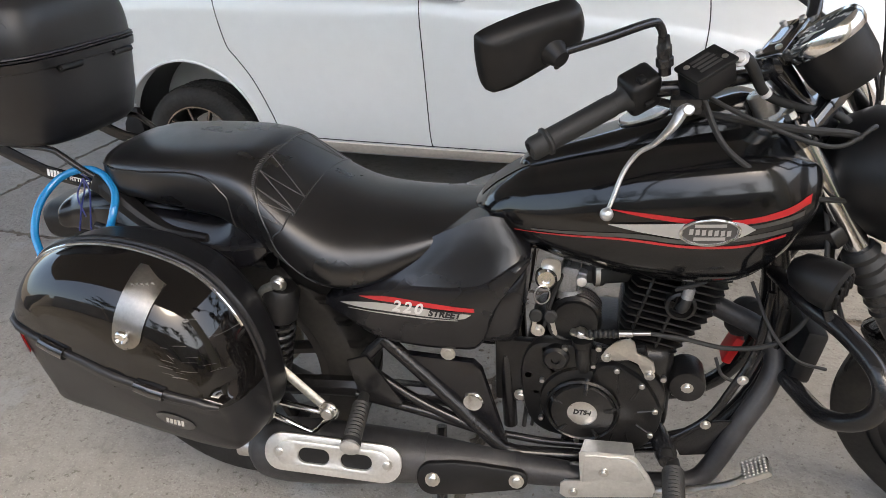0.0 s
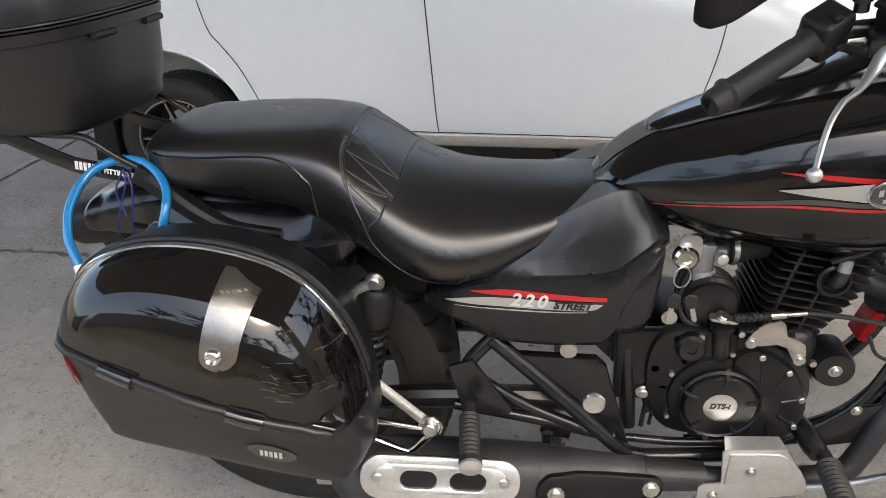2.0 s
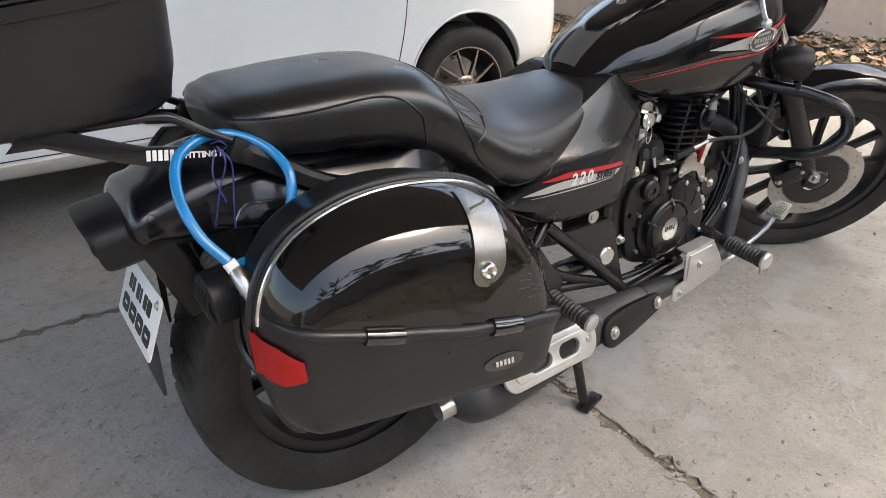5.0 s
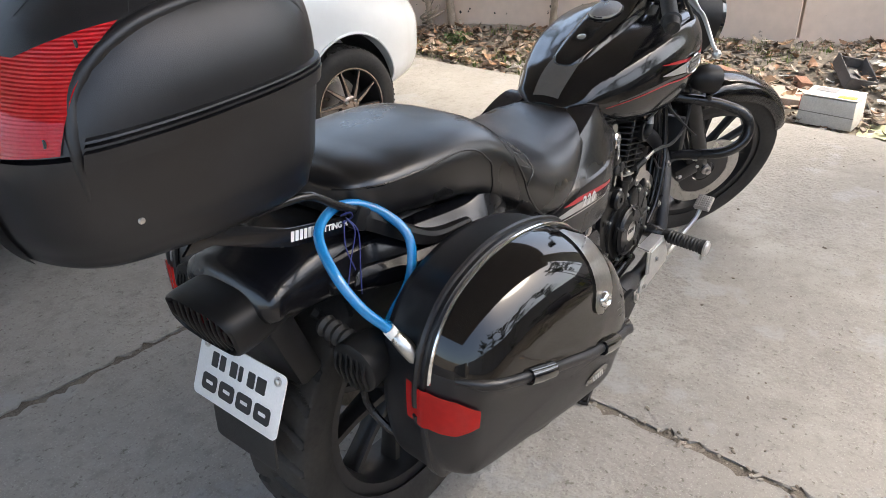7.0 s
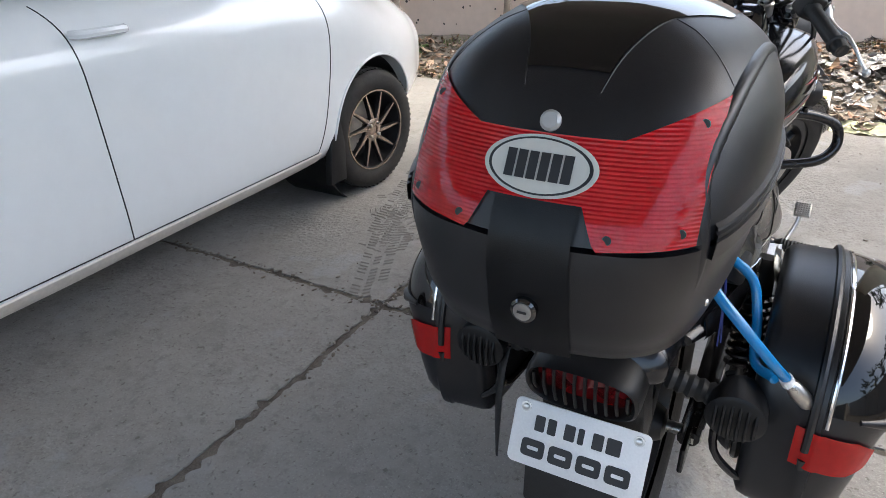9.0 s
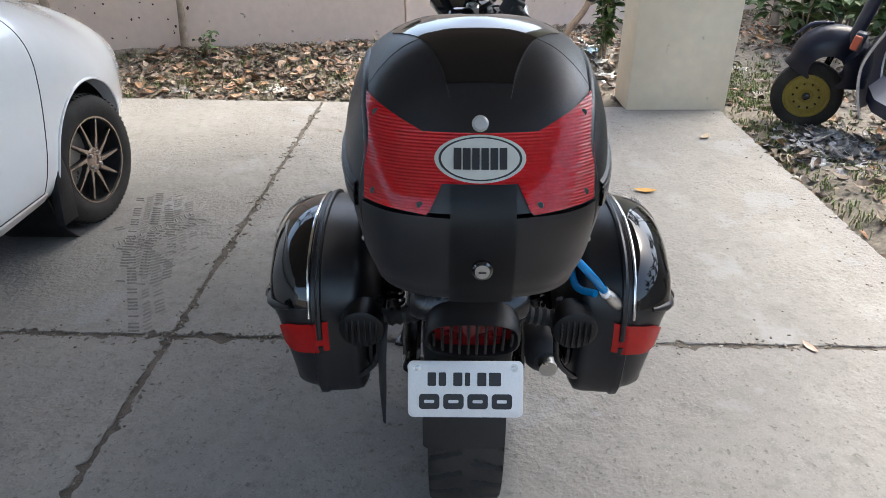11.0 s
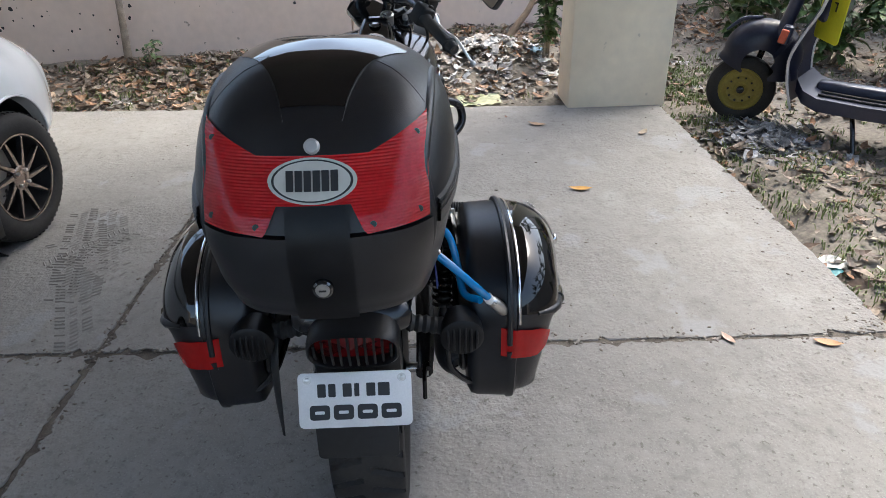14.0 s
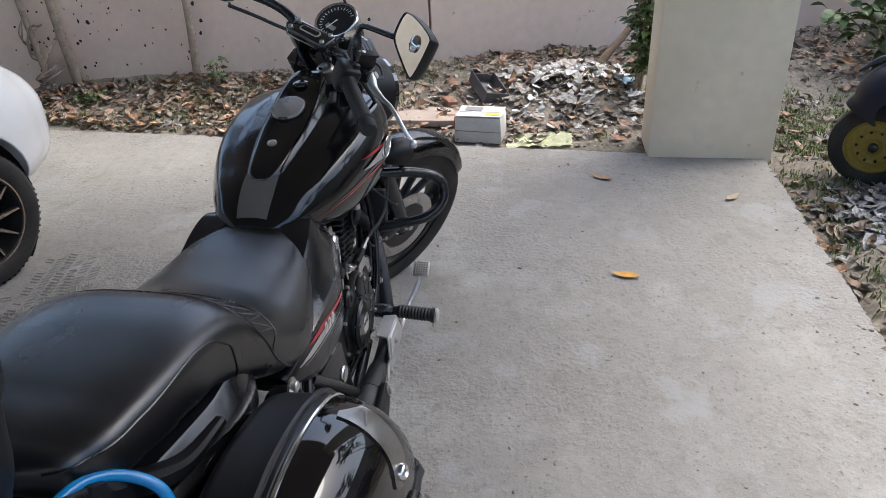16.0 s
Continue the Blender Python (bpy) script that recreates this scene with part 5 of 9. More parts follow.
for s in (-1, 1):
    panel = part("side_panel", panel_shell(s), SATIN, bike, "satin black side panel with red and silver stripes", smooth=24)
    tree = tree_of(panel_shell(s))

    def on_panel(rows, lift=0.0012):
        grid = []
        for x, z0, z1 in spline(rows, 5):
            grid.append(drop_on(tree, [(x, s * 0.5, z0 + (z1 - z0) * k / 3) for k in range(4)], (0, -s, 0), lift))
        return loft(grid, caps=False, closed=False)

    part("panel_stripe", on_panel([(0.235, 0.5765, 0.5772), (0.265, 0.5735, 0.5815), (0.30, 0.5725, 0.5830), (0.366, 0.5670, 0.5765), (0.444, 0.5600, 0.5675)]), RED, panel, "red stripe")
    part("panel_stripe", on_panel([(0.195, 0.5565, 0.5575), (0.24, 0.5545, 0.5660), (0.285, 0.5540, 0.5690), (0.366, 0.5490, 0.5635), (0.420, 0.5465, 0.5580), (0.438, 0.5545, 0.5560)], 0.0010), SILVER, panel, "silver stripe under the letters")
    part("panel_stripe", on_panel([(0.21, 0.5500, 0.5508), (0.285, 0.5475, 0.5500), (0.366, 0.5440, 0.5462), (0.415, 0.5430, 0.5444)]), SILVER, panel, "thin silver line")

    def lettering(text, x, z, size, material, lift, tilt, bold=0.0, space=1.0):
        if s < 0:
            base = Matrix.Translation((x, 0, z)) @ right_side(0) @ Matrix.Rotation(radians(tilt), 4, "Z")
        else:
            base = Matrix.Translation((x, 0, z)) @ Matrix(((-1, 0, 0, 0), (0, 0, 1, 0), (0, 1, 0, 0), (0, 0, 0, 1))) @ Matrix.Rotation(radians(-tilt), 4, "Z")
        bm = letters(text, size, base, 0.0004, bold, 0.25, space)
        for v in bm.verts:
            d = v.co.y
            p = drop_on(tree, [(v.co.x, s * 0.5, v.co.z)], (0, -s, 0), lift)[0]
            v.co.y = p.y + d
        return bm

    part("panel_lettering", lettering("220", 0.325, 0.5650, 0.0300, SILVER, 0.0026, -4, 0.0007, 1.32), NUMERAL, panel, "pale silver numerals")
    part("panel_lettering", lettering("STREET", 0.392, 0.5560, 0.0175, INK, 0.0026, -4, 0.0008), INK, panel, "black letters")
    part("panel_screw", bolt((0.390, s * 0.150, 0.458), (0, s, 0), 0.009, 0.005), STEEL, panel)
    # lower front flap of the cover
    part("panel_flap", side_shell([(0.440, 0.474, 0.575, 0.150), (0.475, 0.470, 0.605, 0.150), (0.508, 0.474, 0.632, 0.143), (0.522, 0.520, 0.645, 0.136), (0.530, 0.600, 0.652, 0.128)], s, 0.05), SATIN, bike, "matte black front edge cover")

    # triangular cover with a chrome plug
    tri = [(0.296, 0.446), (0.436, 0.442), (0.452, 0.426), (0.500, 0.254), (0.488, 0.246)]
    m = right_side(-0.132) if s < 0 else Matrix.Diagonal((1, -1, 1, 1)) @ right_side(-0.132)
    cover = part("frame_cover", plate(tri, 0.018, m, 0.004), SATIN, bike, "triangular black frame cover")
    part("cover_plug", lathe([(0.0205, 0), (0.0205, 0.004), (0.018, 0.007), (0.012, 0.006), (0.001, 0.006)], (0.435, s * 0.148, 0.354), (0, s, 0), 24), CHROME, cover, "round chrome plug")

    # frame tubes
    for pts, r in (([(0.265, s * 0.145, 0.475), (0.36, s * 0.150, 0.385), (0.47, s * 0.155, 0.275), (0.505, s * 0.150, 0.247), (0.56, s * 0.14, 0.238), (0.72, s * 0.12, 0.235)], 0.0135),
                   ([(0.27, s * 0.14, 0.475), (0.235, s * 0.15, 0.44), (0.212, s * 0.155, 0.40)], 0.012),
                   ([(0.215, s * 0.15, 0.415), (0.32, s * 0.15, 0.345), (0.42, s * 0.152, 0.30)], 0.010),
                   ([(0.20, s * 0.15, 0.34), (0.34, s * 0.15, 0.315), (0.47, s * 0.152, 0.285)], 0.010),
                   ([(0.93, s * 0.045, 0.72), (0.955, s * 0.05, 0.60), (0.965, s * 0.055, 0.48), (0.93, s * 0.06, 0.36), (0.86, s * 0.07, 0.28), (0.74, s * 0.08, 0.235)], 0.016),
                   ([(0.93, s * 0.03, 0.80), (0.75, s * 0.05, 0.665), (0.50, s * 0.06, 0.655), (0.20, s * 0.07, 0.60), (-0.15, s * 0.08, 0.66), (-0.30, s * 0.075, 0.70)], 0.016),
                   ([(0.50, s * 0.06, 0.65), (0.49, s * 0.09, 0.45), (0.50, s * 0.10, 0.27)], 0.014)):
        part("frame_tube", tube(pts, r, 12, 6), FRAME, bike, "black painted frame tube")
    part("swingarm", tube([(0.46, s * 0.115, 0.335), (0.2, s * 0.122, 0.335), (-0.02, s * 0.122, 0.318), (-0.135, s * 0.118, 0.305)], [0.022, 0.022, 0.02, 0.018], 10, 4, flat=1.25), FRAME, bike, "dusty black swingarm")
    # peg bracket and passenger peg
    brk = plate([(0.195, 0.43), (0.235, 0.445), (0.30, 0.345), (0.29, 0.33), (0.215, 0.345)], 0.008, right_side(-0.160) if s < 0 else Matrix.Diagonal((1, -1, 1, 1)) @ right_side(-0.160), 0.002)
    part("peg_bracket", brk, FRAME, bike)
    a, b = Vector((0.228, s * 0.178, 0.362)), Vector((0.241, s * 0.300, 0.344))
    rows = [(0.0, 0.010), (0.15, 0.012)] + [(0.2 + 0.7 * k / 20, 0.0175 if k % 2 else 0.0145) for k in range(21)] + [(0.92, 0.0185), (0.99, 0.0185), (1.0, 0.016)]
    peg = part("passenger_peg", tube([along(a, b, t) for t, r in rows], [r for t, r in rows], 14, smooth=False), GRIP, bike, "ribbed rubber footpeg with metal end")
    part("end_cap", lathe([(0.0182, 0), (0.0182, 0.005), (0.014, 0.008), (0.001, 0.008)], b, b - a, 18), ALU, peg)
    # rider peg
    a, b = Vector((0.803, s * 0.165, 0.284)), Vector((0.799, s * 0.290, 0.278))
    peg = part("rider_peg", tube([along(a, b, t) for t, r in rows], [r * 1.12 for t, r in rows], 14, smooth=False), GRIP, bike, "ribbed rubber footpeg with metal end")
    part("end_cap", lathe([(0.0205, 0), (0.0205, 0.005), (0.016, 0.009), (0.001, 0.009)], b, b - a, 18), ALU, peg)
    part("feeler", tube([b + Vector((0, -s * 0.006, -0.018)), b + Vector((0, -s * 0.006, -0.036))], 0.004, 8, smooth=False), STEEL, peg)
    bm = tube([(0.775, s * 0.10, 0.30), (0.79, s * 0.15, 0.290), (0.793, s * 0.175, 0.287)], [0.016, 0.020, 0.015], 12)
    part("peg_mount", bm, FRAME, bike)
    # shock absorber
    top, low = Vector((0.092, s * 0.178, 0.590)), Vector((0.035, s * 0.172, 0.345))
    d = (low - top).normalized()
    sh = part("shock_absorber", tube([top + d * 0.0, top + d * 0.01, top + d * 0.065, top + d * 0.075], [0.026, 0.033, 0.033, 0.024], 20, smooth=False), PLASTIC, bike, "black twin rear shock")
    part("damper", tube([top + d * 0.06, low], 0.016, 14, smooth=False), FRAME, sh)
    coil = []
    side_v, up_v = d.orthogonal().normalized(), None
    up_v = d.cross(side_v)
    for k in range(150):
        t = k / 149
        a = t * 2 * math.pi * 9
        coil.append(top + d * (0.07 + 0.16 * t) + (side_v * math.cos(a) + up_v * math.sin(a)) * 0.027)
    part("spring", tube(coil, 0.0052, 7, smooth=False), FRAME, sh, "black coil spring")
    part("top_bolt", bolt(top + Vector((0.0, s * 0.012, 0.012)), (0, s, 0), 0.010, 0.012), STEEL, sh)
    # zinc case brackets
    part("case_bracket", tube([top + Vector((0.005, s * 0.018, 0.014)), top + Vector((-0.03, s * 0.02, 0.0)), top + Vector((-0.045, s * 0.028, -0.022)), top + Vector((-0.10, s * 0.03, -0.025))], 0.0085, 8, 4, flat=0.3), ZINC, bike, "bent zinc-plated case bracket")
    part("case_bracket", tube([(0.02, s * 0.195, 0.47), (0.08, s * 0.205, 0.42), (0.165, s * 0.212, 0.345)], 0.0085, 8, 3, flat=0.25), ZINC, bike, "zinc-plated stay bar")
    part("bracket_bolt", bolt((0.167, s * 0.212, 0.343), (0, s, 0), 0.013, 0.016), STEEL, bike)
    loop = [(0.176, s * 0.212, 0.352), (0.178, s * 0.213, 0.336), (0.158, s * 0.215, 0.318), (0.135, s * 0.216, 0.292), (0.118, s * 0.216, 0.290), (0.05, s * 0.214, 0.317), (-0.02, s * 0.21, 0.338), (-0.03, s * 0.21, 0.352), (0.04, s * 0.21, 0.350), (0.12, s * 0.211, 0.340), (0.155, s * 0.212, 0.337)]
    part("guard_loop", tube(loop, 0.0065, 10, 6, closed=True), CHROME, bike, "bright steel guard loop")

# ---- engine ----
eng = part("engine", box((0.27, 0.20, 0.20), (0.66, 0, 0.375), (0, 0, 0), 0.03, 3), ENGINE, bike, "black single-cylinder engine")
cov = [(0.105, 0.0), (0.105, 0.03), (0.098, 0.042), (0.080, 0.047), (0.078, 0.058), (0.070, 0.066), (0.034, 0.068), (0.034, 0.064), (0.001, 0.064)]
clutch = part("clutch_cover", lathe([(r * 0.80, h) for r, h in cov], (0.638, -0.082, 0.354), (0, -1, 0), 48), ENGINE, eng, "round black clutch cover")
out = [tuple(p) for p in spline([(0.52, 0.40), (0.54, 0.47), (0.60, 0.48), (0.68, 0.47), (0.76, 0.43), (0.785, 0.37), (0.765, 0.31), (0.70, 0.275), (0.60, 0.268), (0.54, 0.30)], 6, True)]
part("crankcase_cover", plate(out, 0.03, right_side(-0.088), 0.008), ENGINE, eng, "dusty black crankcase cover")
out = [tuple(p) for p in spline([(0.680, 0.456), (0.722, 0.440), (0.756, 0.408), (0.780, 0.345), (0.757, 0.280), (0.705, 0.250), (0.66, 0.27), (0.65, 0.42)], 6, True)]
part("crankcase_bulge", plate(out, 0.026, right_side(-0.108), 0.012), ENGINE, eng, "rounded lobe of the crankcase cover")
for x, z in ((0.700, 0.446), (0.745, 0.418), (0.772, 0.365), (0.768, 0.310), (0.735, 0.268), (0.690, 0.257)):
    part("lobe_bolt", bolt((x - 0.006, -0.133, z), (0, -1, 0), 0.0055, 0.006, washer=False), STEEL, eng)
    part("lobe_rib", tube([(x - 0.006, -0.132, z), (x + (0.70 - x) * 0.5, -0.1335, z + (0.35 - z) * 0.5)], 0.003, 6, smooth=False), ENGINE, eng, "low casting rib")
badge_m = Matrix.Translation((0.637, 0, 0.355)) @ right_side(-0.1462)
badge = part("cover_badge", lathe([(0.033, 0), (0.033, 0.003), (0.0285, 0.0035), (0.0285, 0.002), (0.001, 0.002)], (0.637, -0.1455, 0.355), (0, -1, 0), 36), STEEL, clutch, "round steel badge")
part("badge_bar", plate(rounded(0.0575, 0.0150, 0.002, 3), 0.0016, badge_m), SILVER, badge, "pale band across the badge")
part("badge_letters", letters("DTS-i", 0.0135, badge_m @ Matrix.Translation((0, 0, 0.0019)), 0.0004, 0.0006, 0.2), INK, badge, "black letters")
for cy, ws in ((0.0135, (0.042, 0.036)), (-0.0135, (0.042, 0.036))):
    for k, w in enumerate(ws):
        part("badge_bar", plate(rounded(w, 0.0042, 0.001, 2, 0, cy + math.copysign(0.0062 * k, cy)), 0.0008, badge_m), INK, badge, "black line on the badge")
for k in range(9):
    a = 2 * math.pi * k / 9 + 0.2
    part("cover_lug", box((0.020, 0.016, 0.016), (0.637 + 0.087 * math.cos(a), -0.110, 0.355 + 0.087 * math.sin(a)), (0, -math.degrees(a), 0), 0.005), ENGINE, clutch)
for a in (30, 80, 150, 210, 265, 320):
    part("cover_bolt", bolt((0.637 + 0.088 * math.cos(radians(a)), -0.118, 0.355 + 0.088 * math.sin(radians(a))), (0, -1, 0), 0.005, 0.008, washer=False), STEEL, clutch)
for a in (12, 84, 156, 228, 300):
    c, s = math.cos(radians(a)), math.sin(radians(a))
    part("cover_rib", tube([(0.637 + 0.040 * c, -0.149, 0.355 + 0.040 * s), (0.637 + 0.055 * c, -0.149, 0.355 + 0.055 * s), (0.637 + 0.067 * c, -0.136, 0.355 + 0.067 * s)], [0.0025, 0.0045, 0.005], 8, smooth=False), ENGINE, clutch, "raised rib")
part("cover_ring", lathe([(0.064, 0.0), (0.0675, 0.004), (0.064, 0.008), (0.0605, 0.004)], (0.637, -0.139, 0.355), (0, -1, 0), 48, closed=True), ENGINE, clutch)
part("kick_boss", lathe([(0.024, 0), (0.024, 0.018), (0.019, 0.024), (0.008, 0.024), (0.007, 0.02), (0.001, 0.02)], (0.585, -0.112, 0.455), (0, -1, 0), 22), ENGINE, eng)
part("case_web", box((0.09, 0.02, 0.03), (0.70, -0.112, 0.468), (0, -14, 0), 0.008), ENGINE, eng)
for x, z in ((0.70, 0.285), (0.775, 0.43), (0.745, 0.30), (0.60, 0.475), (0.66, 0.482)):
    part("case_bolt", bolt((x, -0.120, z), (0, -1, 0), 0.006, 0.008, washer=False), STEEL, eng)
part("oil_filter_cover", lathe([(0.033, -0.03), (0.033, 0.024), (0.030, 0.030), (0.010, 0.031), (0.009, 0.028), (0.001, 0.028)], (0.819, -0.078, 0.405), (0, -1, 0), 32), ENGINE, eng, "round black plug cover")
part("plug_bolt", bolt((0.819, -0.107, 0.405), (0, -1, 0), 0.007, 0.008), STEEL, eng)
# cylinder with fins, leaning slightly forward
LEAN_M = Matrix.Translation((0.746, 0, 0.440)) @ Matrix.Rotation(radians(11), 4, "Y")
part("cylinder", box((0.085, 0.10, 0.20), (0, 0, 0.09), bevel=0.015), ENGINE, eng, m=LEAN_M)
for k in range(13):
    z = 0.010 + 0.0148 * k
    w = min(0.154, 0.098 + 0.0085 * k)
    fin = [(x * w / 2, y * 0.086) for x, y in ((-1, -0.80), (-0.86, -1), (0.80, -1), (1, -0.86), (1, 0.86), (0.8, 1), (-0.86, 1), (-1, 0.8))]
    part("cooling_fin", plate(fin, 0.0042, Matrix.Translation((0.002 * k - 0.008, 0, z)), 0.0012), ENGINE, eng, "black cooling fin", m=LEAN_M)
for x in (-0.038, 0.012):
    part("fin_web", box((0.006, 0.010, 0.165), (x, -0.081, 0.100), (0, 4, 0), 0.002, 1), ENGINE, eng, "web tying the fins", m=LEAN_M)
part("plug_recess", lathe([(0.026, 0), (0.026, 0.030), (0.021, 0.032), (0.018, 0.018), (0.010, 0.016), (0.001, 0.016)], (0.022, -0.066, 0.128), (0, -1, 0.1), 28), ENGINE, eng, "round recess for the spark plug", m=LEAN_M)
part("plug_cap", tube([(0.022, -0.088, 0.126), (0.024, -0.100, 0.132), (0.026, -0.102, 0.150), (0.024, -0.098, 0.176), (0.020, -0.09, 0.20)], [0.0085, 0.010, 0.0085, 0.007, 0.003], 12, 4), GRIP, eng, "rubber spark plug cap", m=LEAN_M)
part("cap_sleeve", tube([(0.0255, -0.1015, 0.152), (0.0245, -0.0985, 0.172)], 0.0098, 12, smooth=False), CAST, eng, "grey metal plug sleeve", m=LEAN_M)
part("cylinder_head", box((0.150, 0.150, 0.045), (0.006, 0, 0.212), bevel=0.012), ENGINE, eng, m=LEAN_M)
part("head_cover", box((0.12, 0.10, 0.03), (0.0, 0, 0.245), bevel=0.010), ALU, eng, "dull aluminium head cover", m=LEAN_M)
for x, r in ((-0.030, 0.012), (0.018, 0.022), (0.062, 0.016)):
    part("head_boss", lathe([(r, 0), (r, 0.016), (r * 0.8, 0.020), (r * 0.35, 0.020), (r * 0.3, 0.014), (0.001, 0.014)], (x, -0.070, 0.205), (0, -1, 0), 22), CAST if r < 0.02 else ENGINE, eng, m=LEAN_M)
part("stay_plate", plate(rounded(0.030, 0.038, 0.006, 3), 0.004, LEAN_M @ Matrix.Translation((-0.045, 0, 0.215)) @ right_side(-0.078)), CAST, eng)
part("pipe_flange", tube([(0.828, -0.02, 0.556), (0.842, -0.028, 0.555)], 0.032, 20, smooth=False), CAST, eng, "dull exhaust flange")
for dz in (-0.022, 0.022):
    part("flange_nut", bolt((0.846, -0.040, 0.555 + dz), (0.8, -0.5, 0), 0.006, 0.010), STEEL, eng)
# carburettor, lock and keys
carb = part("carburettor", box((0.034, 0.05, 0.055), (0.600, -0.056, 0.590), (0, 8, 0), 0.008), CAST, eng, "dull grey carburettor")
part("float_bowl", lathe([(0.020, -0.030), (0.024, -0.024), (0.025, 0.0), (0.020, 0.012)], (0.602, -0.060, 0.556), (0, 0, 1), 20), CAST, carb, "cast float bowl")
part("float_bowl", box((0.016, 0.02, 0.03), (0.622, -0.078, 0.598), (0, 10, 0), 0.004), CAST, carb)
part("choke_knob", lathe([(0.009, 0), (0.009, 0.012), (0.005, 0.014), (0.001, 0.014)], (0.622, -0.087, 0.600), (0.1, -1, 0), 14), ALU, carb)
part("intake_boot", tube([(0.622, -0.045, 0.594), (0.640, -0.045, 0.595), (0.642, -0.045, 0.595), (0.658, -0.043, 0.596), (0.660, -0.043, 0.596), (0.70, -0.03, 0.595)], [0.022, 0.022, 0.027, 0.027, 0.023, 0.023], 16, smooth=False), GRIP, carb, "black rubber intake boot")
part("boot_clamp", tube([(0.644, -0.045, 0.595), (0.652, -0.044, 0.595)], 0.0278, 18, smooth=False), STEEL, carb)
part("starter_housing", lathe([(0.045, 0), (0.047, 0.05), (0.040, 0.062), (0.018, 0.066), (0.001, 0.066)], (0.615, -0.035, 0.515), (0, -1, 0), 28), ENGINE, eng, "round black housing behind the clutch arm")
for k in range(5):
    part("housing_rib", tube([(0.615 + 0.041 * math.cos(a), -0.045 - 0.010 * k, 0.515 + 0.041 * math.sin(a)) for a in np.linspace(0.3, 3.4, 12)], 0.008, 6, smooth=False), ENGINE, eng)
for pts, r in (([(0.60, -0.07, 0.625), (0.575, -0.085, 0.565), (0.56, -0.09, 0.50), (0.545, -0.095, 0.42), (0.53, -0.10, 0.30)], 0.004), ([(0.585, -0.06, 0.60), (0.565, -0.075, 0.54), (0.575, -0.095, 0.49), (0.62, -0.10, 0.47)], 0.005),
               ([(0.55, -0.085, 0.47), (0.535, -0.09, 0.36), (0.525, -0.09, 0.26)], 0.0045), ([(0.56, -0.08, 0.47), (0.55, -0.085, 0.36), (0.54, -0.085, 0.26)], 0.0035), ([(0.62, -0.06, 0.64), (0.68, -0.09, 0.655), (0.76, -0.095, 0.66), (0.86, -0.085, 0.67)], 0.004), ([(0.78, -0.10, 0.60), (0.83, -0.11, 0.63), (0.88, -0.08, 0.68)], 0.0045)):
    part("hose", tube(pts, r, 8, 6), GRIP, bike, "black rubber hose")
for pts, r in (([(0.935, -0.085, 0.60), (0.925, -0.10, 0.50), (0.895, -0.115, 0.425), (0.850, -0.12, 0.340), (0.755, -0.12, 0.276), (0.60, -0.12, 0.254), (0.49, -0.12, 0.258)], 0.0075), ([(0.965, -0.06, 0.56), (0.950, -0.08, 0.44), (0.90, -0.09, 0.34), (0.82, -0.10, 0.27), (0.72, -0.10, 0.245), (0.60, -0.10, 0.240)], 0.010)):
    part("cradle_rail", tube(pts, r, 12, 6), FRAME, bike, "black cradle rail below the engine")
for x, y, z in ((0.905, -0.124, 0.445), (0.855, -0.130, 0.345), (0.785, -0.130, 0.292)):
    part("rail_bolt", bolt((x, y, z), (0.1, -1, 0), 0.006, 0.006), STEEL, bike)
part("engine_mount", plate([(0.80, 0.30), (0.86, 0.345), (0.905, 0.355), (0.925, 0.33), (0.88, 0.275), (0.82, 0.262)], 0.006, right_side(-0.118), 0.001), FRAME, bike, "black engine mounting plate")
part("horn_body", lathe([(0.02, -0.02), (0.036, -0.012), (0.040, 0.0), (0.036, 0.012), (0.02, 0.016)], (0.915, 0.0, 0.50), (0.6, -0.7, 0), 24), GRIP, bike)
lock_at = Vector((0.562, -0.108, 0.612))
part("lock_plate", plate(rounded(0.034, 0.046, 0.012, 4), 0.004, Matrix.Translation(lock_at + Vector((0.008, 0, 0.012))) @ right_side(0.002), 0.001), STEEL, bike, "steel lock plate")
lk = part("ignition_lock", lathe([(0.019, 0), (0.019, 0.014), (0.015, 0.018), (0.008, 0.018), (0.007, 0.013), (0.001, 0.013)], lock_at, (0.1, -1, 0.1), 24), CHROME, bike, "chrome ignition lock with keys")
part("key_ring", tube([lock_at + Vector((-0.004 + 0.0, -0.022 + 0.004 * math.cos(a), -0.026 + 0.018 * math.sin(a))) + Vector((0.013 * math.cos(a), 0, 0)) for a in np.linspace(0, 2 * math.pi, 20, endpoint=False)], 0.0013, 6, smooth=False, closed=True), STEEL, lk)
for dx, tilt in ((-0.014, 8), (0.012, -14)):
    km = Matrix.Translation(lock_at + Vector((dx, -0.026, -0.066))) @ Matrix.Rotation(radians(tilt), 4, "Y")
    part("key_bow", loft([[(x * k, z, y * k) for x, y in ellipse(0.0115, 0.013, 20)] for k, z in ((0.8, -0.004), (1, -0.002), (1, 0.002), (0.8, 0.004))]), GRIP, lk, "black key bow", m=km)
    part("key_blade", plate([(-0.004, -0.012), (0.004, -0.012), (0.004, -0.036), (0.001, -0.040), (-0.004, -0.034), (-0.0028, -0.030), (-0.004, -0.026), (-0.003, -0.02)], 0.0018, km @ right_side(0.001)), STEEL, lk, "steel key blade")
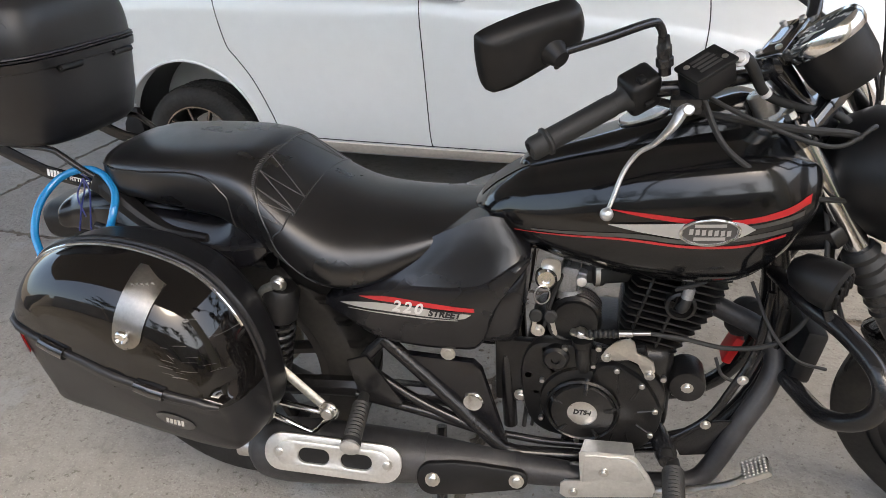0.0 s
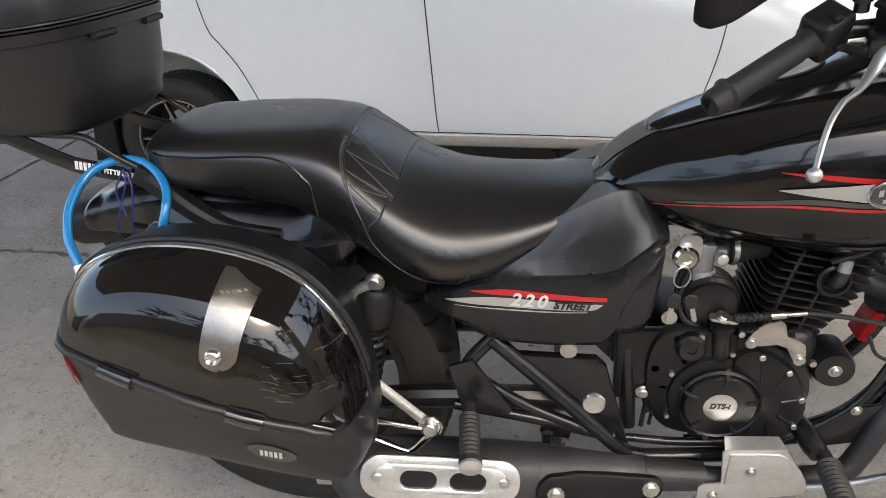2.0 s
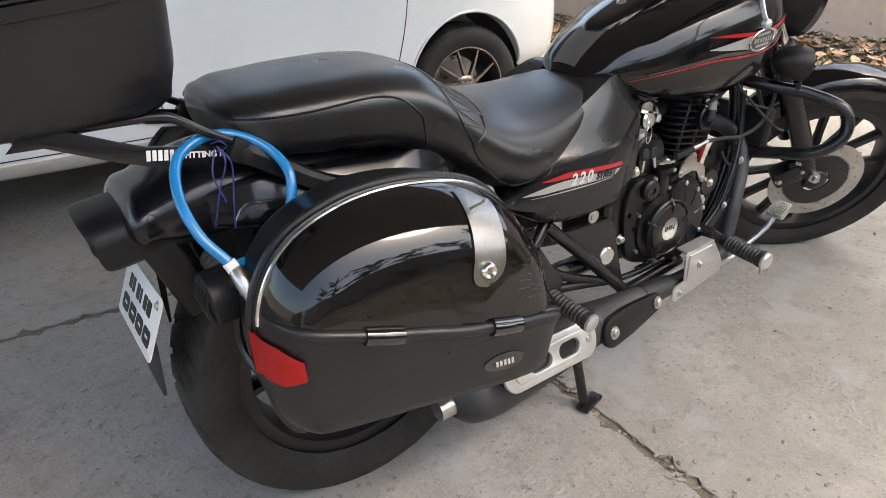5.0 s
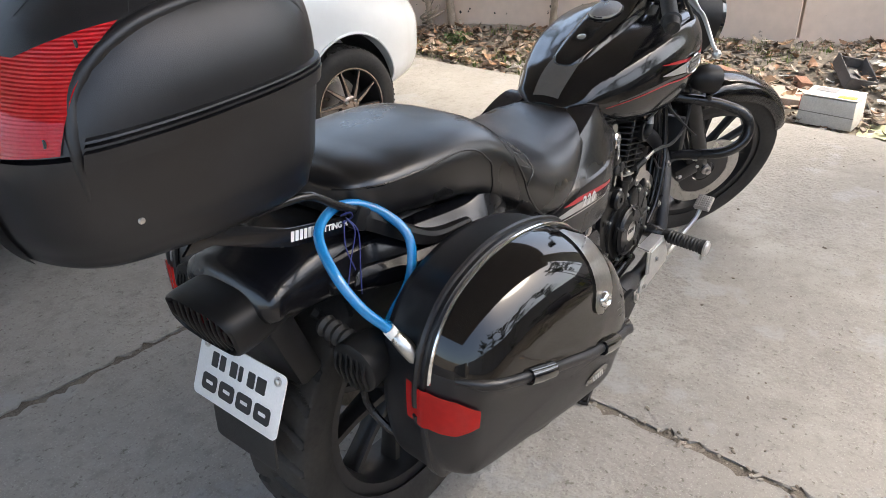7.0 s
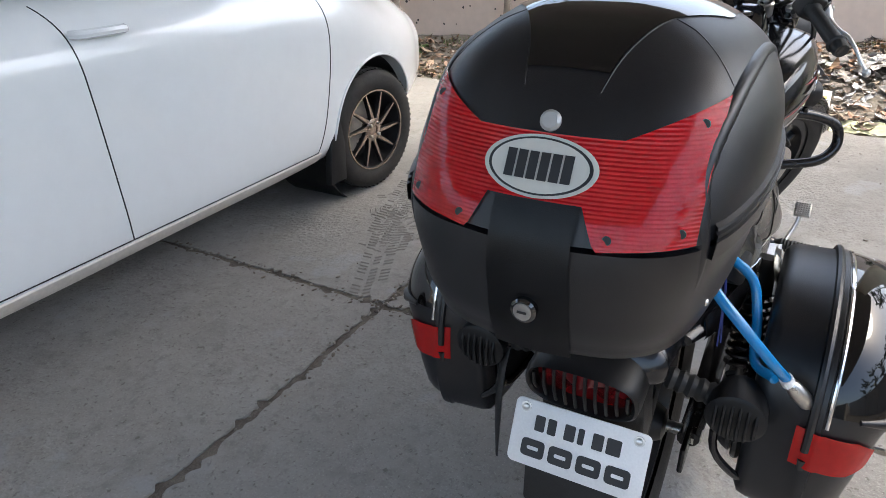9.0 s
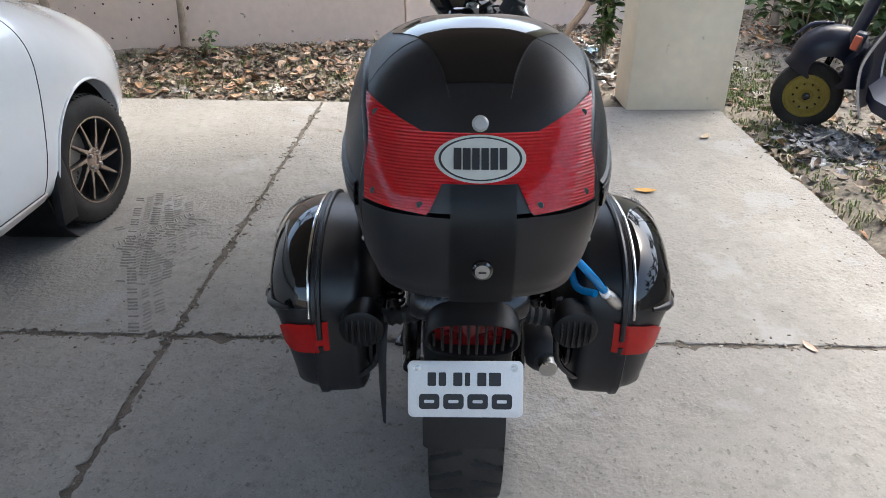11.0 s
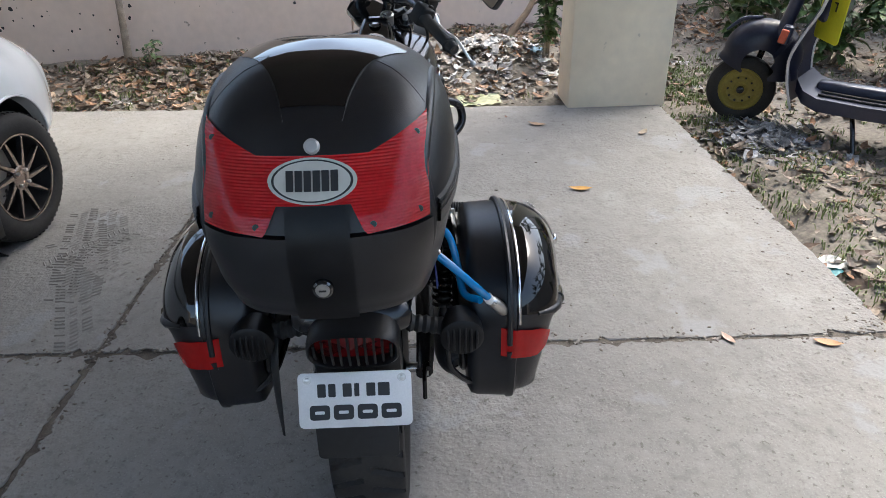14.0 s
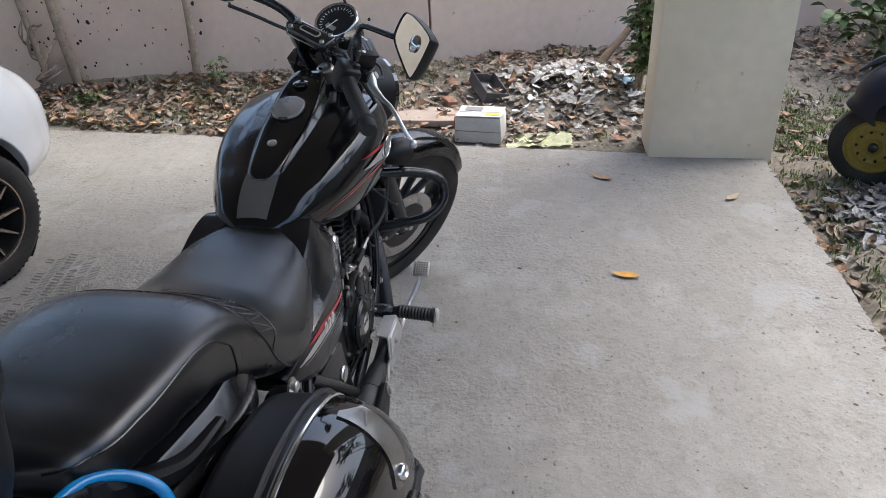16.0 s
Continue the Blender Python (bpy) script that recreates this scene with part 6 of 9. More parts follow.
# clutch arm and cable
arm = part("clutch_arm", lathe([(0.015, 0), (0.015, 0.05), (0.012, 0.056), (0.019, 0.058), (0.019, 0.07), (0.008, 0.074), (0.001, 0.074)], (0.636, -0.112, 0.428), (-0.08, -0.1, 1), 18), ENGINE, eng)
part("arm_lever", plate(rounded(0.045, 0.020, 0.008, 4), 0.006, Matrix.Translation((0.630, -0.123, 0.506)) @ Matrix.Rotation(radians(-15), 4, "Z"), 0.001), STEEL, arm, "steel clutch arm")
part("arm_bolt", bolt((0.628, -0.125, 0.512), (0.2, -0.4, 0.9), 0.008, 0.008), STEEL, arm)
part("cable_boot", tube([(0.640 + 0.004 * k, -0.140, 0.521 + 0.0004 * k) for k in range(14)], [0.0085 if k % 2 else 0.006 for k in range(14)], 12, smooth=False), GRIP, eng, "ribbed cable boot")
part("cable_adjuster", tube([(0.690, -0.140, 0.5265), (0.714, -0.140, 0.529), (0.716, -0.140, 0.5295), (0.744, -0.140, 0.533)], [0.006, 0.006, 0.004, 0.004], 10, smooth=False), STEEL, eng, "bright cable adjuster")
out = [(0.668, 0.478), (0.676, 0.494), (0.690, 0.506), (0.712, 0.514), (0.720, 0.508), (0.726, 0.486), (0.740, 0.481), (0.755, 0.470), (0.759, 0.452), (0.754, 0.438), (0.745, 0.434), (0.738, 0.446), (0.728, 0.464), (0.712, 0.470), (0.690, 0.466), (0.674, 0.467)]
part("cable_bracket", plate(out, 0.004, right_side(-0.130), 0.001), STEEL, eng, "bright steel cable bracket")
for x, z in ((0.674, 0.472), (0.750, 0.442)):
    part("bracket_screw", bolt((x, -0.134, z), (0, -1, 0), 0.006, 0.005), STEEL, eng)
part("clutch_cable", tube([(0.744, -0.140, 0.533), (0.80, -0.140, 0.528), (0.873, -0.138, 0.516), (0.943, -0.140, 0.537), (0.985, -0.135, 0.60), (0.995, -0.11, 0.70), (0.97, -0.06, 0.84)], 0.0042, 8, 8), GRIP, bike, "black clutch cable")
part("wire_loop", tube([(0.90, -0.09, 0.62), (0.93, -0.14, 0.56), (0.97, -0.16, 0.52), (1.02, -0.15, 0.50)], 0.003, 7, 8), GRIP, bike)
part("wire_loop", tube([(0.86, -0.10, 0.47), (0.875, -0.11, 0.44), (0.91, -0.11, 0.435), (0.935, -0.10, 0.49)], 0.0032, 7, 8), GRIP, bike)
part("red_clip", box((0.018, 0.05, 0.06), (0.905, 0.01, 0.43), (0, 20, 0), 0.004), RED_PLASTIC, bike, "red plastic clip behind the frame")
part("oil_cooler", box((0.035, 0.15, 0.10), (1.0, -0.05, 0.50), (0, 10, 0), 0.008), PLASTIC, bike, "black regulator box on the downtubes")
part("downtube_bolt", bolt((0.955, -0.075, 0.44), (0, -1, 0), 0.009, 0.01), STEEL, bike)
part("gear_cover", box((0.10, 0.02, 0.14), (0.52, -0.095, 0.40), (0, 0, 0), 0.006), ENGINE, eng)
for x, z in ((0.565, 0.465), (0.535, 0.405), (0.52, 0.35), (0.55, 0.50)):
    part("case_bolt", bolt((x, -0.108, z), (0, -1, 0), 0.008, 0.010), STEEL, eng)

# ---- exhaust ----
pipe = [(0.83, -0.02, 0.545), (0.88, -0.035, 0.528), (0.935, -0.050, 0.505), (0.962, -0.075, 0.462), (0.948, -0.100, 0.410), (0.915, -0.118, 0.345), (0.878, -0.135, 0.265), (0.848, -0.146, 0.228), (0.79, -0.155, 0.220), (0.70, -0.166, 0.220), (0.56, -0.176, 0.228)]
ex = part("exhaust_pipe", tube(pipe, 0.0190, 18, 6), HEATBLACK, bike, "heat-blackened exhaust pipe and silencer")
axis_pts = [(0.62, -0.172, 0.226), (0.56, -0.176, 0.229), (0.50, -0.179, 0.231), (0.42, -0.184, 0.234), (0.34, -0.190, 0.236), (0.20, -0.201, 0.234), (0.11, -0.205, 0.230), (0.055, -0.206, 0.227), (0.015, -0.206, 0.225), (-0.01, -0.206, 0.224)]
part("silencer", tube(axis_pts, [0.024, 0.027, 0.030, 0.037, 0.047, 0.059, 0.063, 0.062, 0.053, 0.030], 28, 5), HEATBLACK, ex, "fat matte black silencer")
for at, r in (((0.347, -0.1895, 0.236), 0.0478), ((0.525, -0.178, 0.230), 0.0305)):
    part("silencer_band", tube([Vector(at) + Vector((0.004, 0.0004, 0)), Vector(at) - Vector((0.004, 0.0004, 0))], r, 28, smooth=False), HEATBLACK, ex, "weld band round the silencer")
part("tail_tip", tube([(-0.005, -0.208, 0.224), (-0.04, -0.208, 0.223)], 0.022, 18, smooth=False), STEEL, ex, "steel outlet")


def sheet_frame(at, along_to, facing):
    """A plane at a place: x towards along_to, z outwards."""
    u = (Vector(along_to) - Vector(at)).normalized()
    n = Vector(facing)
    n = (n - u * n.dot(u)).normalized()
    v = n.cross(u)
    return Matrix.Translation(at) @ Matrix((u, v, n)).transposed().to_4x4()


plate_m = sheet_frame((0.186, -0.262, 0.274), (0.287, -0.249, 0.262), (0.10, -0.90, 0.36))
slots = [rounded(0.060, 0.030, 0.0149, 6, -0.036, -0.001), rounded(0.060, 0.030, 0.0149, 6, 0.045, -0.001)]
hs = part("heat_plate", plate(rounded(0.262, 0.074, 0.034, 8), 0.009, plate_m @ Matrix.Translation((0, 0, -0.006)), 0.003, holes=slots), ALU, ex, "silver slotted heat plate")
part("plate_rib", plate(rounded(0.214, 0.048, 0.022, 8), 0.004, plate_m @ Matrix.Translation((0, 0, 0.0015)), 0.0015, holes=slots), ALU, hs, "raised rim round the slots")
part("plate_backing", plate(rounded(0.246, 0.060, 0.026, 8), 0.022, plate_m @ Matrix.Translation((0, 0, -0.024))), PLASTIC, ex)
for dx in (-0.1025, 0.1025):
    part("plate_bolt", bolt(plate_m @ Vector((dx, 0, 0.003)), plate_m.to_3x3() @ Vector((0, 0, 1)), 0.0075, 0.005), STEEL, hs)
mid_m = sheet_frame((0.373, -0.243, 0.236), (0.517, -0.222, 0.238), (0.15, -0.95, 0.25))
out = [(0.031 * math.cos(a), 0.033 * math.sin(a)) for a in np.linspace(radians(80), radians(275), 16)] + [(0.06, -0.031), (0.158 + 0.0, -0.020)] + [(0.158 + 0.020 * math.cos(a), 0.020 * math.sin(a)) for a in np.linspace(radians(-70), radians(80), 10)] + [(0.09, 0.030), (0.04, 0.035)]
part("pipe_shield", plate(out, 0.016, mid_m @ Matrix.Translation((0, 0, -0.015)), 0.005), PLASTIC, ex, "black shield over the pipe joint")
for d in (0.0, 0.156):
    part("shield_bolt", bolt(mid_m @ Vector((d, 0, 0.001)), (0.15, -0.95, 0.25), 0.009, 0.008), STEEL, ex)
out = [(0.637, 0.305), (0.645, 0.311), (0.726, 0.316), (0.737, 0.309), (0.762, 0.272), (0.775, 0.245), (0.772, 0.224), (0.618, 0.194), (0.606, 0.202), (0.607, 0.228), (0.615, 0.236), (0.642, 0.240)]
fs = part("foot_shield", plate(out, 0.005, right_side(-0.196), 0.0018), ALU, ex, "bent aluminium heat shield by the footpeg")
part("shield_step", plate([(0.645, 0.240), (0.690, 0.255), (0.742, 0.256), (0.756, 0.266), (0.735, 0.302), (0.724, 0.308), (0.648, 0.304)], 0.006, right_side(-0.1995), 0.003), ALU, fs, "raised upper face of the shield")
part("shield_return", plate([(0.0, 0.0), (0.095, 0.0), (0.09, 0.032), (0.006, 0.032)], 0.004, Matrix.Translation((0.640, -0.200, 0.307)) @ Matrix.Rotation(radians(-3), 4, "Y")), ALU, ex)
part("shield_bolt", bolt((0.683, -0.206, 0.272), (0, -1, 0), 0.006, 0.006), STEEL, ex)
part("shield_bolt", bolt((0.631, -0.202, 0.213), (0, -1, 0), 0.006, 0.006), STEEL, ex)
# brake pedal
ped = part("brake_pedal", tube([(0.735, -0.175, 0.222), (0.79, -0.195, 0.238), (0.86, -0.205, 0.268), (0.900, -0.222, 0.305), (0.918, -0.228, 0.336)], 0.006, 10, 5, flat=0.6), STEEL, bike, "steel brake pedal with knurled pad")
pm = Matrix.Translation((0.924, -0.232, 0.347)) @ Matrix.Rotation(radians(-34), 4, "Y")
pad = part("pedal_pad", box((0.046, 0.044, 0.012), (0, 0, 0), bevel=0.004), STEEL, ped, m=pm)
for i in range(6):
    for j in range(6):
        bm = box((0.0045, 0.0045, 0.003), (-0.0175 + 0.007 * i, -0.0165 + 0.0066 * j, 0.0072), bevel=0.001, seg=1)
        part("pad_stud", bm, STEEL, pad, m=pm)
# stand
part("centre_stand", tube([(0.36, -0.11, 0.25), (0.365, -0.15, 0.12), (0.37, -0.175, 0.012)], 0.011, 10, 4), FRAME, bike, "black centre stand")
part("centre_stand", tube([(0.36, 0.11, 0.25), (0.365, 0.15, 0.12), (0.37, 0.175, 0.012)], 0.011, 10, 4), FRAME, bike)
part("stand_foot", box((0.07, 0.03, 0.012), (0.385, -0.178, 0.007), (0, 0, 15), 0.004), FRAME, bike)
part("stand_foot", box((0.07, 0.03, 0.012), (0.385, 0.178, 0.007), (0, 0, -15), 0.004), FRAME, bike)

# ---- crash guard and fog lamps ----
for s in (-1, 1):
    guard = [(0.972, s * 0.06, 0.435), (0.985, s * 0.15, 0.452), (1.003, s * 0.235, 0.470), (1.035, s * 0.272, 0.495), (1.055, s * 0.280, 0.53), (1.052, s * 0.262, 0.572), (1.02, s * 0.20, 0.598), (0.975, s * 0.135, 0.612), (0.94, s * 0.05, 0.625)]
    part("crash_guard", tube(guard, 0.0145, 14, 6), FRAME, bike, "looped black crash guard tube")
    fc, fx = Vector((0.992, s * 0.178, 0.668)), Vector((0.80, s * 0.55, -0.2)).normalized()
    fog = part("fog_lamp", lathe([(0.012, -0.065), (0.028, -0.052), (0.037, -0.018), (0.038, 0.010), (0.032, 0.015)], fc, fx, 26), PLASTIC, bike, "round black fog lamp with ribbed guard")
    fm = Matrix.Translation(fc + fx * 0.014) @ Vector((0, 0, 1)).rotation_difference(fx).to_matrix().to_4x4()
    for k in range(5):
        w = 0.064 * math.sqrt(1 - (k - 2) ** 2 / 8.0)
        part("guard_rib", box((w, 0.006, 0.012), (0, -0.021 + 0.0105 * k, 0.0), bevel=0.002, seg=1), PLASTIC, fog, m=fm)
    part("lamp_bracket", tube([fc - Vector((0, 0, 0.04)), (1.0, s * 0.18, 0.605)], 0.008, 8, smooth=False), FRAME, fog)

# ---- tail ----
fender = Form([(-0.445, 0.070, 0.652, 0.664, 0.640, 2.4, 2.0), (-0.438, 0.088, 0.652, 0.678, 0.630, 2.8, 2.2), (-0.40, 0.098, 0.655, 0.702, 0.618, 3.0, 2.6), (-0.34, 0.105, 0.658, 0.724, 0.610, 3.0, 2.8), (-0.27, 0.110, 0.658, 0.733, 0.605, 3.0, 3.0), (-0.2, 0.112, 0.652, 0.730, 0.60, 3.0, 3.0), (-0.06, 0.112, 0.63, 0.70, 0.57, 3.0, 3.0), (0.02, 0.10, 0.61, 0.66, 0.55, 2.6, 2.6)])
part("rear_mudguard", fender.mesh(40, 44), SATIN, bike, "satin black rear mudguard")
# tail lamp hood with an oval, slatted mouth
hood_rows = [(-0.320, 0.066, 0.034), (-0.34, 0.075, 0.041), (-0.41, 0.077, 0.043), (-0.470, 0.078, 0.043), (-0.482, 0.077, 0.041)]
rings = []
for x, w, h in hood_rows:
    rings.append([(x - 0.012 * math.sin(a) * (1 if x < -0.46 else 0.3), -0.004 + w * math.copysign(abs(math.cos(a)) ** 0.62, math.cos(a)), 0.630 + h * math.copysign(abs(math.sin(a)) ** 0.75, math.sin(a)) + (x + 0.482) * 0.10) for a in (2 * math.pi * k / 40 for k in range(40))])
inner = [[(p[0] + dx, p[1] * f, 0.630 + (p[2] - 0.630) * f) for p in rings[-1]] for dx, f in ((-0.004, 0.95), (0.0, 0.90), (0.03, 0.86))]
hood = part("tail_lamp", loft(rings + inner), PLASTIC, bike, "black hooded tail lamp with slatted guard")
part("lens", loft([[(p[0] + 0.022, p[1] * 0.86, 0.630 + (p[2] - 0.630) * 0.86) for p in rings[-1]], [(p[0] + 0.016, p[1] * 0.5, 0.630 + (p[2] - 0.630) * 0.5) for p in rings[-1]], [(p[0] + 0.014, p[1] * 0.02, 0.630 + (p[2] - 0.630) * 0.02) for p in rings[-1]]]), LENS_DEEP, hood, "dark red tail lamp lens")
for k in range(10):
    y = -0.067 + 0.0140 * k
    hh = 0.034 * (1 - (abs(y + 0.004) / 0.082) ** 3)
    part("guard_slat", tube([(-0.480 - 0.009, y, 0.630 + hh), (-0.486, y, 0.630), (-0.482 + 0.009, y, 0.630 - hh)], 0.0026, 7, 4), PLASTIC, hood)
part("plate_holder", box((0.05, 0.16, 0.14), (-0.385, 0.0, 0.56), (0, -20, 0), 0.012), PLASTIC, bike, "black number plate holder")
# number plate, tilted; its characters become plain bars
pn = Matrix.Translation((-0.441, 0.005, 0.495)) @ Matrix(((0, 0.40, -0.917, 0), (-1, 0, 0, 0), (0, 0.917, 0.40, 0), (0, 0, 0, 1)))
npl = part("number_plate", plate(rounded(0.202, 0.101, 0.010, 4), 0.003, pn, 0.001), PLATE_WHITE, bike, "white two-line number plate with black bars")
x0 = -0.0665
for k, w in enumerate((0.015, 0.013, 0.016, 0.009, 0.016, 0.021)):
    part("plate_bar", plate(rounded(w, 0.024, 0.002, 2, x0 + w / 2, 0.018), 0.0008, pn @ Matrix.Translation((0, 0, 0.003))), INK, npl)
    x0 += w + (0.0125 if k % 2 else 0.0045)
for k in range(4):
    part("plate_bar", plate(rounded(0.036, 0.027, 0.006, 3, -0.0635 + 0.0425 * k, -0.022), 0.0008, pn @ Matrix.Translation((0, 0, 0.003)), holes=[rounded(0.018, 0.006, 0.002, 2, -0.0635 + 0.0425 * k, -0.022)]), INK, npl)
for x in (-0.084, 0.084):
    part("plate_screw", bolt(pn @ Vector((x, 0.038, 0.003)), pn.to_3x3() @ Vector((0, 0, 1)), 0.005, 0.004), STEEL, npl)
flap = plate(rounded(0.150, 0.105, 0.010, 3), 0.005, Matrix.Translation((-0.444, 0.006, 0.416)) @ Matrix(((0, 0.05, -1, 0), (-1, 0, 0, 0), (0, 1, 0.05, 0), (0, 0, 0, 1))), 0.001)
part("mud_flap", flap, GRIP, bike, "black rubber mud flap")
# rear indicators with slotted guards on ribbed stalks
for s in (-1, 1):
    c = Vector((-0.372, s * 0.19, 0.577))
    ind = part("rear_indicator", lathe([(0.012, -0.060), (0.030, -0.050), (0.039, -0.02), (0.040, 0.008), (0.034, 0.012)], c, (-1, 0, -0.1), 28), PLASTIC, bike, "round black rear indicator with slotted guard")
    part("stalk", tube([c + Vector((0.03, -s * 0.03 - s * 0.007 * k, 0.002 * k * 0.6)) for k in range(11)], [0.018 if k % 2 else 0.0145 for k in range(11)], 14, smooth=False), GRIP, ind, "ribbed rubber stalk")
    part("lens", lathe([(0.033, 0.006), (0.025, 0.008), (0.001, 0.009)], c, (-1, 0, -0.1), 24), ORANGE, ind, "amber lens behind the guard")
    for k in range(6):
        y = -0.026 + 0.0104 * k
        h = 0.034 * math.sqrt(1 - (y / 0.036) ** 2)
        part("guard_rib", tube([c + Vector((-0.010, y, h)), c + Vector((-0.017, y, 0)), c + Vector((-0.010, y, -h))], 0.0028, 6, 3), PLASTIC, ind)
# side cowls below the pillion seat and grab arms
for s in (-1, 1):
    rings = []
    for x, yi, yo, zb, zp, ys, zt in spline([(-0.335, 0.085, 0.115, 0.642, 0.657, 0.100, 0.690), (-0.26, 0.09, 0.140, 0.630, 0.657, 0.116, 0.699), (-0.16, 0.10, 0.160, 0.617, 0.654, 0.128, 0.692), (-0.06, 0.11, 0.168, 0.607, 0.651, 0.136, 0.684), (-0.02, 0.112, 0.169, 0.606, 0.651, 0.140, 0.690), (0.012, 0.115, 0.168, 0.611, 0.653, 0.147, 0.704), (0.036, 0.12, 0.162, 0.621, 0.656, 0.150, 0.698), (0.055, 0.125, 0.150, 0.635, 0.655, 0.146, 0.676)], 5):
        rings.append([(x, s * y, z) for y, z in ((yi, zb), (yo - 0.006, zb), (yo, zb + 0.006), (yo, zp - 0.003), (yo - 0.003, zp), (yo - 0.010, zp + 0.003), (ys + 0.004, zt - 0.004), (ys, zt), (yi, zt + 0.004))])
    cowl = loft(rings)
    cow_tree = tree_of(loft(rings))
    cw = part("tail_cowl", cowl, SATIN, bike, "black plastic cowl below the seat", smooth=28)
    grid, rim = [], []
    for x in np.linspace(-0.305, -0.004, 32):
        hi = min(0.668 - 0.085 * (x + 0.27), 0.646 - 0.62 * (x + 0.028), 0.650 + 0.9 * (x + 0.305))
        lo = max(0.624 - 0.05 * (x + 0.3), 0.640 - 0.7 * (x + 0.305))
        lo, hi = min(lo, hi - 0.001), hi
        grid.append(drop_on(cow_tree, [(x, s * 0.5, lo + (hi - lo) * q / 4) for q in range(5)], (0, -s, 0), 0.0035))
        rim.append(grid[-1][-1])
    bm = loft(grid, caps=False, closed=False)
    bmesh.ops.solidify(bm, geom=bm.faces[:], thickness=0.004)
    part("cowl_plate", bm, SATIN, cw, "flat inset cover plate", smooth=30)
    part("cowl_edge", tube(rim + [grid[-1][0]], 0.0018, 6, smooth=False), GLOSS, cw, "raised edge of the cover plate")
    part("cowl_bolt", bolt((-0.064, s * 0.170, 0.630), (0, s, 0.1), 0.006, 0.005), STEEL, cw)
    arm = []
    for x, y, z, w, h in spline([(-0.292, 0.122, 0.750, 0.010, 0.014), (-0.272, 0.126, 0.744, 0.014, 0.018), (-0.235, 0.133, 0.720, 0.015, 0.018), (-0.19, 0.140, 0.690, 0.014, 0.015), (-0.14, 0.146, 0.670, 0.012, 0.010), (-0.06, 0.150, 0.664, 0.009, 0.006)], 5):
        arm.append([(x, s * (y + dy * w), z + dz * h) for dy, dz in ((-1, -1), (1, -1), (1, 0.2), (0.6, 0.8), (-0.2, 1), (-1, 0.9))])
    part("grab_arm", loft(arm), PLASTIC, bike, "angular black grab rail arm", smooth=30)
    part("grab_socket", box((0.026, 0.026, 0.034), (-0.284, s * 0.124, 0.750), (0, 30, 0), 0.005), PLASTIC, bike)
    # stay below the case, hanging strip, chain adjuster
    part("case_stay", tube([(-0.335, s * 0.165, 0.545), (-0.345, s * 0.170, 0.485), (-0.335, s * 0.205, 0.440), (-0.32, s * 0.225, 0.435)], 0.006, 8, 4), FRAME, bike, "bent black case stay")
    part("axle_plate", box((0.075, 0.010, 0.055), (-0.165, s * 0.118, 0.308), (0, 0, 0), 0.004), FRAME, bike)
    part("axle_nut", bolt((-0.115, s * 0.124, 0.305), (0, s, 0), 0.014, 0.016), STEEL, bike)
    # carrier rack
    part("rack_rail", tube([(-0.278, s * 0.126, 0.757), (-0.320, s * 0.127, 0.782), (-0.352, s * 0.127, 0.805), (-0.372, s * 0.125, 0.814), (-0.42, s * 0.115, 0.815), (-0.54, s * 0.095, 0.813)], 0.006, 10, 5), FRAME, bike, "thin black carrier rail")
    bar_pts = [(-0.270, 0.750), (-0.270, 0.727), (-0.40, 0.752), (-0.435, 0.766), (-0.51, 0.802), (-0.55, 0.804), (-0.53, 0.822), (-0.49, 0.821), (-0.43, 0.792), (-0.40, 0.779)]
    mfl = right_side(-0.116) if s < 0 else Matrix.Diagonal((1, -1, 1, 1)) @ right_side(-0.116)
    rp = part("rack_side_plate", plate(bar_pts, 0.005, mfl, 0.001), SATIN, bike, "flat black carrier plate with lettering")
    if s < 0:
        tm = Matrix.Translation((-0.316, 0, 0.7500)) @ Matrix.Rotation(radians(10), 4, "Y") @ right_side(-0.1214)
        part("rack_lettering", letters("FITTING RACK", 0.0115, tm, 0.0003, 0.0004), WHITE, rp, "white letters")
        bm = bmesh.new()
        for k in range(6):
            box((0.0052, 0.0006, 0.014), (-0.398 + 0.0072 * k, -0.1214, 0.7665 - 0.0013 * k), (0, 10, 0), bm=bm)
        part("rack_logo", bm, WHITE, rp, "plain white logo bars")
    else:
        part("rack_sticker", plate(rounded(0.06, 0.016, 0.001, 1), 0.0006, Matrix.Translation((-0.33, 0.1105, 0.744)) @ Matrix.Rotation(radians(10), 4, "Y") @ right_side(0)), WHITE, rp, "white sticker with a plain bar")
        part("sticker_bar", plate(rounded(0.044, 0.006, 0.001, 1), 0.0006, Matrix.Translation((-0.33, 0.1096, 0.744)) @ Matrix.Rotation(radians(10), 4, "Y") @ right_side(0)), INK, rp)
for x in (-0.46, -0.58):
    part("rack_cross_bar", box((0.03, 0.17, 0.005), (x, 0, 0.812), bevel=0.001, seg=1), FRAME, bike)
part("hanging_strip", tube([(-0.355, 0.152, 0.575), (-0.372, 0.156, 0.52), (-0.380, 0.157, 0.44), (-0.382, 0.157, 0.362)], [0.011, 0.012, 0.010, 0.004], 8, 5, flat=0.35), GRIP, bike, "thin black strip hanging beside the wheel")
part("battery_box", box((0.22, 0.16, 0.18), (0.37, 0, 0.52), bevel=0.02), PLASTIC, bike)
part("airbox", box((0.20, 0.14, 0.12), (0.12, 0, 0.56), bevel=0.03), PLASTIC, bike)


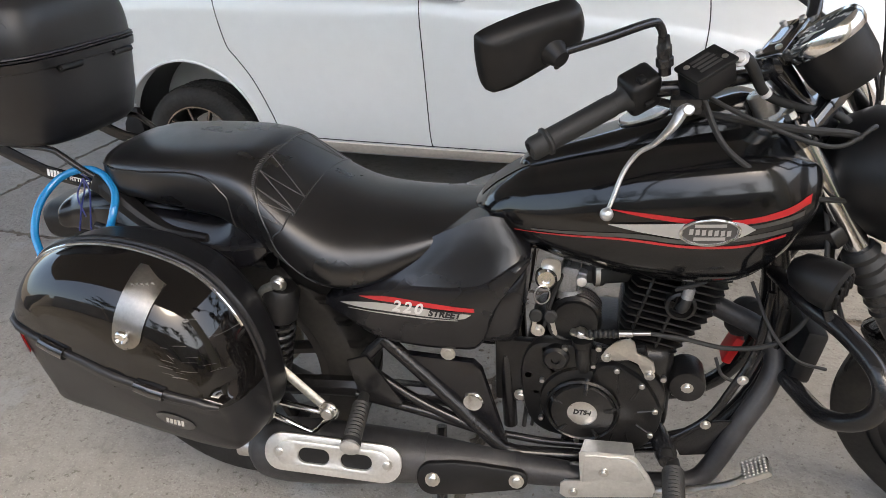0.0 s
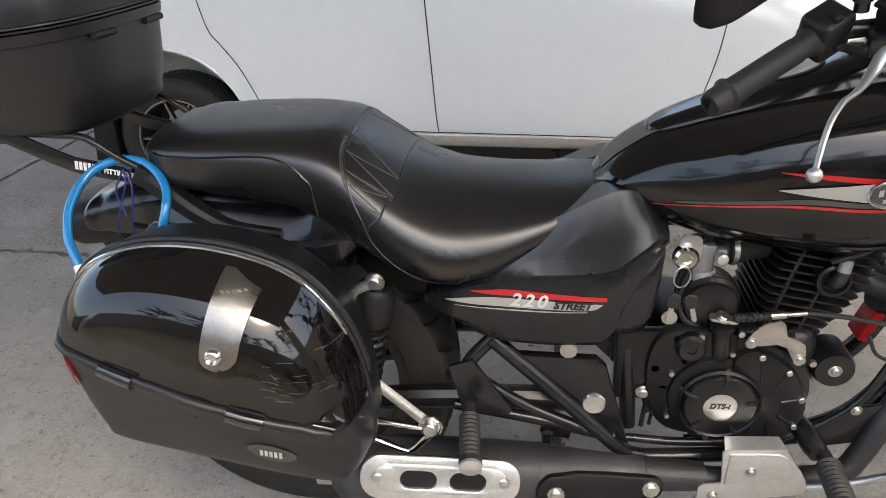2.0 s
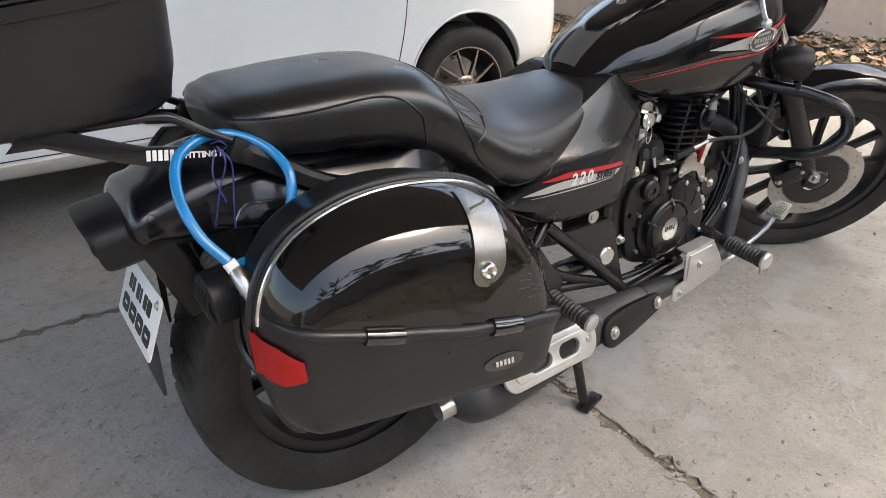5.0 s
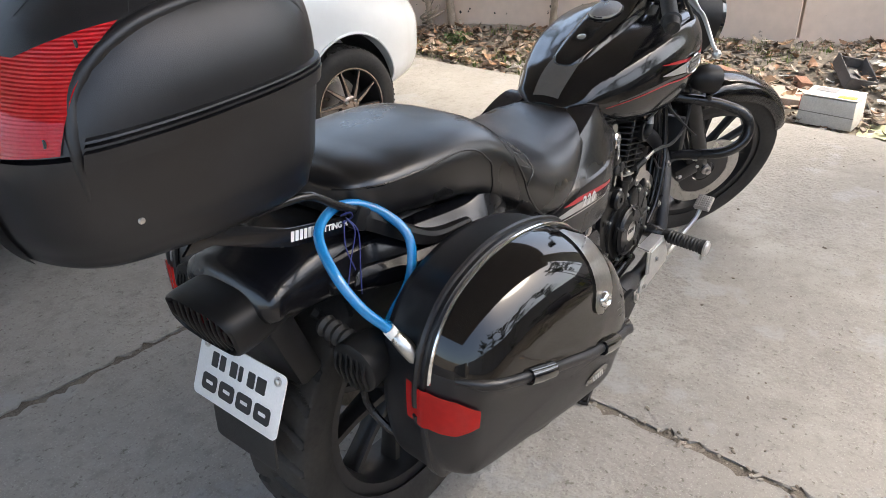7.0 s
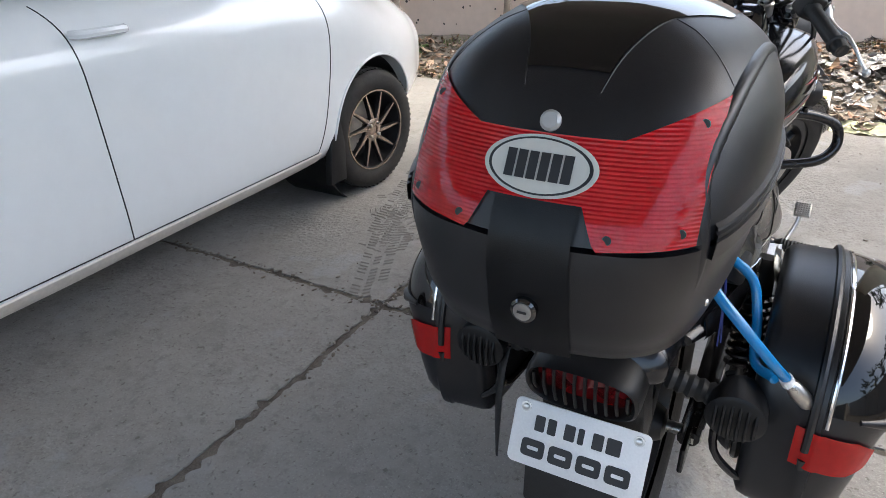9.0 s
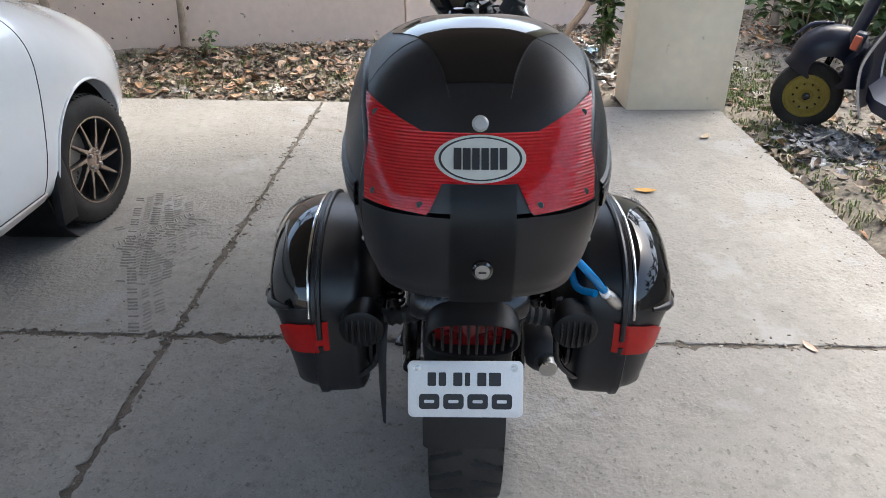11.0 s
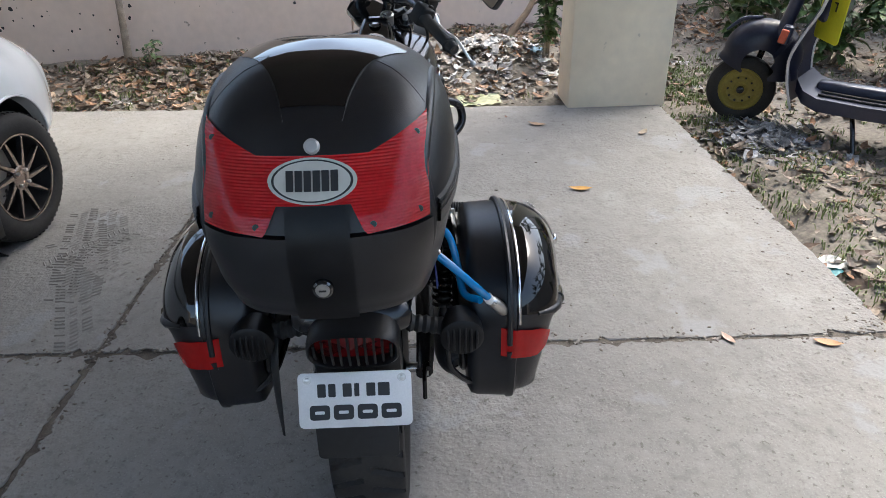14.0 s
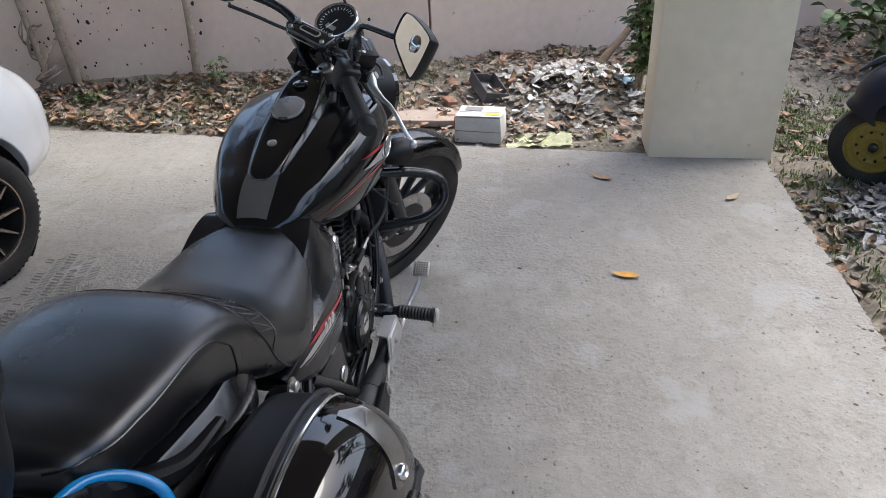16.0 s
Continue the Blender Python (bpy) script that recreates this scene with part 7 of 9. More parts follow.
# ---- luggage ----
CASE_OUT = [(-0.328, 0.404), (-0.350, 0.450), (-0.358, 0.54), (-0.345, 0.618), (-0.302, 0.678), (-0.232, 0.709), (-0.15, 0.716), (-0.06, 0.701), (0.012, 0.667), (0.064, 0.602), (0.090, 0.530), (0.099, 0.45), (0.096, 0.386), (0.068, 0.357), (0.0, 0.360), (-0.1, 0.371), (-0.2, 0.380), (-0.29, 0.390)]
CASE_MID = np.array((-0.135, 0.535))
# inner half: y and scale; outer half: share of the lid's depth
CASE_INNER = [(-0.205, 0.90), (-0.212, 0.955), (-0.225, 0.972), (-0.278, 0.985), (-0.281, 1.0), (-0.293, 1.0), (-0.295, 0.985)]
CASE_STEPS = (0.12, 0.26, 0.40, 0.54, 0.66, 0.77, 0.86, 0.93, 0.975, 1.0)


def hinge_z(x):
    return 0.512 - 0.28 * (x + 0.04)


def case_rings():
    """Rings from the inner side outwards: a boxy lid, rounded most along its top, nearly square at its foot."""
    base = [np.array(p) for p in spline(CASE_OUT, 6, True)]
    n = len(base)
    nrm = []
    for k in range(n):
        t = base[(k + 3) % n] - base[k - 3]
        v = np.array((t[1], -t[0])) / np.hypot(*t)
        nrm.append(v if v @ (base[k] - CASE_MID) > 0 else -v)

    def place(p, y):
        rear = max(0.0, min(1.0, (0.02 - p[0]) / 0.38))
        front = max(0.0, min(1.0, (p[0] - 0.0) / 0.10))
        low = max(0.0, min(1.0, (hinge_z(p[0]) - p[1]) / 0.03)) * 0.007 + max(0.0, hinge_z(p[0]) - p[1]) * 0.22
        deep = (y + 0.295) * (1 - 0.36 * rear ** 2 - 0.10 * front ** 2)
        return Vector((p[0], min(-0.295, -0.295 + deep + low * min(1, -deep / 0.1)) if y < -0.295 else y, p[1]))

    inner = [[Vector((*(CASE_MID + (p - CASE_MID) * f), y)).xzy for p in base] for y, f in CASE_INNER]
    for ring in inner:  # the foot hangs lowest next to the wheel
        for v in ring:
            v.z -= 0.014 * max(0.0, min(1.0, (0.46 - v.z) / 0.06)) * max(0.0, min(1.0, (0.02 - v.x) / 0.15))
    outer = [inner[-1]]
    last = None
    for w in CASE_STEPS:
        last = []
        for p, v in zip(base, nrm):
            r = (0.100 if v[1] > 0 else 0.011) * v[1] ** 2 + (0.050 if v[0] < 0 else (0.075 if p[1] > 0.5 else 0.030)) * v[0] ** 2
            last.append(CASE_MID + (p - CASE_MID) * 0.985 - v * r * (1 - math.sqrt(max(0.0, 1 - w * w))))
        outer.append([place(q, -0.295 - 0.112 * w) for q in last])
    mid = sum(last) / n
    for f, e in ((0.85, 0.003), (0.6, 0.006), (0.35, 0.008), (0.12, 0.009), (0.01, 0.009)):
        outer.append([place(mid + (q - mid) * f, -0.407 - e) for q in last])
    return inner, outer


def side_case(s):
    fl = Matrix.Translation((0, -0.010 if s > 0 else 0.0, 0)) @ Matrix.Diagonal((1, -s, 1, 1))
    inner, outer = case_rings()
    rings = inner + outer[1:]
    n = len(inner[0])
    shell_bm, lid = loft(inner, caps=False), loft(outer, caps=False)
    shell_bm.faces.new([shell_bm.verts.new(q) for q in inner[0]])
    cut = Vector((0.28, 0, 1)).normalized()
    at = Vector((-0.04, 0, hinge_z(-0.04)))
    lower = lid.copy()
    bmesh.ops.bisect_plane(lid, geom=lid.verts[:] + lid.edges[:] + lid.faces[:], plane_co=at, plane_no=cut, clear_inner=True)
    bmesh.ops.bisect_plane(lower, geom=lower.verts[:] + lower.edges[:] + lower.faces[:], plane_co=at, plane_no=cut, clear_outer=True)
    tmp = bpy.data.meshes.new("tmp")
    lower.to_mesh(tmp)
    shell_bm.from_mesh(tmp)
    bpy.data.meshes.remove(tmp)
    lower.free()
    for b in (lid, shell_bm):
        bmesh.ops.remove_doubles(b, verts=b.verts[:], dist=1e-5)
    tree = BVHTree.FromPolygons([tuple(q) for ring in rings for q in ring], [(i * n + j, i * n + (j + 1) % n, (i + 1) * n + (j + 1) % n, (i + 1) * n + j) for i in range(len(rings) - 1) for j in range(n)])
    top = thing("side_case", (-0.135, s * 0.30, 0.39), "glossy black hard side case with steel latch strap", "side case", "side cases")
    shell = part("case_shell", shell_bm, CASE, top, "matte black case body", smooth=50, m=fl)
    lid_ob = part("lid", lid, CASE_GLOSS, top, "gloss black lid with scuffs", smooth=50, m=fl)
    # steel trim along the lid's edge
    base = [Vector(p) for p in rings[6]]
    arc = [p + Vector((0, -0.004, 0)) for p in base if p.z > 0.575]
    arc.sort(key=lambda p: math.atan2(p.z - 0.535, p.x + 0.135))
    part("lid_trim", tube(arc, 0.0032, 8, smooth=False), CHROME, lid_ob, "thin chrome trim strip", m=fl)
    outer = sorted([p + Vector((0, 0.0, 0)) for p in [Vector(q) for q in rings[4]] if p.z > 0.50], key=lambda p: math.atan2(p.z - 0.535, p.x + 0.135))
    part("seal_lip", tube(outer, 0.006, 8, smooth=False), CASE, shell, m=fl)

    def lay(pts, lift):
        return drop_on(tree, pts, (0, 1, 0), lift)

    # latch strap over the lid
    grid = []
    for k in range(25):
        # from the lid's top edge down to a rounded tongue
        t = k / 24
        x, z = -0.046 - 0.027 * t, 0.697 - 0.111 * t
        end = max(0.0, (t - 0.79) / 0.21)
        half = 0.0262 * math.sqrt(max(0.012, 1 - end * end))
        grid.append(lay([(x + half * q, -0.9, z - 0.55 * (1 - t) ** 2 * max(0.0, x + half * q + 0.065)) for q in (-1, -0.5, 0.0, 0.5, 1)], 0.003))
    bm = loft(grid, caps=False, closed=False)
    bmesh.ops.solidify(bm, geom=bm.faces[:], thickness=0.002)
    strap = part("latch_strap", bm, STEEL, top, "brushed steel latch strap", m=fl)
    nrm = Vector((-0.05, -0.95, 0.15)).normalized()
    lk_at = lay([(-0.072, -0.9, 0.609)], 0.004)[0]
    part("lock_barrel", lathe([(0.0125, 0), (0.0125, 0.004), (0.010, 0.008), (0.008, 0.009), (0.005, 0.006), (0.001, 0.006)], lk_at, nrm, 20), CHROME, strap, "chrome lock barrel", m=fl)
    bm = bmesh.new()
    for k in range(5):
        p = lay([(-0.066 + 0.007 * k, -0.9, 0.678 - 0.0005 * k)], 0.0036)[0]
        box((0.0045, 0.0012, 0.008), p, (20, 0, 0), bm=bm)
    part("strap_logo", bm, STEEL, strap, "plain embossed logo bars", m=fl)
    # hinge ridge and the two hinges
    line = [(x, hinge_z(x)) for x in np.linspace(-0.340, 0.066, 22)]
    ridge = lay([(x, -0.9, z) for x, z in line], 0.0)
    part("hinge_ridge", tube(ridge, [0.004] + [0.0085] * 20 + [0.004], 10, smooth=False), CASE, shell, "rounded hinge ridge", m=fl)
    for x in (-0.225, -0.045):
        pts = lay([(x + d, -0.9, hinge_z(x + d)) for d in (-0.024, 0.0, 0.024)], 0.001)
        part("hinge", tube(pts, 0.0125, 10, smooth=False), GLOSS, shell, "gloss black hinge barrel", m=fl)
    # oval maker's plate, plain
    c = (-0.03, 0.434)
    oval = lay([(c[0] + 0.036 * math.cos(a), -0.9, c[1] + 0.018 * math.sin(a) - 0.15 * 0.036 * math.cos(a)) for a in np.linspace(0, 2 * math.pi, 30, endpoint=False)], 0.0015)
    b2 = bmesh.new()
    b2.faces.new([b2.verts.new(p) for p in oval])
    ov = part("oval_badge", b2, GLOSS, shell, "gloss black oval badge", m=fl)
    bm = bmesh.new()
    for k in range(5):
        p = lay([(c[0] - 0.014 + 0.007 * k, -0.9, c[1] + 0.002 - 0.001 * k)], 0.0022)[0]
        box((0.0045, 0.001, 0.010), p, (-10, 0, 0), bm=bm)
    part("badge_bars", bm, SILVER, ov, "plain silver logo bars", m=fl)
    # red reflector wrapped round the rear corner
    grid = []
    for k in range(15):
        t = k / 14
        u = radians(58 * t)
        way = Vector((math.cos(u), math.sin(u), 0))
        start = Vector((-0.26, -0.264, 0)) - way * 0.6
        col = []
        for j in range(7):
            z = 0.515 + 0.062 * j / 6 - 0.016 * t + (0.5 - j / 6) * 0.03 * max(0.0, t - 0.72) / 0.28
            hit = tree.ray_cast(start + Vector((0, 0, z)), way)[0]
            col.append((hit if hit else start + way * 0.5 + Vector((0, 0, z))) - way * 0.0045)
        grid.append(col)
    bm = loft(grid, caps=False, closed=False)
    bmesh.ops.solidify(bm, geom=bm.faces[:], thickness=0.002)
    part("reflector", bm, LENS_SIDE, top, "red wrap-around reflector", m=fl)
    # scuffs on the front shoulder of the lid
    rnd = random.Random(5 + s)
    bm = bmesh.new()
    for k in range(26):
        x, z = 0.03 + rnd.uniform(-0.04, 0.04), 0.58 + rnd.uniform(-0.05, 0.05)
        ln = rnd.uniform(0.006, 0.022)
        pts = lay([(x - ln / 2, -0.9, z + ln * 0.1), (x, -0.9, z), (x + ln / 2, -0.9, z - ln * 0.18)], 0.0004)
        tube(pts, rnd.uniform(0.0002, 0.0005), 4, bm=bm, smooth=False)
    part("scuffs", bm, THREAD, lid_ob, "pale scuff marks", m=fl)
    # carrier frame behind
    part("case_carrier", tube([(-0.31, -0.17, 0.60), (-0.31, -0.196, 0.50), (-0.26, -0.198, 0.42), (-0.05, -0.198, 0.40), (0.03, -0.195, 0.46)], 0.007, 8, 5), FRAME, top, "black carrier tube", m=fl)
    return top


side_case(-1)
side_case(1)

# ---- top case ----
tc = thing("top_case", (-0.50, 0, 0.815), "large matte black top case with red rear reflector", "top case")
# z, middle x, half length, half width, corner power
TC = [(0.812, -0.505, 0.125, 0.108), (0.820, -0.505, 0.152, 0.132), (0.845, -0.506, 0.172, 0.151), (0.89, -0.508, 0.182, 0.165), (0.935, -0.508, 0.184, 0.174), (0.952, -0.506, 0.183, 0.1755),
      (0.966, -0.503, 0.180, 0.175), (1.00, -0.494, 0.170, 0.172), (1.035, -0.484, 0.157, 0.163), (1.068, -0.474, 0.138, 0.147), (1.094, -0.466, 0.112, 0.121), (1.112, -0.462, 0.082, 0.090), (1.123, -0.460, 0.050, 0.056), (1.128, -0.460, 0.012, 0.014)]
PLAN = [(-1.0, 0.0), (-0.975, 0.32), (-0.89, 0.62), (-0.70, 0.83), (-0.36, 0.945), (0.05, 1.0), (0.55, 0.985), (0.86, 0.84), (0.98, 0.5), (1.0, 0.0)]
PLAN = [tuple(q) for q in spline(PLAN + [(x, -y) for x, y in PLAN[-2:0:-1]], 4, True)]


def tc_ring(z, grow=0.0):
    cx, a, b = curve_keys(TC, z)
    ring = []
    for px, py in PLAN:
        x = cx + (a + grow) * px
        ring.append(Vector((x, (b + grow) * py, z + 0.08 * (x + 0.69) * max(0, min(1, (z - 0.82) / 0.08)) * max(0, min(1, (1.123 - z) / 0.14)))))
    return ring


zs = list(np.linspace(0.812, 0.948, 16))
low = part("case_base", loft([tc_ring(z) for z in zs] + [tc_ring(0.948, -0.012)]), CASE, tc, "matte black lower shell", smooth=50)
zs = list(np.linspace(0.953, 1.128, 30))
upper = part("case_lid", loft([tc_ring(0.953, -0.012)] + [tc_ring(z) for z in zs]), CASE, tc, "matte black domed lid", smooth=50)
arc = [k for k, q in enumerate(PLAN) if q[0] > -0.74]  # the band runs round the sides and the front
part("seam_band", loft([[tc_ring(z, g)[k] for k in arc] for z, g in ((0.9365, -0.002), (0.938, 0.0045), (0.9535, 0.0055), (0.955, 0.0005), (0.9565, 0.005), (0.959, 0.005), (0.9605, 0.0005), (0.962, 0.0045), (0.964, 0.004), (0.967, -0.002))], caps=False, closed=False), CASE, low, "raised double-ribbed seam band")
tcb = loft([tc_ring(z) for z in np.linspace(0.812, 1.128, 60)])
TCT = tree_of(tcb)
tcb.free()


def back_patch(ys, lo, hi, lift, nz=10, thick=0.003):
    grid = []
    for y in ys:
        grid.append(drop_on(TCT, [(-1.2, y, lo(y) + (hi(y) - lo(y)) * k / nz) for k in range(nz + 1)], (1, 0, 0), lift))
    bm = loft(grid, caps=False, closed=False)
    if thick:
        bmesh.ops.solidify(bm, geom=bm.faces[:], thickness=thick)
    return bm


def red_hi(y):
    return 1.034 + max(0.0, abs(y) - 0.066) * 0.42


def red_lo(y):
    a = abs(y)
    return 0.984 if a < 0.043 else (0.984 - (a - 0.043) / 0.016 * 0.033 if a < 0.059 else 0.951 + 0.09 * (a - 0.059))


lens = part("reflector", back_patch(np.linspace(-0.1335, 0.1335, 60), red_lo, red_hi, 0.003), LENS_RED, tc, "broad red ribbed reflector")
for y, z in ((-0.121, 1.046), (0.121, 1.046), (-0.122, 0.968), (0.122, 0.968), (-0.068, 0.961), (0.068, 0.961)):
    p = drop_on(TCT, [(-1.2, y, z)], (1, 0, 0), 0.0022)[0]
    part("reflector_screw", lathe([(0.0043, 0), (0.004, 0.0012), (0.001, 0.0012)], p, (-1, 0, 0.2), 12), INK, lens)
oval = [(0.0515 * math.cos(a), 1.0085 + 0.0235 * math.sin(a)) for a in np.linspace(0, 2 * math.pi, 48, endpoint=False)]
for f, lift, mt, lab in ((1.0, 0.0045, BADGE, "pale oval badge"), (0.91, 0.0052, INK, "black inner line"), (0.85, 0.0058, BADGE, "pale badge field")):
    b2 = bmesh.new()
    b2.faces.new([b2.verts.new(p) for p in drop_on(TCT, [(-1.2, y * f, 1.0085 + (z - 1.0085) * f) for y, z in oval], (1, 0, 0), lift)])
    part("badge", b2, mt, lens, lab)
for k in range(6):
    y = 0.0255 - 0.0102 * k
    ps = drop_on(TCT, [(-1.2, y + dy, z) for dy, z in ((-0.0042, 0.998), (0.0042, 0.998), (0.0042, 1.019), (-0.0042, 1.019))], (1, 0, 0), 0.0066)
    b2 = bmesh.new()
    b2.faces.new([b2.verts.new(p) for p in ps])
    part("badge_bar", b2, INK, lens, "plain black logo bar")
p = drop_on(TCT, [(-1.2, 0.0, 1.043)], (1, 0, 0), 0.001)[0]
part("button", lathe([(0.0095, 0), (0.0095, 0.003), (0.007, 0.005), (0.001, 0.005)], p, (-0.9, 0, 0.45), 20), SILVER, tc, "round silver button")
# latch handle, escutcheon and lock
handle = part("latch_handle", back_patch(np.linspace(-0.041, 0.033, 12), lambda y: 0.909, lambda y: 0.982, 0.007, 8, 0.008), CASE, tc, "flat black latch handle")
part("latch_panel", back_patch(np.linspace(-0.042, 0.034, 12), lambda y: 0.828, lambda y: 0.909, 0.0035, 8, 0.005), CASE, tc, "black lock panel")
part("latch_slot", back_patch(np.linspace(-0.026, 0.018, 6), lambda y: 0.906, lambda y: 0.910, 0.0075, 1, 0.002), INK, tc)
p = drop_on(TCT, [(-1.2, -0.004, 0.886)], (1, 0, 0), 0.004)[0]
lk = part("lock", lathe([(0.0125, 0), (0.0125, 0.006), (0.010, 0.008)], p, (-1, 0, 0), 22), GLOSS, tc, "round keyed lock")
part("lock_face", lathe([(0.0088, 0.006), (0.0088, 0.009), (0.001, 0.0095)], p, (-1, 0, 0), 20), STEEL, lk)
part("keyway", box((0.001, 0.009, 0.0022), p + Vector((-0.0098, 0, 0))), INK, lk)
# gloss panel on the crown
grid = []
for x in np.linspace(-0.600, -0.352, 26):
    half = 0.038 + 0.034 * max(0, (x + 0.60) / 0.08) ** 1.3 if x < -0.52 else min(0.072 + 0.55 * (x + 0.52), 0.112)
    grid.append(drop_on(TCT, [(x, half * q / 8, 1.4) for q in range(-8, 9)], (0, 0, -1), 0.0012))
part("crown_panel", loft(grid, caps=False, closed=False), CASE_GLOSS, tc, "gloss black crown panel", smooth=60)
# side grooves, lid creases, hinges
for s in (-1, 1):
    pts = drop_on(TCT, [(x, s * y, 1.4) for x, y in spline([(-0.615, 0.035), (-0.58, 0.045), (-0.54, 0.062), (-0.52, 0.072)], 5)], (0, 0, -1), -0.0003)
    part("lid_crease", tube(pts, 0.0009, 6, smooth=False), CASE, upper)
    pts = drop_on(TCT, [(x, s * y, 1.4) for x, y in spline([(-0.52, 0.072), (-0.53, 0.10), (-0.56, 0.14)], 5)], (0, 0, -1), -0.0003)
    part("lid_crease", tube(pts, 0.0009, 6, smooth=False), CASE, upper)
    edge = spline([(-0.638, 0.900), (-0.640, 0.945), (-0.635, 0.985), (-0.618, 1.018), (-0.585, 1.046), (-0.535, 1.067), (-0.47, 1.077), (-0.41, 1.073), (-0.368, 1.048), (-0.352, 1.0)], 6)
    pts = drop_on(TCT, [(x, s * 0.6, z) for x, z in edge], (0, -s, 0), -0.0055)
    part("panel_edge", tube(pts, [0.003 + 0.0065 * math.sin(math.pi * min(1.0, 0.05 + 0.95 * k / (len(pts) - 1))) ** 0.6 for k in range(len(pts))], 12, smooth=False), CASE, upper, "rounded rim of the side panel")
    hp = drop_on(TCT, [(0.3, s * 0.075, 0.962)], (-1, 0, 0), 0.004)[0]
    part("hinge", tube([hp + Vector((0, -0.028, 0)), hp + Vector((0, 0.028, 0))], 0.006, 10, smooth=False), PLASTIC, low, "black hinge")
    for dy in (-0.024, 0.024):
        part("hinge_pin", lathe([(0.003, -0.003), (0.0035, 0.003), (0.001, 0.004)], hp + Vector((0, dy, 0)), (0, math.copysign(1, dy), 0), 8), STEEL, low)
for s in (-1, 1):
    p = drop_on(TCT, [(-0.598, s * 0.6, 0.876)], (0, -s, 0), 0.0)[0]
    part("rivet", lathe([(0.004, 0), (0.003, 0.002), (0.001, 0.0025)], p, (0, s, 0), 10), STEEL, low)

# ---- cable lock and ties ----
loop = [(-0.366, -0.238, 0.655), (-0.385, -0.216, 0.692), (-0.387, -0.180, 0.736), (-0.365, -0.138, 0.772), (-0.320, -0.120, 0.787), (-0.276, -0.124, 0.780), (-0.243, -0.146, 0.754), (-0.237, -0.176, 0.720), (-0.264, -0.190, 0.668), (-0.318, -0.198, 0.634), (-0.356, -0.226, 0.640)]
hang = [max(0.0, min(1.0, (z - 0.64) / 0.14)) for x, y, z in loop]
loop = [(x + 0.012 - 0.014 * w, y + 0.004 * w, z - 0.008 - 0.005 * w) for (x, y, z), w in zip(loop, hang)]
cl = thing("cable_lock", (-0.32, -0.20, 0.65), "bright blue sleeved cable lock hanging from the rack", "cable lock")
part("cable", tube(loop, 0.0072, 14, 8), BLUE, cl, "bright blue translucent cable sleeve")
for k, way in ((0, Vector((0.35, -0.4, -0.8))),):
    a = Vector(loop[k])
    part("collar", tube([a, a + way.normalized() * 0.014], 0.0090, 14, smooth=False), WHITE, cl, "white collar")
la, lb = Vector((-0.351, -0.244, 0.637)), Vector((-0.341, -0.273, 0.603))
part("lock_body", tube([la, la.lerp(lb, 0.15), la.lerp(lb, 0.5), lb.lerp(la, 0.1), lb], [0.008, 0.0105, 0.0115, 0.0108, 0.008], 18, smooth=False), STEEL, cl, "bright steel lock barrel")
tie = thing("string_tie", (-0.33, -0.13, 0.70), "dark blue string knotted round the rack", "string")
for pts in ([(-0.335, -0.132, 0.775), (-0.330, -0.142, 0.755), (-0.345, -0.145, 0.72), (-0.362, -0.148, 0.67)], [(-0.335, -0.132, 0.775), (-0.322, -0.140, 0.75), (-0.330, -0.146, 0.70), (-0.336, -0.150, 0.66)], [(-0.338, -0.131, 0.772), (-0.35, -0.142, 0.74), (-0.34, -0.146, 0.70)], [(-0.34, -0.126, 0.778), (-0.33, -0.136, 0.782), (-0.322, -0.13, 0.77), (-0.335, -0.124, 0.765)]):
    part("strand", tube([(x + 0.022, y, z - 0.012) for x, y, z in pts], 0.0015, 6, 6, flat=0.6), BLUE_TIE, tie)


# ---- scooter ----
scoot = thing("scooter", (2.45, -2.35, -0.04), "dark blue old scooter with ochre front rim standing in the dirt", "scooter")
SH = Vector((2.60, -2.02, 0.145))


def turned(deg, at=SH):
    return Matrix.Translation(at) @ Matrix.Rotation(radians(deg), 4, "Z")


WH, BODY = turned(64), turned(48)  # x forward, -y to the yard, z up
tyre = lathe([(0.118, -0.036), (0.135, -0.046), (0.168, -0.047), (0.186, -0.034), (0.191, -0.012), (0.191, 0.012), (0.186, 0.034), (0.168, 0.047), (0.135, 0.046), (0.118, 0.036)], (0, 0, 0), (0, 1, 0), 48, closed=True)
wheel = part("front_wheel", tyre, RUBBER, scoot, "dusty black tyre", m=WH)
rim = lathe([(0.121, 0.030), (0.123, 0.040), (0.117, 0.042), (0.108, 0.030), (0.098, 0.026), (0.086, 0.034), (0.078, 0.036), (0.060, 0.028), (0.040, 0.030), (0.030, 0.040), (0.001, 0.040)], (0, 0, 0), (0, 1, 0), 48)
part("rim", rim, YELLOW_RIM, wheel, "ochre painted steel rim", m=WH)
part("hub_nut", lathe([(0.022, 0.036), (0.020, 0.056), (0.012, 0.060), (0.001, 0.060)], (0, 0, 0), (0, 1, 0), 16), FRAME, wheel, m=WH)
for k in range(10):
    a = 2 * math.pi * k / 10
    part("rim_nut", lathe([(0.007, 0.0), (0.006, 0.008), (0.001, 0.008)], (0.069 * math.cos(a), 0.030, 0.069 * math.sin(a)), (0, 1, 0), 6), FRAME, wheel, m=WH)
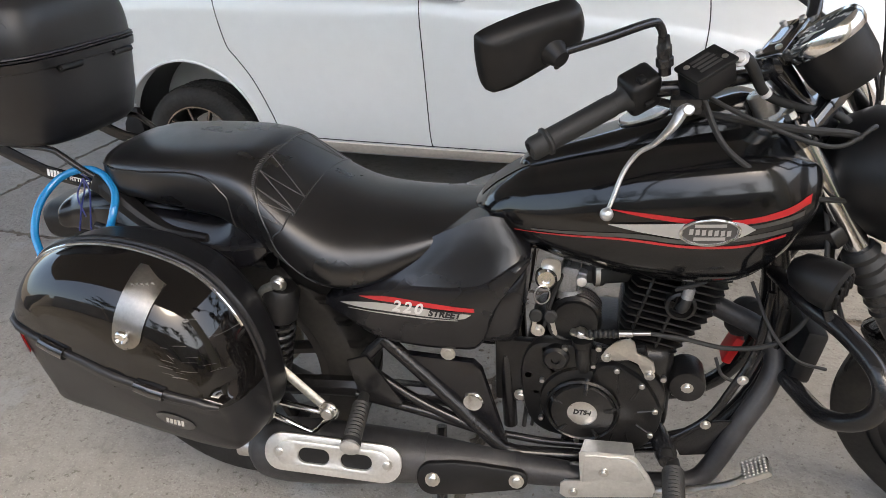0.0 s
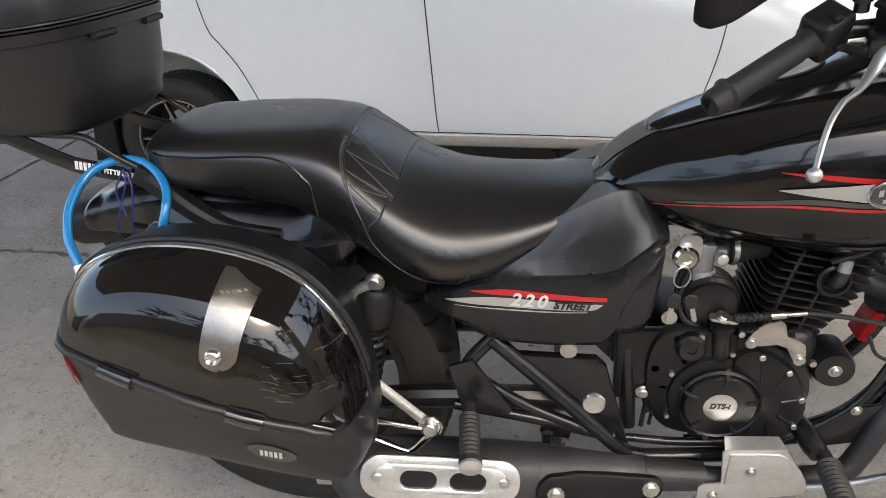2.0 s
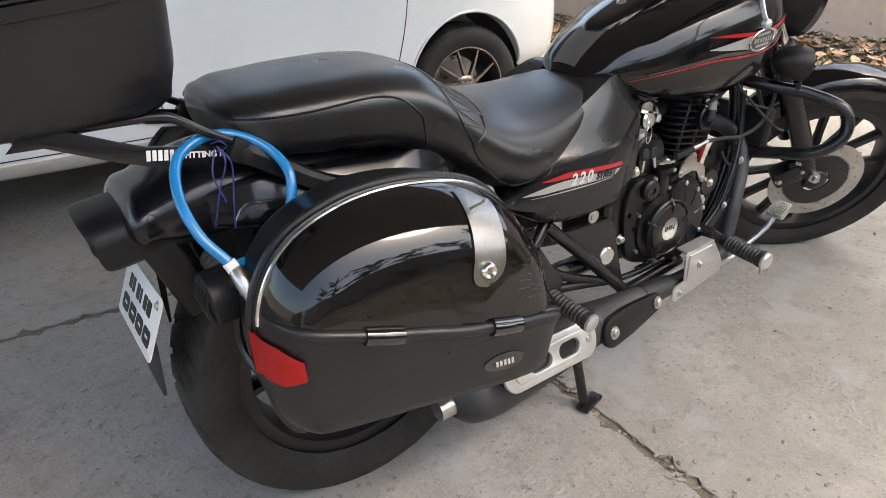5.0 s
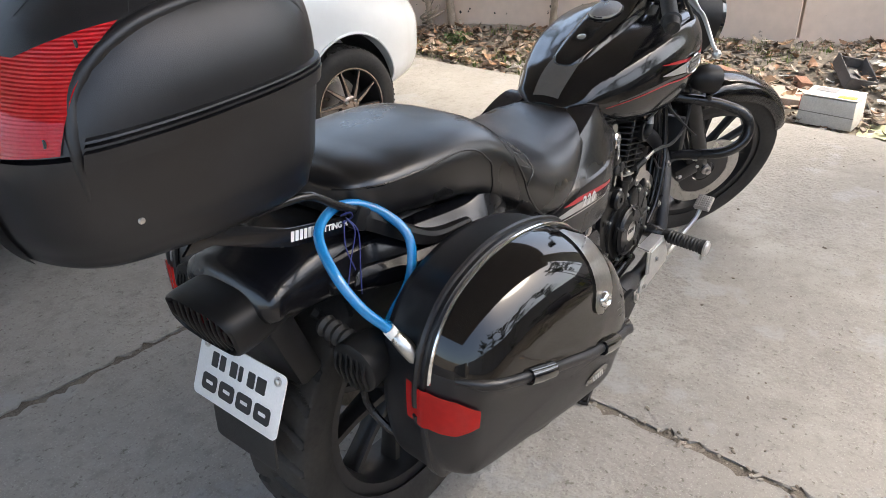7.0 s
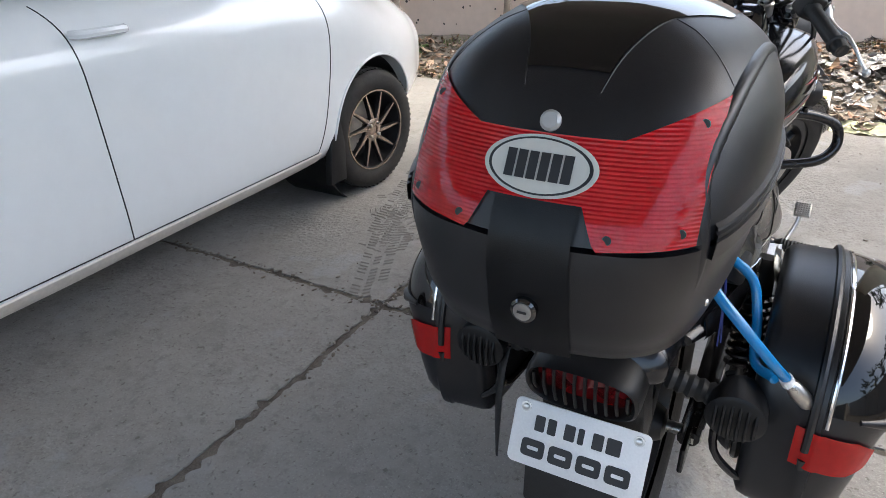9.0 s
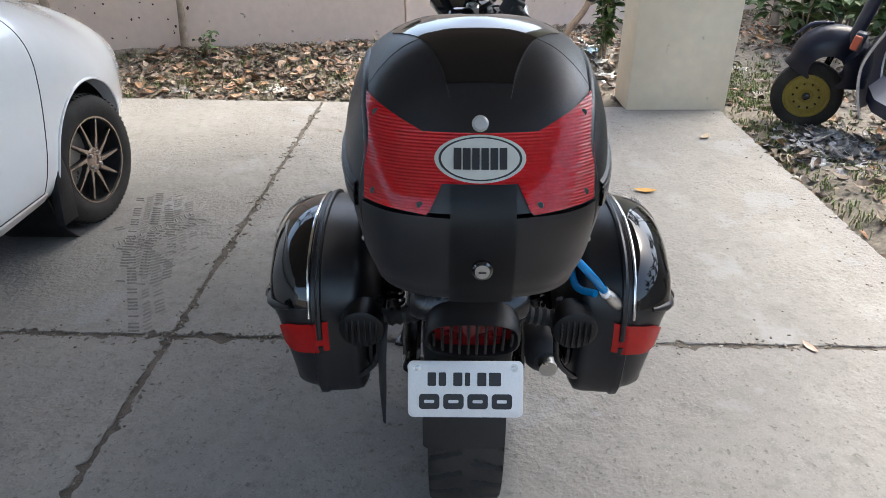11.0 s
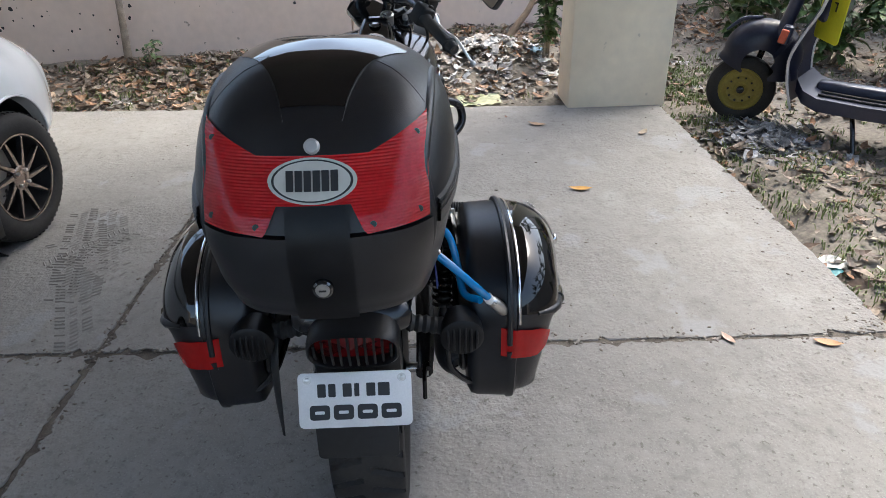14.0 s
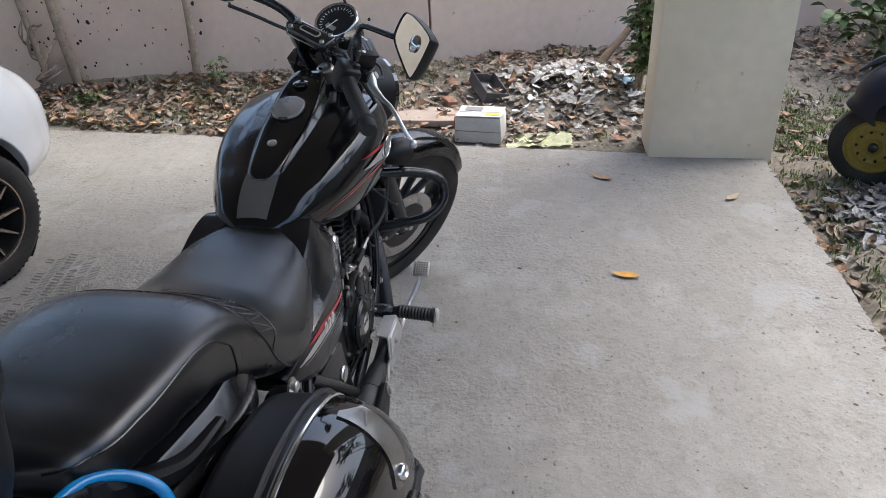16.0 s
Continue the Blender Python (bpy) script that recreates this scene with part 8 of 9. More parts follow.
# front mudguard: a deep rounded hood
rows = []
for k in range(25):
    u = radians(28 + 150 * k / 24)
    r = 0.225 + 0.095 * math.sin(max(0.0, min(1.0, (k - 2) / 20)) * math.pi) ** 0.8 + 0.02 * k / 24
    mid = Vector((-0.045 + r * math.cos(u), 0, 0.075 + r * math.sin(u)))
    w = 0.055 + 0.055 * math.sin(math.pi * min(1.0, (k + 2) / 18)) ** 0.6 if k < 16 else 0.11
    out = Vector((math.cos(u), 0, math.sin(u)))
    ring = []
    for j in range(15):
        t = -1 + 2 * j / 14
        ring.append(mid + Vector((0, w * math.sin(t * 1.5) * 1.0, 0)) - out * (0.115 * (1 - math.cos(t * 1.5)) + (0.05 if abs(t) == 1 else 0)))
    rows.append(ring)
bm = loft(rows, caps=False, closed=False)
bmesh.ops.solidify(bm, geom=bm.faces[:], thickness=0.004)
guard = part("front_mudguard", bm, SCOOT_BLUE, scoot, "rounded dark blue mudguard", m=WH)
part("mudguard_crest", tube([(0.13, 0, 0.325), (0.05, 0, 0.39), (-0.05, 0, 0.405)], [0.006, 0.012, 0.008], 8), SCOOT_BLUE, guard, m=WH)
part("fork_link", tube([(0.0, -0.06, 0.0), (-0.05, -0.075, 0.10), (-0.10, -0.07, 0.30)], 0.018, 10), FRAME, scoot, m=WH)
part("steering_column", tube([(-0.16, 0, 0.30), (-0.30, 0, 0.90)], 0.035, 14, smooth=False), SCOOT_BLUE, scoot, m=BODY)


# leg shield, curved across, with a pale edge trim
def shield(t, q):
    z = -0.02 + 0.88 * t
    a = -0.34 + 0.05 * math.sin(math.pi * min(1, t * 1.7)) - 0.19 * max(0, t - 0.32) - 0.05 * abs(q) ** 2 * 0
    w = 0.17 + 0.075 * math.sin(math.pi * min(1.0, 0.12 + t * 0.8)) - 0.05 * max(0, t - 0.75) * 4
    return Vector((a + 0.045 * (1 - q * q), w * q, z))


grid = [[shield(k / 20, -1 + j / 8) for j in range(17)] for k in range(21)]
bm = loft(grid, caps=False, closed=False)
bmesh.ops.solidify(bm, geom=bm.faces[:], thickness=0.006)
leg = part("leg_shield", bm, SCOOT_BLUE, scoot, "dark blue curved leg shield", m=BODY)
for s in (-1, 1):
    part("edge_trim", tube([shield(k / 20, s) for k in range(21)], 0.0075, 8, smooth=False), mat("dull_white_trim", (0.50, 0.48, 0.46), 0.4, 0.3, var=0.15), leg, "dull white edge trim", m=BODY)
part("glove_box", box((0.10, 0.30, 0.26), (-0.42, 0, 0.56), (0, -10, 0), 0.03, 3), SCOOT_BLUE, leg, m=BODY)
sign_m = BODY @ pose(-0.43, 0.16, 0.47, 90, 4, 138)
sign = part("yellow_panel", plate(rounded(0.20, 0.24, 0.02), 0.006), YELLOW, leg, "yellow panel with a dark mark", m=sign_m)
bm = box((0.010, 0.045, 0.001), (0.025, 0.055, 0.007))
box((0.028, 0.008, 0.001), (0.016, 0.074, 0.007), bm=bm)
part("panel_mark", bm, INK, sign, m=sign_m)
bm = bmesh.new()
for k in range(6):
    p = shield(0.70 + 0.035 * k, 0.93)
    box((0.002, 0.010, 0.018), p + Vector((0.006, 0.004, 0)), bm=bm)
part("maker_bars", bm, WHITE, leg, "plain pale lettering bars", m=BODY)
lamp = part("indicator", box((0.055, 0.075, 0.10), (-0.225, 0.135, 0.355), (0, -12, 12), 0.016, 3), SCOOT_BLUE, scoot, m=BODY)
part("orange_lens", box((0.040, 0.030, 0.075), (-0.222, 0.172, 0.352), (0, -12, 12), 0.010, 3), ORANGE, lamp, "orange lens", m=BODY)
# floorboard with ribs, and the body behind
bm = loft([[Vector((x, q * w, z)) for q in (-1, -0.9, 0.9, 1)] + [Vector((x, q * (w - 0.012), z - 0.07)) for q in (1, 0.9, -0.9, -1)] for x, w, z in ((-0.33, 0.15, 0.14), (-0.38, 0.19, 0.09), (-0.46, 0.21, 0.065), (-0.7, 0.215, 0.06), (-0.95, 0.20, 0.065))])
board = part("floorboard", bm, SCOOT_BLUE, scoot, "dark blue floorboard", m=BODY)
for s in (-0.15, -0.08, 0.08, 0.15):
    part("floor_strip", tube([(-0.45, s, 0.072), (-0.70, s, 0.067), (-0.92, s, 0.07)], 0.007, 6), RUBBER, board, m=BODY)
part("tunnel", box((0.55, 0.10, 0.07), (-0.68, 0, 0.08), (0, 0, 0), 0.025, 3), SCOOT_BLUE, board, m=BODY)
rear = Form([(-1.62, 0.06, 0.25, 0.36, 0.12, 2.2, 2.2), (-1.5, 0.18, 0.26, 0.47, 0.05, 2.4, 2.4), (-1.25, 0.23, 0.26, 0.52, 0.0, 2.6, 2.4), (-1.0, 0.19, 0.26, 0.50, 0.0, 2.6, 2.6), (-0.86, 0.11, 0.24, 0.44, 0.02, 2.4, 2.4)])
part("rear_body", rear.mesh(24, 28), SCOOT_BLUE, scoot, "bulbous dark blue rear body", m=BODY)
part("seat", box((0.60, 0.24, 0.09), (-1.2, 0, 0.56), (0, 0, 0), 0.035, 3), LEATHER, scoot, "black seat", m=BODY)
part("rear_wheel", lathe([(0.118, -0.036), (0.135, -0.046), (0.168, -0.047), (0.191, -0.012), (0.191, 0.012), (0.168, 0.047), (0.135, 0.046), (0.118, 0.036), (0.02, 0.02), (0.02, -0.02)], (-1.27, 0, 0.0), (0, 1, 0), 36, closed=True), RUBBER, scoot, m=BODY)
part("stand", tube([(-0.62, 0.10, 0.0), (-0.66, 0.16, -0.10), (-0.69, 0.19, -0.195)], 0.012, 8), FRAME, scoot, "bent side stand", m=BODY)
for s in (-1, 1):
    part("handlebar", tube([(-0.31, 0, 0.93), (-0.30, s * 0.16, 0.96), (-0.33, s * 0.32, 0.95)], [0.03, 0.024, 0.018], 12), SCOOT_BLUE, scoot, m=BODY)


# ---- litter and plants ----
def mesh_stuff(name, verts, faces, material, label, category, smooth=False):
    me = bpy.data.meshes.new(name)
    me.from_pydata(verts, [], faces)
    me.materials.append(material)
    if smooth:
        me.polygons.foreach_set("use_smooth", [True] * len(me.polygons))
    ob = new(name, me)
    return tagged(ob, label, category, kind="stuff")


def leaf_rows(size, wide, curl, fold, rnd):
    """A curled dry leaf: rows of three points along its rib."""
    rows = []
    for k, w in enumerate((0.05, 0.75, 1.0, 0.72, 0.04)):
        x = (k / 4 - 0.5) * size
        z = curl * size * ((k / 4 - 0.5) ** 2) * 4
        h = wide * size * w / 2
        jit = rnd.uniform(0.8, 1.2)
        rows.append(((x, -h * jit, z + fold * h), (x, 0, z), (x, h, z + fold * h * jit)))
    return rows


def add_leaf(verts, faces, m, rows):
    b = len(verts)
    for r in rows:
        for p in r:
            verts.append((m @ Vector(p))[:])
    for k in range(len(rows) - 1):
        for j in range(2):
            faces.append((b + 3 * k + j, b + 3 * k + j + 1, b + 3 * k + j + 4, b + 3 * k + j + 3))


DRY = island_mat("dry_leaves", [(0.204, 0.140, 0.096), (0.090, 0.061, 0.045), (0.324, 0.262, 0.198), (0.144, 0.104, 0.077), (0.300, 0.159, 0.083), (0.408, 0.354, 0.288), (0.108, 0.085, 0.070), (0.240, 0.189, 0.141), (0.180, 0.146, 0.128)], 0.75)
SCRAP = island_mat("pale_scraps", [(0.62, 0.61, 0.60), (0.30, 0.27, 0.24), (0.70, 0.70, 0.70), (0.20, 0.18, 0.16), (0.52, 0.50, 0.47), (0.24, 0.20, 0.17)], 0.7)
ASH = island_mat("grey_ash_scraps", [(0.34, 0.34, 0.34), (0.10, 0.10, 0.10), (0.48, 0.47, 0.46), (0.06, 0.06, 0.06), (0.24, 0.24, 0.25), (0.17, 0.16, 0.15)], 0.8)
STONE = island_mat("yard_stones", [(0.20, 0.175, 0.15), (0.11, 0.09, 0.075), (0.30, 0.275, 0.245), (0.15, 0.125, 0.10)], 0.95)
GREEN = island_mat("green_leaves", [(0.045, 0.085, 0.022), (0.075, 0.13, 0.03), (0.03, 0.06, 0.018), (0.10, 0.15, 0.045), (0.055, 0.10, 0.03)], 0.55)
GRASS = island_mat("grass_blades", [(0.13, 0.18, 0.05), (0.08, 0.12, 0.032), (0.19, 0.20, 0.08), (0.10, 0.15, 0.04)], 0.7)


def yard_spot(rnd, tight=False):
    """A place on the open dirt: the strip before the wall, or the yard beside the slab."""
    while True:
        if rnd.random() < 0.47:
            y = rnd.uniform(-1.4, 3.6)
            x = rnd.uniform(2.93 + 0.05 * (y + 1.6), 4.5 - 0.21 * y if y > 0.42 else 4.55 - 0.37 * (y - 0.42))
        else:
            x = rnd.uniform(-1.2, 5.6)
            y = -1.66 - abs(rnd.gauss(0, 1.15)) if x < 2.8 else rnd.uniform(-4.6, -1.2)
            if 2.7 < x < 3.2 and y > -1.7:
                continue
        dense = noise.noise(Vector((x * 1.1, y * 1.1, 7.7))) + 0.6 * noise.noise(Vector((x * 3, y * 3, 2.2)))
        if dense > rnd.uniform(-0.75, 0.35) - (0.25 if x > 2.8 else 0):
            return x, y


rnd = random.Random(21)
verts, faces = [], []
for k in range(9500):
    x, y = yard_spot(rnd)
    if y < -1.7 and x < 3 and rnd.random() < 0.45:
        continue
    size = rnd.uniform(0.03, 0.10) * (1.0 if rnd.random() < 0.6 else 0.6)
    m = pose(x, y, ground_z(x, y) + rnd.uniform(0.004, 0.03), rnd.gauss(0, 16), rnd.gauss(0, 16), rnd.uniform(0, 360))
    add_leaf(verts, faces, m, leaf_rows(size, rnd.uniform(0.32, 0.62), rnd.uniform(-0.15, 0.35), rnd.uniform(-0.3, 0.7), rnd))
BIG = island_mat("large_dry_leaves", [(0.30, 0.17, 0.10), (0.37, 0.24, 0.16), (0.23, 0.115, 0.065), (0.43, 0.32, 0.23), (0.33, 0.19, 0.09), (0.20, 0.12, 0.085)], 0.7)
bigv, bigf = [], []
for k in range(460):
    x, y = yard_spot(rnd)
    if x < 2.9 and rnd.random() < 0.5:
        continue
    size = rnd.uniform(0.055, 0.11)
    m = pose(x, y, ground_z(x, y) + rnd.uniform(0.015, 0.045), rnd.gauss(0, 18), rnd.gauss(0, 18), rnd.uniform(0, 360))
    add_leaf(bigv, bigf, m, leaf_rows(size, rnd.uniform(0.4, 0.7), rnd.uniform(-0.2, 0.4), rnd.uniform(-0.3, 0.8), rnd))
mesh_stuff("large_leaves", bigv, bigf, BIG, "large curled orange-brown leaves on the dirt", "leaves")
mesh_stuff("leaf_litter", verts, faces, DRY, "dry brown fallen leaves scattered over the dirt", "leaves")

verts, faces = [], []
one = bmesh.new()
bmesh.ops.create_icosphere(one, subdivisions=1, radius=1.0)
one.verts.index_update()
BALL = [v.co.copy() for v in one.verts]
BALLF = [tuple(v.index for v in f.verts) for f in one.faces]
one.free()
for k in range(5200):
    x, y = yard_spot(rnd)
    r = min(0.035, 0.004 + rnd.expovariate(150))
    m = Matrix.Translation((x, y, ground_z(x, y) + r * 0.3)) @ Matrix.Rotation(rnd.uniform(0, 6), 4, "Z") @ Matrix.Diagonal((r, r * rnd.uniform(0.6, 1), r * rnd.uniform(0.4, 0.8), 1))
    b = len(verts)
    verts += [(m @ (p * rnd.uniform(0.8, 1.15)))[:] for p in BALL]
    faces += [tuple(b + i for i in f) for f in BALLF]
mesh_stuff("gravel", verts, faces, STONE, "small stones and clods strewn over the dirt", "gravel")


def crumpled(rnd, size, n=5):
    """A crumpled sheet as a small grid."""
    ph = [rnd.uniform(0, 6) for _ in range(4)]
    out = []
    for i in range(n):
        for j in range(n):
            u, v = (i / (n - 1) - 0.5), (j / (n - 1) - 0.5)
            z = 0.07 * math.sin(7 * u + ph[0]) * math.cos(6 * v + ph[1]) + 0.05 * math.sin(11 * v + ph[2]) + rnd.uniform(-0.025, 0.025)
            rim = 0.16 if i in (0, n - 1) or j in (0, n - 1) else 0.05
            out.append(Vector(((u + rnd.uniform(-rim, rim)) * size, (v + rnd.uniform(-rim, rim)) * size * 0.75, (z + 0.07) * size)))
    return out, [(i * n + j, (i + 1) * n + j, (i + 1) * n + j + 1, i * n + j + 1) for i in range(n - 1) for j in range(n - 1)]


def heap(name, n, cx, cy, sx, sy, high, size, material, label, category, seed):
    rnd = random.Random(seed)
    verts, faces = [], []
    for k in range(n):
        x, y = cx + rnd.gauss(0, sx), cy + rnd.gauss(0, sy)
        lift = high * math.exp(-((x - cx) / sx) ** 2 / 2 - ((y - cy) / sy) ** 2 / 2)
        m = pose(x, y, ground_z(x, y) + rnd.uniform(0.1, 1.0) * lift, rnd.gauss(0, 25), rnd.gauss(0, 25), rnd.uniform(0, 360))
        pts, fs = crumpled(rnd, rnd.uniform(0.4, 1.2) * size, 4)
        b = len(verts)
        verts += [(m @ p)[:] for p in pts]
        faces += [tuple(b + i for i in f) for f in fs]
    return mesh_stuff(name, verts, faces, material, label, category)


heap("ash_heap", 420, 2.24, -2.02, 0.17, 0.17, 0.05, 0.07, ASH, "grey and black burnt paper scraps in a heap", "ash heap", 3)
heap("rubbish_heap", 85, 3.80, -0.62, 0.17, 0.24, 0.08, 0.09, SCRAP, "white torn paper and plastic in a heap", "rubbish heap", 4)
heap("rubbish_heap", 230, 3.72, -0.55, 0.34, 0.34, 0.03, 0.05, SCRAP, "small pale torn scraps strewn over the dirt", "rubbish heap", 12)
heap("rubbish_heap", 34, 3.55, -0.80, 0.25, 0.22, 0.03, 0.07, SCRAP, "grey torn scraps strewn on dirt", "rubbish heap", 8)


def scrap(x, y, size, material, label, seed):
    rnd = random.Random(seed)
    pts, fs = crumpled(rnd, size, 7)
    bm = bmesh.new()
    vs = [bm.verts.new(p) for p in pts]
    for f in fs:
        bm.faces.new([vs[i] for i in f])
    bmesh.ops.solidify(bm, geom=bm.faces[:], thickness=0.0012)
    low = min(v.co.z for v in bm.verts)
    z = max(ground_z(x + dx, y + dy) for dx in (-0.04, 0, 0.04) for dy in (-0.04, 0, 0.04))
    ob = put("paper_scrap", bm, material, smooth=50, m=pose(x, y, z - low - 0.004, 0, 0, seed * 47))
    tagged(ob, label, "paper scrap", "paper scraps in the yard")


for k, (x, y, s) in enumerate(((3.28, 1.20, 0.15), (3.25, 1.85, 0.12), (3.14, 1.92, 0.10), (3.45, 0.62, 0.14), (3.30, 2.35, 0.13), (3.42, -0.42, 0.11), (3.62, -1.02, 0.13), (3.40, -0.92, 0.09), (4.02, -0.45, 0.20), (3.95, -0.25, 0.16), (3.35, 2.72, 0.10), (3.9, 0.75, 0.09), (0.93, -1.74, 0.11), (0.42, -1.95, 0.12), (3.2, -2.0, 0.09), (3.5, -2.35, 0.14), (3.7, -2.05, 0.12), (4.2, -1.6, 0.15), (4.05, -0.62, 0.26), (3.92, -0.75, 0.22), (4.0, -0.35, 0.24), (3.85, -0.5, 0.20), (3.55, -0.62, 0.15), (3.30, -0.62, 0.12), (3.45, -1.05, 0.12), (3.60, -0.30, 0.10))):
    scrap(x, y, s, SCRAP if k % 3 else WHITE, "crumpled white paper scrap lying on the dirt", k + 1)
scrap(3.78, -0.98, 0.16, mat("pale_blue_plastic", (0.38, 0.52, 0.62), 0.35, var=0.2), "crumpled pale blue plastic bag on the dirt", 31)
scrap(0.90, -1.70, 0.10, mat("turquoise_wrapper", (0.10, 0.42, 0.45), 0.3, var=0.3), "crumpled turquoise wrapper beside the slab", 33)

# carton and the yellow cloth beside it
bx = thing("carton", (3.10, -0.14, -0.03), "dented off-white carton with yellow and grey print on top", "box")
cm = pose(3.12, -0.14, 0.035, 0, 0, -4)
part("carton_body", box((0.20, 0.27, 0.145), (0, 0, 0), (0, 0, 0), 0.006, 2, taper=(0.94, 0.96)), PAPER, bx, m=cm)
part("flap", box((0.10, 0.262, 0.004), (-0.045, 0, 0.0765), (0, 4, 0), 0.001, 1), PAPER, bx, m=cm)
part("flap", box((0.095, 0.258, 0.004), (0.052, 0, 0.078), (0, -3, 0), 0.001, 1), PAPER, bx, m=cm)
part("red_stripe", box((0.11, 0.003, 0.13), (-0.02, 0.136, 0), (0, 0, 0)), RED_PLASTIC, bx, "faded red side print", m=cm)
# thin strip across the side, coloured darker than the paper
part("crease", box((0.004, 0.262, 0.004), (-0.0975, 0, -0.006), (1, 0, 0)), mat("carton_fold", (0.20, 0.19, 0.17), 0.85, var=0.2), bx, "dark fold across the side", m=cm)
part("top_print", box((0.055, 0.085, 0.002), (-0.045, -0.075, 0.0805), (0, 4, 6)), mat("yellow_print", (0.62, 0.52, 0.08), 0.7, var=0.25), bx, "yellow print on the flap", m=cm)
part("top_print", box((0.06, 0.10, 0.002), (0.045, 0.045, 0.0815), (0, -3, -4)), mat("grey_print", (0.20, 0.20, 0.21), 0.7, var=0.2), bx, "grey print on the flap", m=cm)
rnd = random.Random(9)
bm = bmesh.new()
g = [[bm.verts.new((2.985 + 0.20 * i / 9 + rnd.uniform(-0.01, 0.01), -0.30 - 0.36 * j / 15 + rnd.uniform(-0.008, 0.008), 0.0)) for j in range(16)] for i in range(10)]
for i in range(9):
    for j in range(15):
        bm.faces.new((g[i][j], g[i + 1][j], g[i + 1][j + 1], g[i][j + 1]))
for v in bm.verts:
    v.co.z = ground_z(v.co.x, v.co.y) + 0.016 + 0.016 * noise.noise(Vector((v.co.x * 22, v.co.y * 22, 1.3)))
bmesh.ops.solidify(bm, geom=bm.faces[:], thickness=0.002)
tagged(put("cloth", bm, mat("pale_yellow_cloth", (0.70, 0.71, 0.50), 0.85, var=0.15, vscale=15)), "crumpled pale yellow cloth lying on the dirt", "cloth")
# stone slab, brick pieces and the broken tray
gz = ground_z(3.36, 0.20)
tagged(put("stone_slab", box((0.34, 0.52, 0.04), (3.40, 0.20, gz + 0.022), (2, 3, 8), 0.006, 2), mat("pale_stone", (0.34, 0.28, 0.24), 0.9, var=0.2, vscale=8, bump=0.4)), "flat pale paving slab lying in the dirt", "stone slab")
for x, y, a, s in ((3.34, 0.05, 20, 0.07), (3.28, 0.42, 50, 0.06), (3.55, 0.55, 75, 0.09), (3.15, 0.50, 10, 0.05), (3.62, 0.12, 35, 0.07)):
    tagged(put("brick_piece", box((s * 1.6, s, s * 0.7), (x, y, ground_z(x, y) + s * 0.3), (6, -8, a), 0.006, 2), mat("old_brick", (0.24, 0.13, 0.09), 0.9, var=0.3, vscale=12, bump=0.5)), "broken brick piece lying in the dirt", "brick", "brick pieces")
tray = thing("tray", (3.72, -0.10, 0.12), "broken dark grey plastic tray lying tilted", "tray")
tm = pose(3.74, -0.12, ground_z(3.74, -0.12) + 0.05, 12, -20, 30)
for s, at in (((0.26, 0.16, 0.006), (0, 0, -0.04)), ((0.26, 0.006, 0.08), (0, -0.08, 0)), ((0.26, 0.006, 0.08), (0, 0.08, 0)), ((0.006, 0.16, 0.08), (-0.13, 0, 0)), ((0.006, 0.16, 0.06), (0.13, 0, -0.01))):
    part("tray_side", box(s, at, (0, 0, 0), 0.002, 1), mat("grey_tray", (0.09, 0.09, 0.095), 0.6, var=0.2, dust=0.4), tray, m=tm)


def slab_leaf(x, y, size, turn, color, label, seed):
    rnd = random.Random(seed)
    verts, faces = [], []
    rows = leaf_rows(size, 0.42, 0.12, 0.35, rnd)
    add_leaf(verts, faces, pose(x, y, 0, 0, 0, turn), rows)
    bm = bmesh.new()
    vs = [bm.verts.new(v) for v in verts]
    for f in faces:
        bm.faces.new([vs[i] for i in f])
    bmesh.ops.subdivide_edges(bm, edges=bm.edges[:], cuts=1, smooth=0.8)
    bmesh.ops.solidify(bm, geom=bm.faces[:], thickness=0.0008)
    low = min(v.co.z for v in bm.verts)
    bmesh.ops.translate(bm, vec=(0, 0, 0.0005 - low), verts=bm.verts[:])
    tagged(put("fallen_leaf", bm, mat("leaf", color, 0.6, var=0.25, vscale=40), smooth=60), label, "leaf", "fallen leaves on the slab")


slab_leaf(1.535, -0.855, 0.105, 80, (0.52, 0.27, 0.055), "orange dry leaf lying on the concrete", 1)
slab_leaf(2.46, -0.80, 0.11, 60, (0.34, 0.22, 0.14), "brown curled leaf lying on the concrete", 2)
slab_leaf(2.27, -1.36, 0.10, 140, (0.30, 0.24, 0.17), "grey-brown dry leaf lying on the concrete", 3)
slab_leaf(0.355, -1.075, 0.065, 20, (0.50, 0.35, 0.27), "pale pinkish leaf lying by the joint", 4)
slab_leaf(0.31, -1.37, 0.085, 70, (0.46, 0.26, 0.13), "curled orange-brown leaf at the joint", 5)
slab_leaf(2.62, -0.64, 0.04, 10, (0.20, 0.09, 0.06), "small dark leaf lying on the concrete", 6)
slab_leaf(-0.42, -0.62, 0.035, 40, (0.45, 0.44, 0.34), "small pale leaf lying on the concrete", 7)
slab_leaf(2.35, 0.65, 0.05, 40, (0.26, 0.17, 0.11), "small brown leaf lying on the concrete", 8)
rnd = random.Random(77)
verts, faces = [], []
